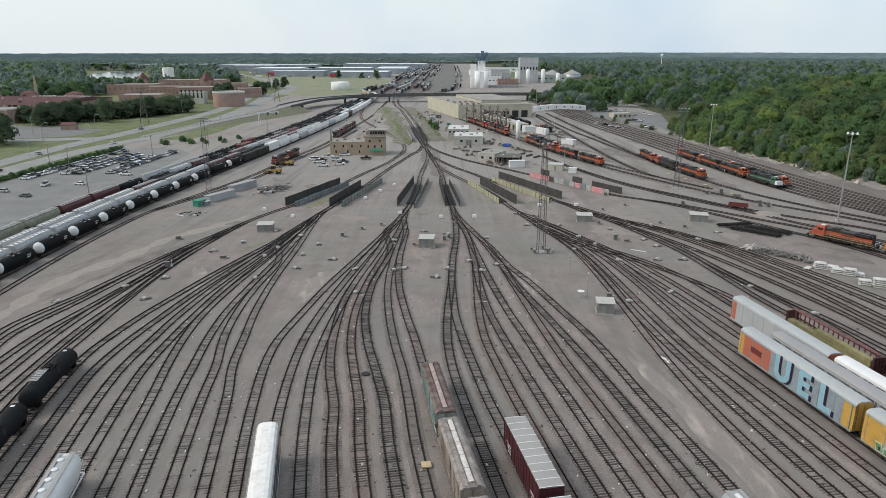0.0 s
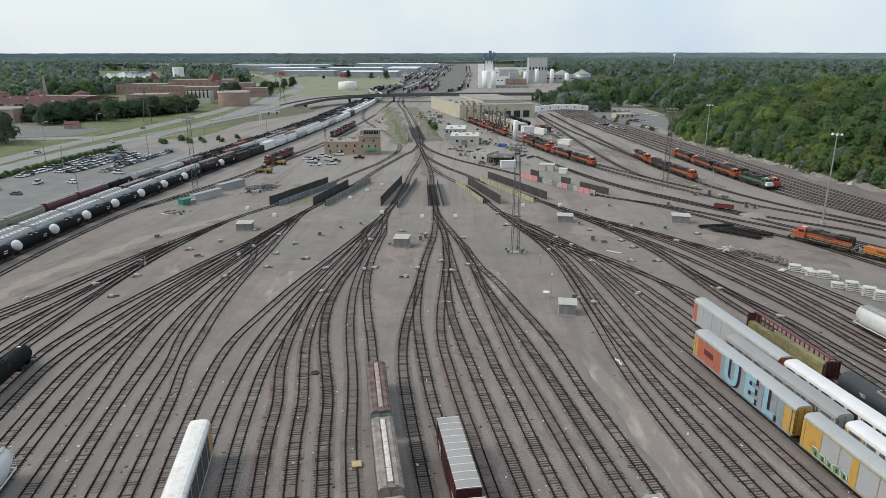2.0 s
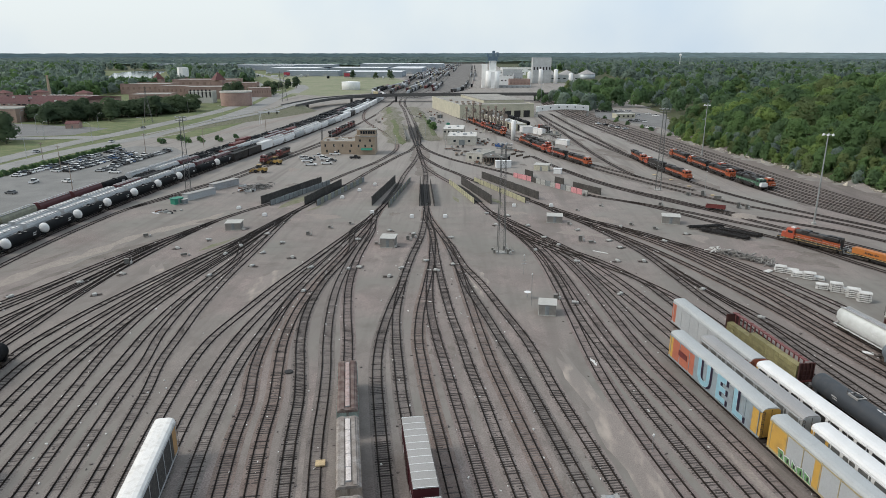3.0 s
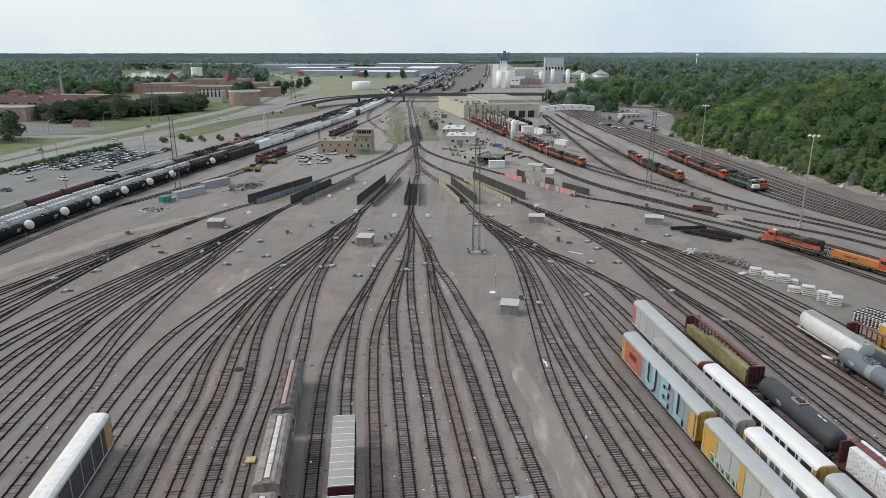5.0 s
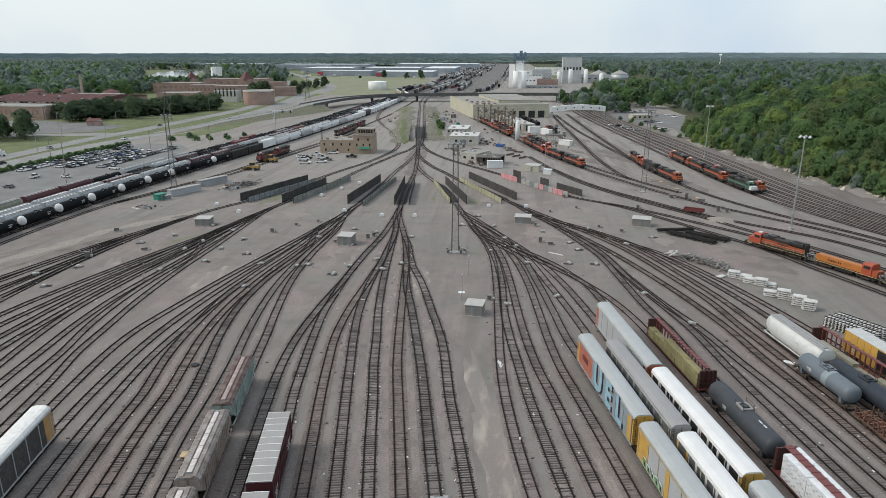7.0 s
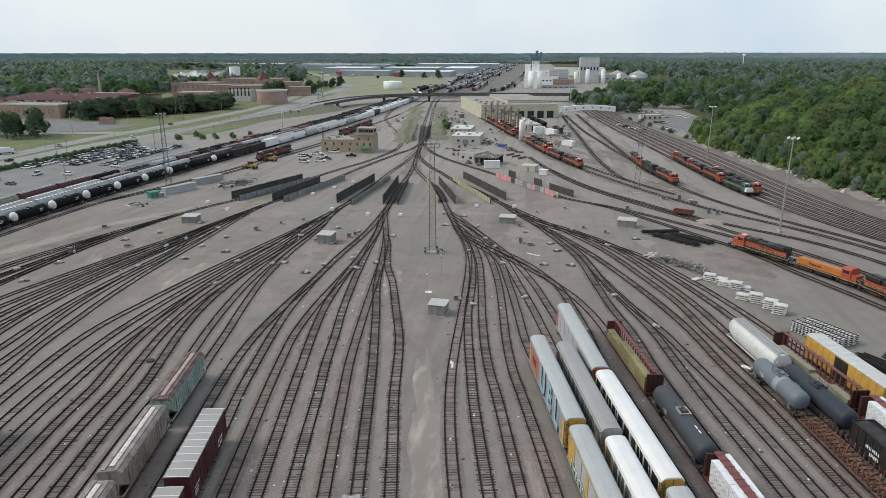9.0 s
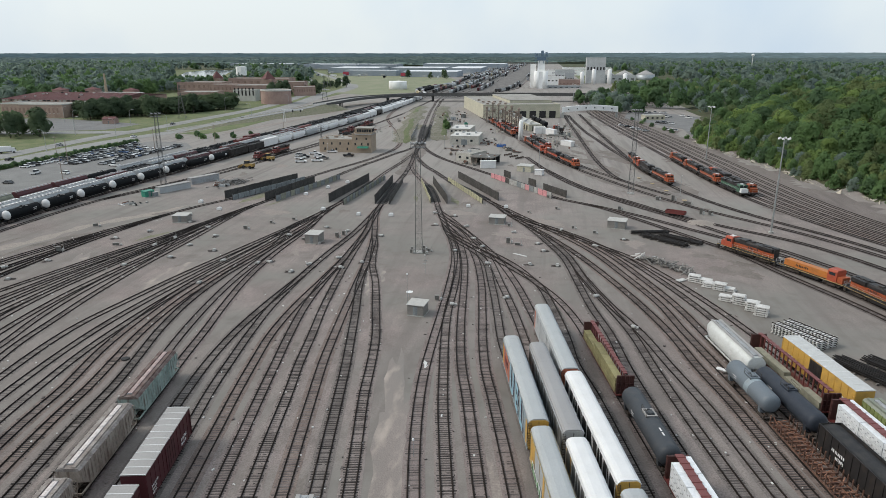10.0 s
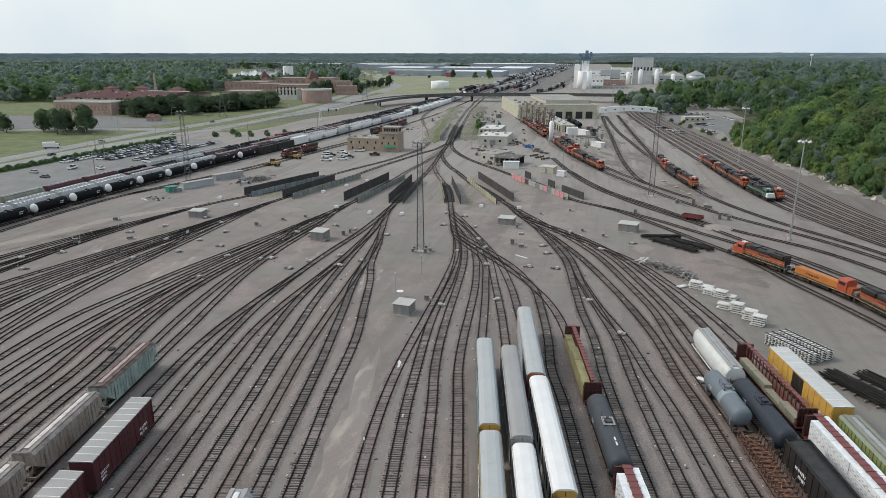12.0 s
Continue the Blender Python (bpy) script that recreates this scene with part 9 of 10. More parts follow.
def lamp_post(x, y, h, rot, label="curved grey street lamp by the highway"):
    e = thing("street_lamp", label, "street lamp", pose(x, y, 0, 0, 0, rot), "street lamps")
    m = Mesh().tube((0, 0, 0), (0, 0, h - 1.5), 0.13, 0.09, n=7).tube((0, 0, h - 1.5), (1.0, 0, h - 0.3), 0.08, n=6).tube((1.0, 0, h - 0.3), (3.0, 0, h), 0.07, n=6)
    part("post", m, M_STEEL, e)
    part("lamp_head", Mesh().box(2.7, 3.6, -0.18, 0.18, h - 0.1, h + 0.08), M_LGREY, e)


for x, y, r in ((-206, 392, 180), (-190, 425, 180), (-236, 455, 0), (-240, 400, 0), (-172, 520, 180), (-228, 590, 0), (-186, 640, 180), (-206, 330, 180), (-206, 250, 180), (-270, 440, 90), (-300, 470, 90)):
    lamp_post(x, y, 12.0, r)
for x, y, h in ((-168, 296, 12), (-186, 312, 11), (-150, 342, 12), (-134, 380, 11), (-118, 450, 11), (-136, 250, 11)):
    e = thing("utility_pole", "brown wooden utility pole", "utility pole", pose(x, y, 0), "utility poles")
    part("shaft", Mesh().tube((0, 0, 0), (0, 0, h), 0.18, 0.12, n=7), M_STACK, e)
    part("crossarm", Mesh().box(-1.2, 1.2, -0.07, 0.07, h - 0.7, h - 0.55), M_STACK, e)
e = thing("sign_gantry", "pale steel sign gantry beside the main line", "sign gantry", pose(-137, 501, 0, 0, 0, 18))
part("post", Mesh().box(-0.7, -0.4, -0.4, 0.4, 0, 9.2).box(0.4, 0.7, -0.4, 0.4, 0, 9.2), M_WHITE, e)
part("beam", Mesh().box(-1.0, 14.5, -0.5, -0.3, 8.6, 9.5).box(-1.0, 14.5, 0.3, 0.5, 8.6, 9.5), M_WHITE, e)
for q in range(7):
    part("brace", Mesh().tube((q * 2.1, 0, 8.6), (q * 2.1 + 1.0, 0, 9.5), 0.1, n=4), M_STEEL, e)
for q in (6.5, 12.5):
    part("signal_head", Mesh().box(q - 0.5, q + 0.5, -0.7, -0.45, 7.2, 9.2), M_DARK, e)
shed("small gatehouse with a maroon roof", -262, 470, 9, 7, 5.0, 10, M_BRICK, M_MAROONROOF, 1.6, "gatehouse", True, "hut", True)
# ---- trees: crowns of many leaf clumps ----
def leaf(name, c):
    """Leaves: tone drifting from tree to tree, fine light and dark sprays, some light passing through."""
    m = bpy.data.materials.new("leaves_" + name)
    m.use_nodes = True
    n, l = m.node_tree.nodes, m.node_tree.links
    b = n["Principled BSDF"]
    pos = n.new("ShaderNodeNewGeometry")
    tone, spray = n.new("ShaderNodeTexNoise"), n.new("ShaderNodeTexNoise")
    tone.inputs["Scale"].default_value, tone.inputs["Detail"].default_value = 0.035, 4.0
    spray.inputs["Scale"].default_value, spray.inputs["Detail"].default_value = 1.7, 4.0
    for q in (tone, spray):
        l.new(pos.outputs["Position"], q.inputs["Vector"])
    mix = n.new("ShaderNodeMix")
    mix.data_type = "RGBA"
    mix.inputs[6].default_value = (*(q * 0.74 for q in c), 1)
    mix.inputs[7].default_value = (*(q * f for q, f in zip(c, (1.42, 1.32, 1.12))), 1)
    drift = n.new("ShaderNodeMapRange")
    drift.inputs[1].default_value, drift.inputs[2].default_value = 0.32, 0.68
    l.new(tone.outputs[0], drift.inputs[0])
    l.new(drift.outputs[0], mix.inputs[0])
    amp = n.new("ShaderNodeMapRange")
    amp.inputs[1].default_value, amp.inputs[2].default_value, amp.inputs[3].default_value, amp.inputs[4].default_value = 0.3, 0.7, 0.91, 1.09
    l.new(spray.outputs[0], amp.inputs[0])
    sc = n.new("ShaderNodeVectorMath")
    sc.operation = "SCALE"
    l.new(mix.outputs[2], sc.inputs[0])
    l.new(amp.outputs[0], sc.inputs["Scale"])
    l.new(sc.outputs[0], b.inputs["Base Color"])
    b.inputs["Roughness"].default_value, b.inputs["Specular IOR Level"].default_value = 0.85, 0.12
    bp = n.new("ShaderNodeBump")
    bp.inputs["Strength"].default_value, bp.inputs["Distance"].default_value = 0.15, 0.3
    l.new(spray.outputs[0], bp.inputs["Height"])
    l.new(bp.outputs[0], b.inputs["Normal"])
    thin = n.new("ShaderNodeBsdfTranslucent")
    l.new(sc.outputs[0], thin.inputs[0])
    both = n.new("ShaderNodeMixShader")
    both.inputs[0].default_value = 0.6
    l.new(b.outputs[0], both.inputs[1])
    l.new(thin.outputs[0], both.inputs[2])
    l.new(both.outputs[0], n["Material Output"].inputs[0])
    return m


# the last tone, blue, is paler: distance haze put into the leaf colour
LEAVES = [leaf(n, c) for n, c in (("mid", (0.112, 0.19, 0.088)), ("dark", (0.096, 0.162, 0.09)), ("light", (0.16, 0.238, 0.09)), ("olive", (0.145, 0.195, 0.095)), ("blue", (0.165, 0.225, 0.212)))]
M_BARK = mat("grey_bark", (0.1, 0.085, 0.07), (0.07, 0.06, 0.05), size=0.8, rough=0.95, bump=0.3)
M_ROCK = mat("pale_limestone", (0.45, 0.41, 0.34), (0.35, 0.32, 0.27), size=1.5, rough=0.95, bump=0.4, fine=2, spread=0.25)
rng = np.random.default_rng(5)


def crown(n, size, h, r, lobes=9, low=0.18):
    """Leaf clumps over the rounded lobes of a crown: n leaf triangles as an (n, 3, 3) array; a third of them fill the inside."""
    a = rng.uniform(0, 6.28, lobes)
    u = np.linspace(0, 1, lobes)
    c = np.stack([np.cos(a) * r * (0.62 - 0.5 * u), np.sin(a) * r * (0.62 - 0.5 * u), h * (low + 0.17 + (0.66 - low) * u)], 1)
    rad = rng.uniform(0.46, 0.66, lobes) * r
    k = rng.integers(0, lobes, n)
    d = rng.normal(size=(n, 3))
    d[:, 2] = d[:, 2] * 0.9 + 0.25
    d /= np.linalg.norm(d, axis=1)[:, None]
    inner = (np.arange(n) % 6 == 0)
    depth = np.where(inner, rng.uniform(0.78, 0.9, n), rng.uniform(0.94, 1.03, n))
    p = c[k] + d * (rad[k] * depth)[:, None] * (1, 1, 0.85)
    p[:, 2] = np.clip(p[:, 2], h * 0.05, h * 1.08)
    nrm = d + rng.normal(size=(n, 3)) * 0.14
    nrm /= np.linalg.norm(nrm, axis=1)[:, None]
    a = np.cross(nrm, rng.normal(size=(n, 3)))
    a /= np.linalg.norm(a, axis=1)[:, None]
    b = np.cross(nrm, a)
    s = size * rng.uniform(0.6, 1.15, n)[:, None] * np.where(inner, 2.4, 1.0)[:, None]
    q = np.stack([p + a * s, p + b * s * 0.95 - a * s * 0.35, p - b * s * 0.9 - a * s * 0.45], 1)
    q += rng.normal(size=q.shape) * size * 0.14
    out = d + rng.normal(size=(n, 3)) * 0.07
    out[:, 2] += 0.55
    out /= np.linalg.norm(out, axis=1)[:, None]
    return np.concatenate([q, out[:, None, :]], 1)


def leaves(name, q, material):
    """Leaf triangles, each shaded with the direction in which its clump faces."""
    q = q.reshape(-1, 4, 3)
    face = np.repeat(q[:, 3:], 3, 1)
    q = q[:, :3]
    me = bpy.data.meshes.new(name)
    me.vertices.add(len(q) * 3)
    me.vertices.foreach_set("co", q.reshape(-1).astype(np.float32))
    me.loops.add(len(q) * 3)
    me.loops.foreach_set("vertex_index", np.arange(len(q) * 3, dtype=np.int32))
    me.polygons.add(len(q))
    me.polygons.foreach_set("loop_start", np.arange(0, len(q) * 3, 3, dtype=np.int32))
    me.update(calc_edges=True)
    me.attributes.new("custom_normal", "FLOAT_VECTOR", "POINT").data.foreach_set("vector", face.reshape(-1).astype(np.float32))
    me.materials.append(material)
    return me


def woods(label, pts, h, n, size, variants=8, shares=(0.36, 0.22, 0.12, 0.14, 0.16), low=0.18):
    """A wood as sheets of leaf clumps by tone: every tree turned and scaled anew."""
    protos = [crown(n, size, h, h * rng.uniform(0.34, 0.46), 13, low) for _ in range(variants)]
    out = [[] for _ in LEAVES]
    for x, y in pts:
        q = protos[rng.integers(variants)]
        a, s = rng.uniform(0, 6.28), rng.uniform(0.6, 1.3)
        c, d = math.cos(a) * s, math.sin(a) * s
        rot = np.array([[c, -d, 0], [d, c, 0], [0, 0, s * rng.uniform(0.9, 1.12)]])
        turned = q @ rot.T
        turned[:, :3] += (x, y, height(x, y) - 0.6)
        out[rng.choice(5, p=shares)].append(turned)
    for k, material in enumerate(LEAVES):
        if out[k]:
            tagged(new("woodland", leaves("woodland", np.concatenate(out[k]), material)), label, "woods", kind="stuff")


def scatter(n, box, keep, gap):
    """Up to n points in a box, at least about a gap apart."""
    x0, x1, y0, y1 = box
    cells, out = set(), []
    for _ in range(n * 6):
        x, y = rng.uniform(x0, x1), rng.uniform(y0, y1)
        c = (int(x / gap), int(y / gap))
        if c in cells or not keep(x, y):
            continue
        cells.add(c)
        out.append((x, y))
        if len(out) >= n:
            break
    return out


HILL = (0.42, 0.26, 0.16, 0.16, 0.0)
east = lambda a, b: lambda x, y: a < x - edge_x(y) < b
woods("dense green trees and brush on the bank", scatter(1000, (150, 300, 120, 480), lambda x, y: 0.5 < x - edge_x(y) < 26, 3.8), 6.5, 400, 0.47, shares=(0.3, 0.1, 0.28, 0.25, 0.07), low=0.0)
woods("dense green summer woods on the hill", scatter(230, (160, 420, 120, 520), east(15, 34), 5.2), 13.0, 950, 0.53, shares=HILL, low=0.1)
woods("dense green summer woods on the hill", scatter(760, (160, 420, 120, 520), east(32, 130), 5.4), 14.5, 560, 0.67, shares=HILL, low=0.42)
woods("dense green summer woods on the hill", scatter(640, (200, 700, 100, 700), lambda x, y: 118 < x - edge_x(y) < 330 and y < 620, 8.4), 15.5, 340, 1.0, shares=(0.4, 0.3, 0.14, 0.1, 0.06), low=0.4)
woods("dark summer woods behind the car park", scatter(420, (150, 520, 590, 960), lambda x, y: x > edge_x(y) + 4 - (60 if y > 660 else 0) and x > 146 and not (x < 185 and y < 655), 8.8), 16.0, 210, 1.3, shares=(0.3, 0.45, 0.05, 0.05, 0.15))
woods("dark trees between the footbridge and the mill", scatter(46, (92, 150, 612, 745), lambda x, y: x > 112 - 0.12 * (y - 612), 7.0), 12.5, 520, 0.85, shares=(0.1, 0.6, 0.0, 0.0, 0.3))
# woods farther off get more of the blue tone, standing in for haze
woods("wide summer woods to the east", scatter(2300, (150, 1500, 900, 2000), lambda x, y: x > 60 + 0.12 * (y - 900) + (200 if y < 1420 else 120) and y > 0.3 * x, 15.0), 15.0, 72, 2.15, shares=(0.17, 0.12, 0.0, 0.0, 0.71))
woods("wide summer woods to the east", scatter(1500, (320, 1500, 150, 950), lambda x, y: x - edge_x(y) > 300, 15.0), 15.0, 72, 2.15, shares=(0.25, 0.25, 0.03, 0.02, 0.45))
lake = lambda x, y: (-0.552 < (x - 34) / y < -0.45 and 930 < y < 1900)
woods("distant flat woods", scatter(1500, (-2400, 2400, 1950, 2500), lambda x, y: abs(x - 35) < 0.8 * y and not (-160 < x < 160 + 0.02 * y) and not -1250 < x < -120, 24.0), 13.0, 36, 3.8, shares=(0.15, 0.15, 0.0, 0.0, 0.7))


def canopy(x, y):
    """Whether closed woods cover the far land there."""
    if y > 3050:
        return True
    yard = -230 < x < 240 + 0.05 * (y - 1400)
    works = -1250 < x < -120 and 1400 < y < 2420
    return y > 2250 and not yard and not works


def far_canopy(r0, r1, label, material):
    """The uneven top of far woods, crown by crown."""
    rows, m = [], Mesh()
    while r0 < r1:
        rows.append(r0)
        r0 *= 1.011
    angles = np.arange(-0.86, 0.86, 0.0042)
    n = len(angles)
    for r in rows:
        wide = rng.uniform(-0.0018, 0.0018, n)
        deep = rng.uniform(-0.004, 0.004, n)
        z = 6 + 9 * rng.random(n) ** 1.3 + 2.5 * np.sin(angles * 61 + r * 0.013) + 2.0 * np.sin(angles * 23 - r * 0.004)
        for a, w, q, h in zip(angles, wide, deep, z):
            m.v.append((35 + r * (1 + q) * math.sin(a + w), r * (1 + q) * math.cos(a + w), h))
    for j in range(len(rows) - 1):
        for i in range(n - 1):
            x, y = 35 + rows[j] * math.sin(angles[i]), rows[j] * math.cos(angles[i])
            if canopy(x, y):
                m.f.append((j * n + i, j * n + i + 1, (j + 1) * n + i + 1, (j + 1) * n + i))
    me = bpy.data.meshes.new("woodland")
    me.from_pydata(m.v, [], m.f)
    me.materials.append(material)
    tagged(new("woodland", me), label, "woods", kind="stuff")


# aerial haze mixed into these leaf colours, stronger at the horizon
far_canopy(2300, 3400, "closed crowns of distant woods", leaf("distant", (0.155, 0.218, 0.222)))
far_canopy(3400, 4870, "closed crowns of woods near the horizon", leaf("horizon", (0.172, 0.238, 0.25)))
# mostly the haze-coloured blue tone here too
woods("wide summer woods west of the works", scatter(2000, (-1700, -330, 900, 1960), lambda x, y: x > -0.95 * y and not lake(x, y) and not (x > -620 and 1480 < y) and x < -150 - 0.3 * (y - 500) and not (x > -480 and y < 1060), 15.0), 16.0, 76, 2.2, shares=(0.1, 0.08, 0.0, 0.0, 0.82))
woods("low brush before the lake", scatter(420, (-800, -300, 930, 1290), lambda x, y: -0.6 < (x - 34) / y < -0.42, 12.0), 5.0, 90, 1.3, shares=(0.3, 0.4, 0.0, 0.0, 0.3))
behind_works = lambda x, y: x > -1.02 * y - 60 and (x < -470 if y < 650 else x < -440 + 0.1 * (y - 650)) and not (y < 620 and x > -520)
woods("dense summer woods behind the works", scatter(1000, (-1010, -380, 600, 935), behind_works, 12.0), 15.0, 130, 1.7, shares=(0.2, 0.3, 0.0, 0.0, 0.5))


# single trees by the works, the highway and the hump
SHADE = leaf("shade_tree", (0.082, 0.122, 0.078))


def tree(x, y, h, tone=1):
    e = thing("tree", "broad green summer tree on grass", "tree", pose(x, y, height(x, y), 0, 0, rng.uniform(0, 360)), "planted trees")
    m = Mesh().tube((0, 0, -0.2), (0.1, 0, h * 0.45), 0.28 + 0.01 * h, 0.16, n=7)
    for k in range(5):
        a = k * 1.256 + 0.4
        m.tube((0.05, 0, h * (0.22 + 0.05 * k)), (h * 0.24 * math.cos(a), h * 0.24 * math.sin(a), h * (0.5 + 0.06 * k)), 0.13, 0.05, n=5)
    part("trunk", m, M_BARK, e)
    part("crown", leaves("crown", crown(850, 0.66 * h / 13, h, h * 0.42, 11, 0.1), SHADE if tone == 1 else LEAVES[tone]), None, e)
    return e


TREE = [tree(-262, 520, 18, 1), tree(-300, 505, 16, 1), tree(-243, 560, 17, 1)]
for k in range(58):
    t, back = (k + rng.uniform(-0.4, 0.4)) / 58, abs(rng.normal()) * 20
    x, y = -292 + 74 * t - 0.8 * back, 492 + 122 * t + 0.55 * back
    copy_thing(TREE[k % 3], pose(x, y, 0, 0, 0, 77 * k % 360) @ Matrix.Diagonal((*([rng.uniform(0.9, 1.4)] * 2), rng.uniform(0.58, 0.9), 1)))
for k, (x, y) in enumerate(((-262, 396), (-268, 404), (-274, 392), (-256, 388), (-282, 400), (-288, 388), (-270, 380), (-296, 398), (-310, 380), (-324, 366), (-330, 392), (-350, 380), (-310, 340), (-360, 420), (-385, 440), (-400, 420), (-232, 1000), (-240, 980), (-252, 1030), (-246, 1006), (-222, 840), (-234, 860), (-240, 880), (-250, 780), (-258, 800), (-262, 830), (-130, 1330), (-160, 1350), (-210, 1370), (-246, 745), (-252, 760), (-238, 720))):
    copy_thing(TREE[k % 3], pose(x, y, 0, 0, 0, 131 * k % 360) @ Matrix.Scale(rng.uniform(0.65, 1.1), 4))


for k in range(12):
    y = 805 + 20 * k + rng.uniform(-6, 6)
    x = -251 - 0.1 * max(0, y - 900) + rng.uniform(-5, 5)
    copy_thing(TREE[k % 3], pose(x, y, 0, 0, 0, 97 * k % 360) @ Matrix.Diagonal((*([rng.uniform(0.6, 0.95)] * 2), rng.uniform(0.4, 0.6), 1)))


def bush(x, y, h, r, tone, n=200):
    """A round shrub of leaf clumps."""
    ob = new("bush", leaves("bush", crown(n, 0.36 * h / 2.5, h, r, 6, 0.0), LEAVES[tone]))
    ob.matrix_basis = pose(x, y, height(x, y))
    return tagged(ob, "green bush beside gravel", "bush", "bushes")


BUSH = [bush(-158, 405, 3.4, 2.6, 1), bush(-150, 396, 3.0, 2.4, 0), bush(-5, 462, 4.4, 2.6, 0, 340)]
for k, (x, y) in enumerate([(-146, 405), (-142, 398), (-137, 410), (-132, 402), (-163, 392), (-168, 398), (-128, 418), (-6.6, 470), (-9, 484), (135, 530), (139, 510), (144, 486), (146, 470), (131, 556), (139, 544), (150, 440)] + HEDGE_BOX[::2]):
    copy_thing(BUSH[2 if 6 < k < 9 else k % 2], pose(x, y, height(x, y), 0, 0, 57 * k % 360) @ Matrix.Scale(0.5 + 0.1 * (k % 3) if k > 15 else 0.75, 4))
# pale rocks at the bank's foot
ROCKS = []
for k in range(5):
    m = Mesh()
    pts = rng.normal(size=(9, 3)) * (0.6, 0.5, 0.4)
    bm = bmesh.new()
    for p in pts:
        bm.verts.new(p)
    bmesh.ops.convex_hull(bm, input=bm.verts)
    me = bpy.data.meshes.new("rock")
    bm.to_mesh(me)
    bm.free()
    me.materials.append(M_ROCK)
    ROCKS.append(me)
for k in range(150):
    y = rng.uniform(200, 430)
    x = edge_x(y) + abs(rng.normal()) * 2.2 - 2.4
    o = tagged(new("rock", ROCKS[k % 5]), "pale broken limestone rock on the bank", "rock", "bank rocks")
    o.matrix_basis = pose(x, y, height(x, y) + 0.2, rng.uniform(0, 360), 0, rng.uniform(0, 360)) @ Matrix.Scale(0.35 + 1.2 * rng.random() ** 2.2, 4)
# ---- trains on the main line and in the far yards ----
def plain_hopper(label, body, roof, n_len=18.0):
    return hopper(label, body, roof, roof, n_len, 4.65, fine=False, round_side=True, letters=False)


PROTO = {
    "t": (tank_car("black tank car with one white end", M_BLACK, 16.3, 1.5, fine=False, cap=M_WHITE), 17.56),
    "b": (tank_car("plain black tank car on the main line", M_BLACK, 17.6, 1.5, fine=False), 18.7),
    "g": (plain_hopper("pale grey covered hopper on the main line", M_LGREY, M_OFFWHITE), 19.1),
    "w": (plain_hopper("white covered hopper on the main line", M_WHITE, M_OFFWHITE), 19.1),
    "m": (plain_hopper("dark maroon covered hopper on the main line", M_MAROON, M_RED), 19.1),
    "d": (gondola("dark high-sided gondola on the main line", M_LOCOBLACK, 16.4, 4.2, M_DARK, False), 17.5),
    "x": (boxcar("white boxcar on the main line", M_WHITE, M_WHITE, 15.6, 5.0, fine=False, letters=False), 16.7),
    "r": (boxcar("dark red boxcar on the main line", M_RED, M_RED, 15.6, 4.9, fine=False, letters=False), 16.7),
    "n": (plain_hopper("brown-red covered hopper on the main line", M_RED, M_ROOFRUST), 19.1),
    "l": (plain_hopper("pale grey covered hopper with large dark lettering", M_LGREY, M_LGREY, 16.4), 17.5),
    "v": (plain_hopper("olive green covered hopper on the main line", M_OLIVE, M_OLIVE), 19.1),
}
for q, w, h in ((-5.6, 0.9, 1.1), (-4.3, 0.6, 1.3), (-3.3, 1.0, 1.0), (-1.8, 0.7, 1.3), (-0.6, 1.0, 1.2), (0.8, 0.8, 1.1), (2.1, 0.9, 1.3)):
    part("lettering", Mesh().prism([(q, 2.25), (q + w, 2.25), (q + w + 0.25, 2.25 + h), (q + 0.35, 2.25 + h)], 1.5, 1.565, "x"), M_LOCOBLACK, PROTO["l"][0], "dark lettering too worn to read")
part("emblem", Mesh().prism([(4.4, 2.0), (7.0, 2.0), (5.7, 4.0)], 1.4, 1.565, "x"), M_LOCOBLACK, PROTO["l"][0], "dark painted triangle")
USED = set()


# simple cars for the distance, one mesh each
random.seed(21)
FAR, LINE = [], []
for k, material in enumerate((M_BLACK, M_WHITE, M_LGREY, M_MAROON, M_RED, M_GREY, M_YELLOW, M_LOCOBLACK, M_BUFF)):
    m = Mesh().prism([(-1.4, 1.1), (1.4, 1.1), (1.5, 3.9), (1.0, 4.5), (-1.0, 4.5), (-1.5, 3.9)], -7.9, 7.9, "y").box(-1.1, 1.1, -6.6, -4.6, 0.1, 1.1).box(-1.1, 1.1, 4.6, 6.6, 0.1, 1.1)
    FAR.append(m.data("far_car", material))
FARL = ("black", "white", "light grey", "maroon", "brown-red", "grey", "yellow", "dark", "buff")
FAR_KIND = {"t": 0, "b": 0, "g": 2, "w": 1, "m": 3, "n": 4, "r": 4, "d": 7, "x": 1, "v": 8, "l": 2}


def string(name, y, cars, top=1e9):
    """A string of cars on a track, from its near end northwards."""
    s, p, z = PATHS[name]
    for c in cars:
        proto, pitch = PROTO[c]
        yf = y + pitch * 0.985
        if yf > top:
            break
        m = on_track(name, yf, pitch - 1.1)
        if y > 520:
            o = tagged(new("freight_car", FAR[FAR_KIND[c]]), "%s freight car in a main-line train" % FARL[FAR_KIND[c]], "freight car", "main-line freight cars")
            o.matrix_basis = m
        elif c in USED:
            copy_thing(proto, m)
        else:
            USED.add(c)
            proto.matrix_basis = m
        y = yf


string("wa", 132.3, "tttttttttbtddxwwgwwwgwwwdwwwwwwwgwwwwwww", 780)
string("wb", 126, "gggggggggmmdbggnwwwdmmbwwgggwgdbbgwgg", 780)
string("wc", 128, "ggggggmdbbbnggmmrbdbbbbdbgbbdbbgbdbb", 780)
string("wd", 262, "bgmbbrbbmdbbbbbbbmmbbbbbbbbb", 760)
string("we", 134.6, "vvvvmmblll", 330)
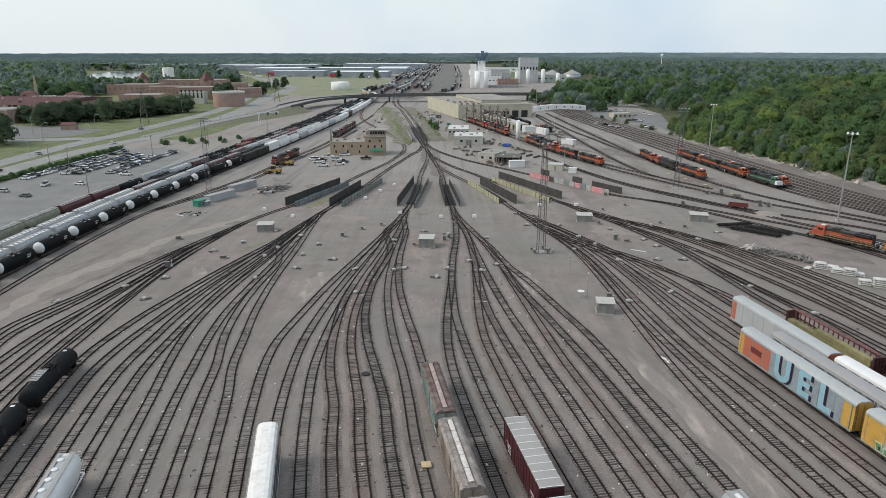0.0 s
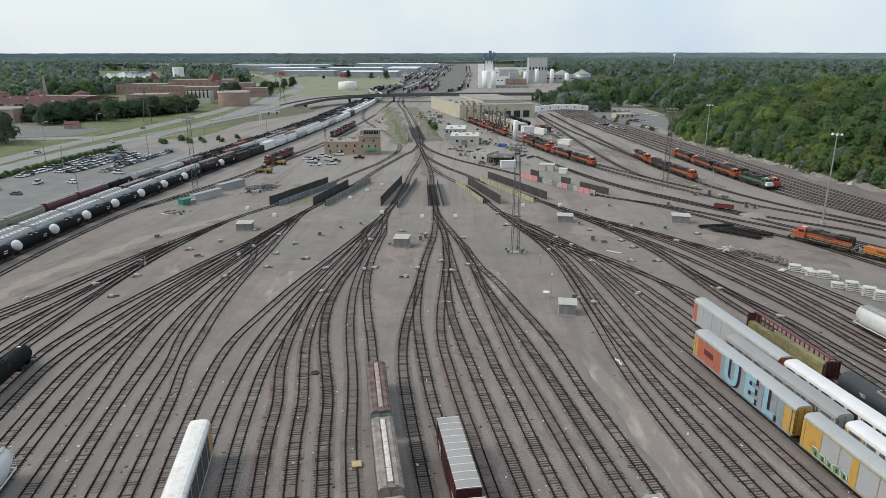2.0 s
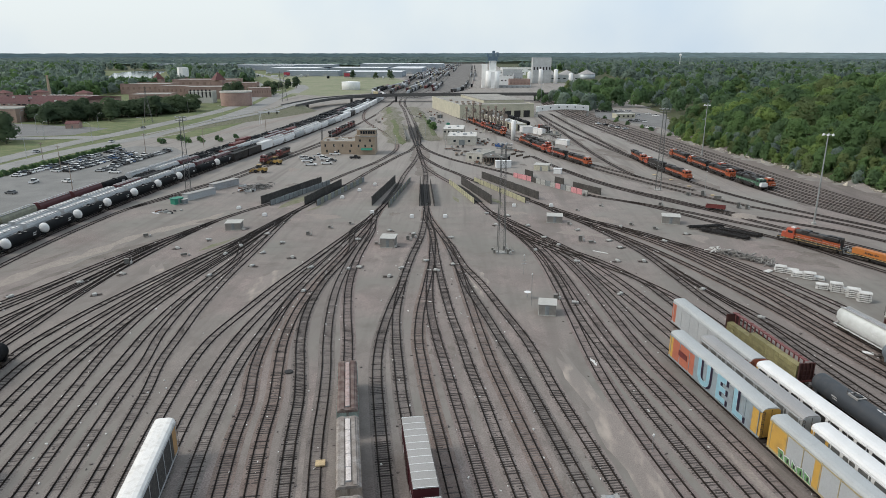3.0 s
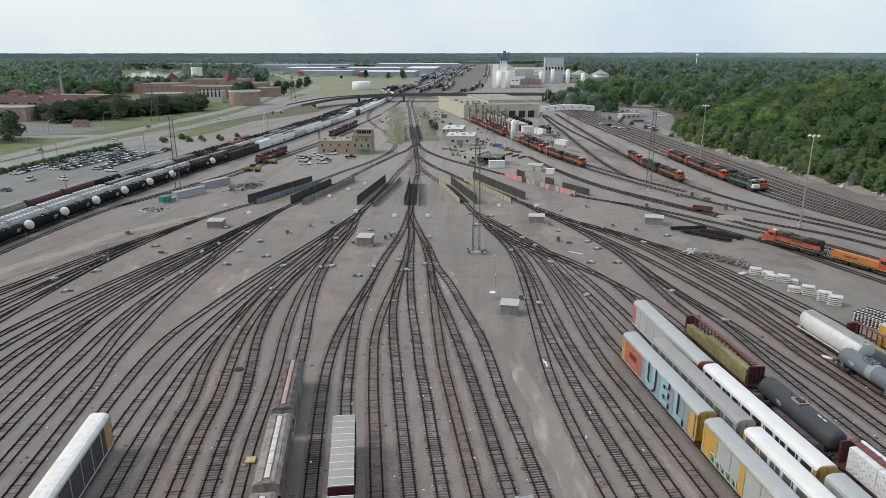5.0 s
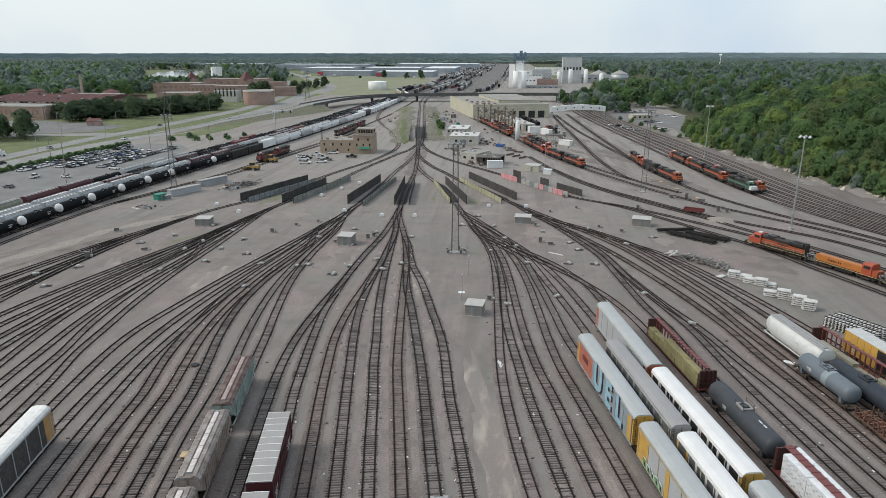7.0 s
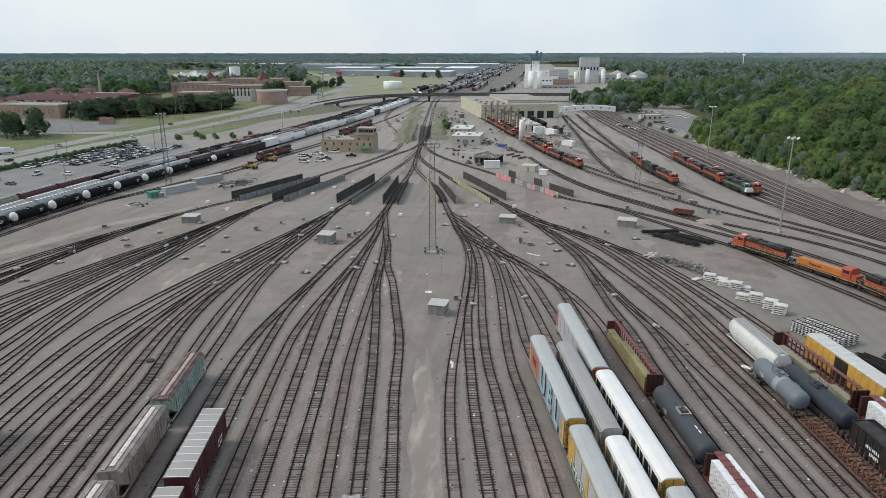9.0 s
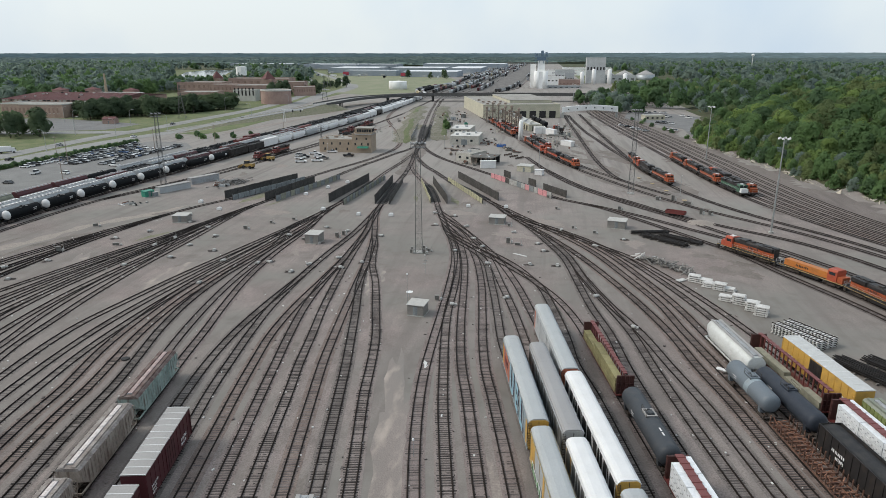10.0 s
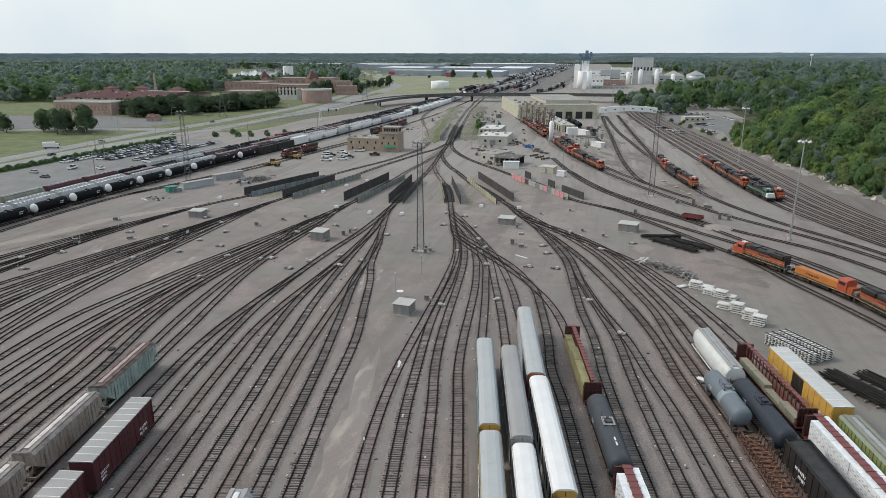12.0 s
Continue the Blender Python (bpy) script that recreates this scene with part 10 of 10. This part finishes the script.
string("we", 318, "bbbrbbbbdbbbbbbbbbbbb", 740)
for p_key in [k for k in PROTO if k not in USED]:
    bpy.data.objects.remove(PROTO[p_key][0])
# far classification yard
for k in range(12):
    name = "far%d" % k
    y = 815 + (0 if k < 3 else random.uniform(40, 320))
    while y < 2780:
        if random.random() < (0.03 if k < 4 else 0.05 if k < 10 else 0.12):
            y += random.uniform(60, 420)
        i = random.choice((0, 0, 0, 1, 2, 2, 2, 5, 5, 5, 3, 4, 7, 7, 7, 8) if k < 10 else (0, 7, 0, 5))
        LINE.append((y, name, i))
        y += 16.9
LINE.sort()
REST = {}
for n, (y, name, i) in enumerate(LINE):
    m = on_track(name, y + 16, 15.8)
    if n < 40:
        o = tagged(new("freight_car", FAR[i]), "%s freight car in a distant yard string" % FARL[i], "freight car", "distant freight cars")
        o.matrix_basis = m
    else:
        REST.setdefault(i, Mesh()).add([m @ v.co for v in FAR[i].vertices], [tuple(p.vertices) for p in FAR[i].polygons])
for i, rest in REST.items():
    me = bpy.data.meshes.new("far_car_rows")
    me.from_pydata(rest.v, [], rest.f)
    me.materials.append(FAR[i].materials[0])
    tagged(new("freight_car_rows", me), "rows of %s freight cars far off" % FARL[i], "freight cars", kind="stuff")
# engine terminal
LOCO = [locomotive("orange and black diesel locomotive on an engine track", M_LOCO, M_LOCO, 22.0, False), locomotive("red and orange diesel locomotive on an engine track", M_LOCORED, M_LOCORED, 22.0, False), locomotive("green and white diesel locomotive on an engine track", M_LOCOGREEN, M_LOCOGREEN, 21.0, False, False, True), locomotive("black and red diesel locomotive on an engine track", M_LOCOBLACK, M_LOCORED, 22.0, False, False)]
seen = set()
for name, y, kind, flip in (("eng1", 336, 0, False), ("eng1", 359, 1, True), ("eng1", 382, 1, False), ("eng1", 405, 0, True), ("eng1", 455, 0, False), ("eng1", 478, 1, True), ("eng1", 501, 1, False), ("eng1", 524, 0, False),
                            ("eng3", 302, 0, False), ("eng3", 325, 3, True), ("eng3", 348, 0, False), ("east0", 283, 2, False), ("east0", 306, 0, False), ("east0", 329, 0, True), ("east0", 352, 0, True), ("east1", 285, 0, False), ("east1", 308, 1, True),
                            ("eng1b", 392, 1, False), ("eng1b", 415, 3, True), ("eng1b", 470, 1, False), ("eng1b", 493, 3, False), ("eng1b", 516, 0, False), ("svc", 470, 3, True)):
    m = on_track(name, y, 22.0, flip=flip)
    if kind in seen:
        copy_thing(LOCO[kind], m)
    else:
        seen.add(kind)
        LOCO[kind].matrix_basis = m
# engines by the material stores: one with its cab forward, a low slug and another engine
M_SLUG = paint("faded_yellow_orange", (0.42, 0.15, 0.035), amount=0.4)
sl = thing("slug_locomotive", "low orange slug unit with a cab and black lettering", "locomotive", on_track("g6n", 174.4, 18.0))
part("frame", Mesh().box(-1.5, 1.5, -9.0, 9.0, 1.25, 1.5), M_LOCOBLACK, sl)
part("hood", Mesh().box(-0.95, 0.95, -4.6, 8.0, 1.5, 2.95), M_SLUG, sl)
part("hood_roof", Mesh().box(-0.88, 0.88, -4.5, 7.9, 2.94, 3.02), M_SLUG, sl)
part("fuel_tank", Mesh().box(-1.3, 1.3, -2.4, 2.4, 0.6, 1.25), M_LOCOBLACK, sl)
cb = part("cab", Mesh().prism([(-1.5, 1.5), (1.5, 1.5), (1.5, 3.9), (1.1, 4.3), (-1.1, 4.3), (-1.5, 3.9)], -7.0, -4.6, "y"), M_LOCORED, sl)
part("nose", Mesh().prism([(-1.3, 1.5), (1.3, 1.5), (1.2, 2.9), (-1.2, 2.9)], -8.4, -7.0, "y"), M_LOCO, sl)
for q in (-1, 1):
    part("side_window", Mesh().box(*sorted((q * 1.49, q * 1.52)), -6.6, -5.0, 3.0, 3.7), M_GLASS, cb)
    part("stripe", Mesh().box(*sorted((q * 1.5, q * 1.52)), -9.0, 9.0, 1.36, 1.46), M_STRIPE, sl)
    lettering(sl, q * 0.955, 1.0, 1.95, 0.8, 1, M_LOCOBLACK, 4)
    truck(sl, q * 5.6, True, True)
    part("end_rail", Mesh().tube((-1.2, q * 8.9, 2.4), (1.2, q * 8.9, 2.4), 0.03, n=5).tube((-1.2, q * 8.9, 1.5), (-1.2, q * 8.9, 2.4), 0.03, n=5).tube((1.2, q * 8.9, 1.5), (1.2, q * 8.9, 2.4), 0.03, n=5), M_WHITE, sl)
couplers(sl, 9.0)
copy_thing(lo, on_track("g6n", 158.2, 19.0))
# old switcher and yellow machines by the main line
OLD = locomotive("faded red switcher locomotive on a siding", paint("faded_red_engine", (0.2, 0.05, 0.035), amount=0.5), M_RED, 17.0, False, False)
OLD.matrix_basis = on_track("tl", 351, 17.0)
for y in (333, 436, 454, 472, 490):
    copy_thing(OLD, on_track("tl", y, 17.0, flip=y % 4 == 0))
# loose stores, crates and drums about the engine terminal and the hump
random.seed(63)
free = [q[1] for k, q in PATHS.items() if k[:3] in ("eng", "svc", "hum", "wes", "g6", "g6b", "g6c", "g5a", "tl", "tl2")]
ZONES = ((20, 34, 318, 342, 34), (24, 32, 390, 420, 22), (46, 62, 396, 450, 26), (64, 79, 380, 500, 40), (24, 44, 450, 500, 26), (-22, -4, 500, 620, 36), (-56, -48, 420, 540, 14), (8, 18, 560, 670, 26))
for name, material, share in (("crates", M_STORE, 0.3), ("steel_stores", M_KIT, 0.45), ("drums", M_RUST, 0.25)):
    m = Mesh()
    for x0, x1, y0, y1, n in ZONES:
        for _ in range(int(n * share)):
            x, y = random.uniform(x0, x1), random.uniform(y0, y1)
            if min(np.min(np.hypot(q[:, 0] - x, q[:, 1] - y)) for q in free) < 2.9:
                continue
            z, w, d, h, r = height(x, y), random.uniform(0.2, 0.6), random.uniform(0.3, 1.2), random.uniform(0.2, 1.3), random.uniform(0, 3.1)
            c = [(x + u * math.cos(r) - v * math.sin(r), y + u * math.sin(r) + v * math.cos(r)) for u, v in ((-w, -d), (w, -d), (w, d), (-w, d))]
            m.add([(u, v, z - 0.1) for u, v in c] + [(u, v, z + h) for u, v in c], [(4, 5, 6, 7), (0, 1, 5, 4), (1, 2, 6, 5), (2, 3, 7, 6), (3, 0, 4, 7)])
    tagged(part(name, m, material), {"crates": "pale crates and boxes standing about the yard", "steel_stores": "dark steel stores lying about the yard", "drums": "rusty bins and scrap lying about the yard"}[name], "stores", kind="stuff")
# litter and stones along the tracks
random.seed(77)
for name, material, label, n, big in (("litter", M_CTIE, "pale litter and stones along the tracks", 1500, 0.16), ("debris", M_TIE, "small dark debris along the tracks", 1500, 0.2)):
    m = Mesh()
    lines = [v for k, v in PATHS.items() if k[0] == "g" and k[1] in "012345"]
    for _ in range(n):
        s, p, z = random.choice(lines)
        i = random.randrange(len(p))
        x, y = p[i][0] + random.gauss(0, 1.3), p[i][1] + random.uniform(-1, 1)
        if not 66 < y < 370:
            continue
        a, b, h, r = random.uniform(0.3, 1) * big, random.uniform(0.3, 1.4) * big, random.uniform(0.03, 0.12), random.uniform(0, 3.1)
        c = [(x + u * math.cos(r) - v * math.sin(r), y + u * math.sin(r) + v * math.cos(r)) for u, v in ((-a, -b), (a, -b * 0.8), (a * 0.9, b), (-a * 0.8, b))]
        m.add([(u, v, -0.06) for u, v in c] + [(u, v, h) for u, v in c], [(4, 5, 6, 7), (0, 1, 5, 4), (1, 2, 6, 5), (2, 3, 7, 6), (3, 0, 4, 7)])
    me = bpy.data.meshes.new(name)
    me.from_pydata(m.v, [], m.f)
    me.materials.append(material)
    tagged(new(name, me), label, "debris", kind="stuff")
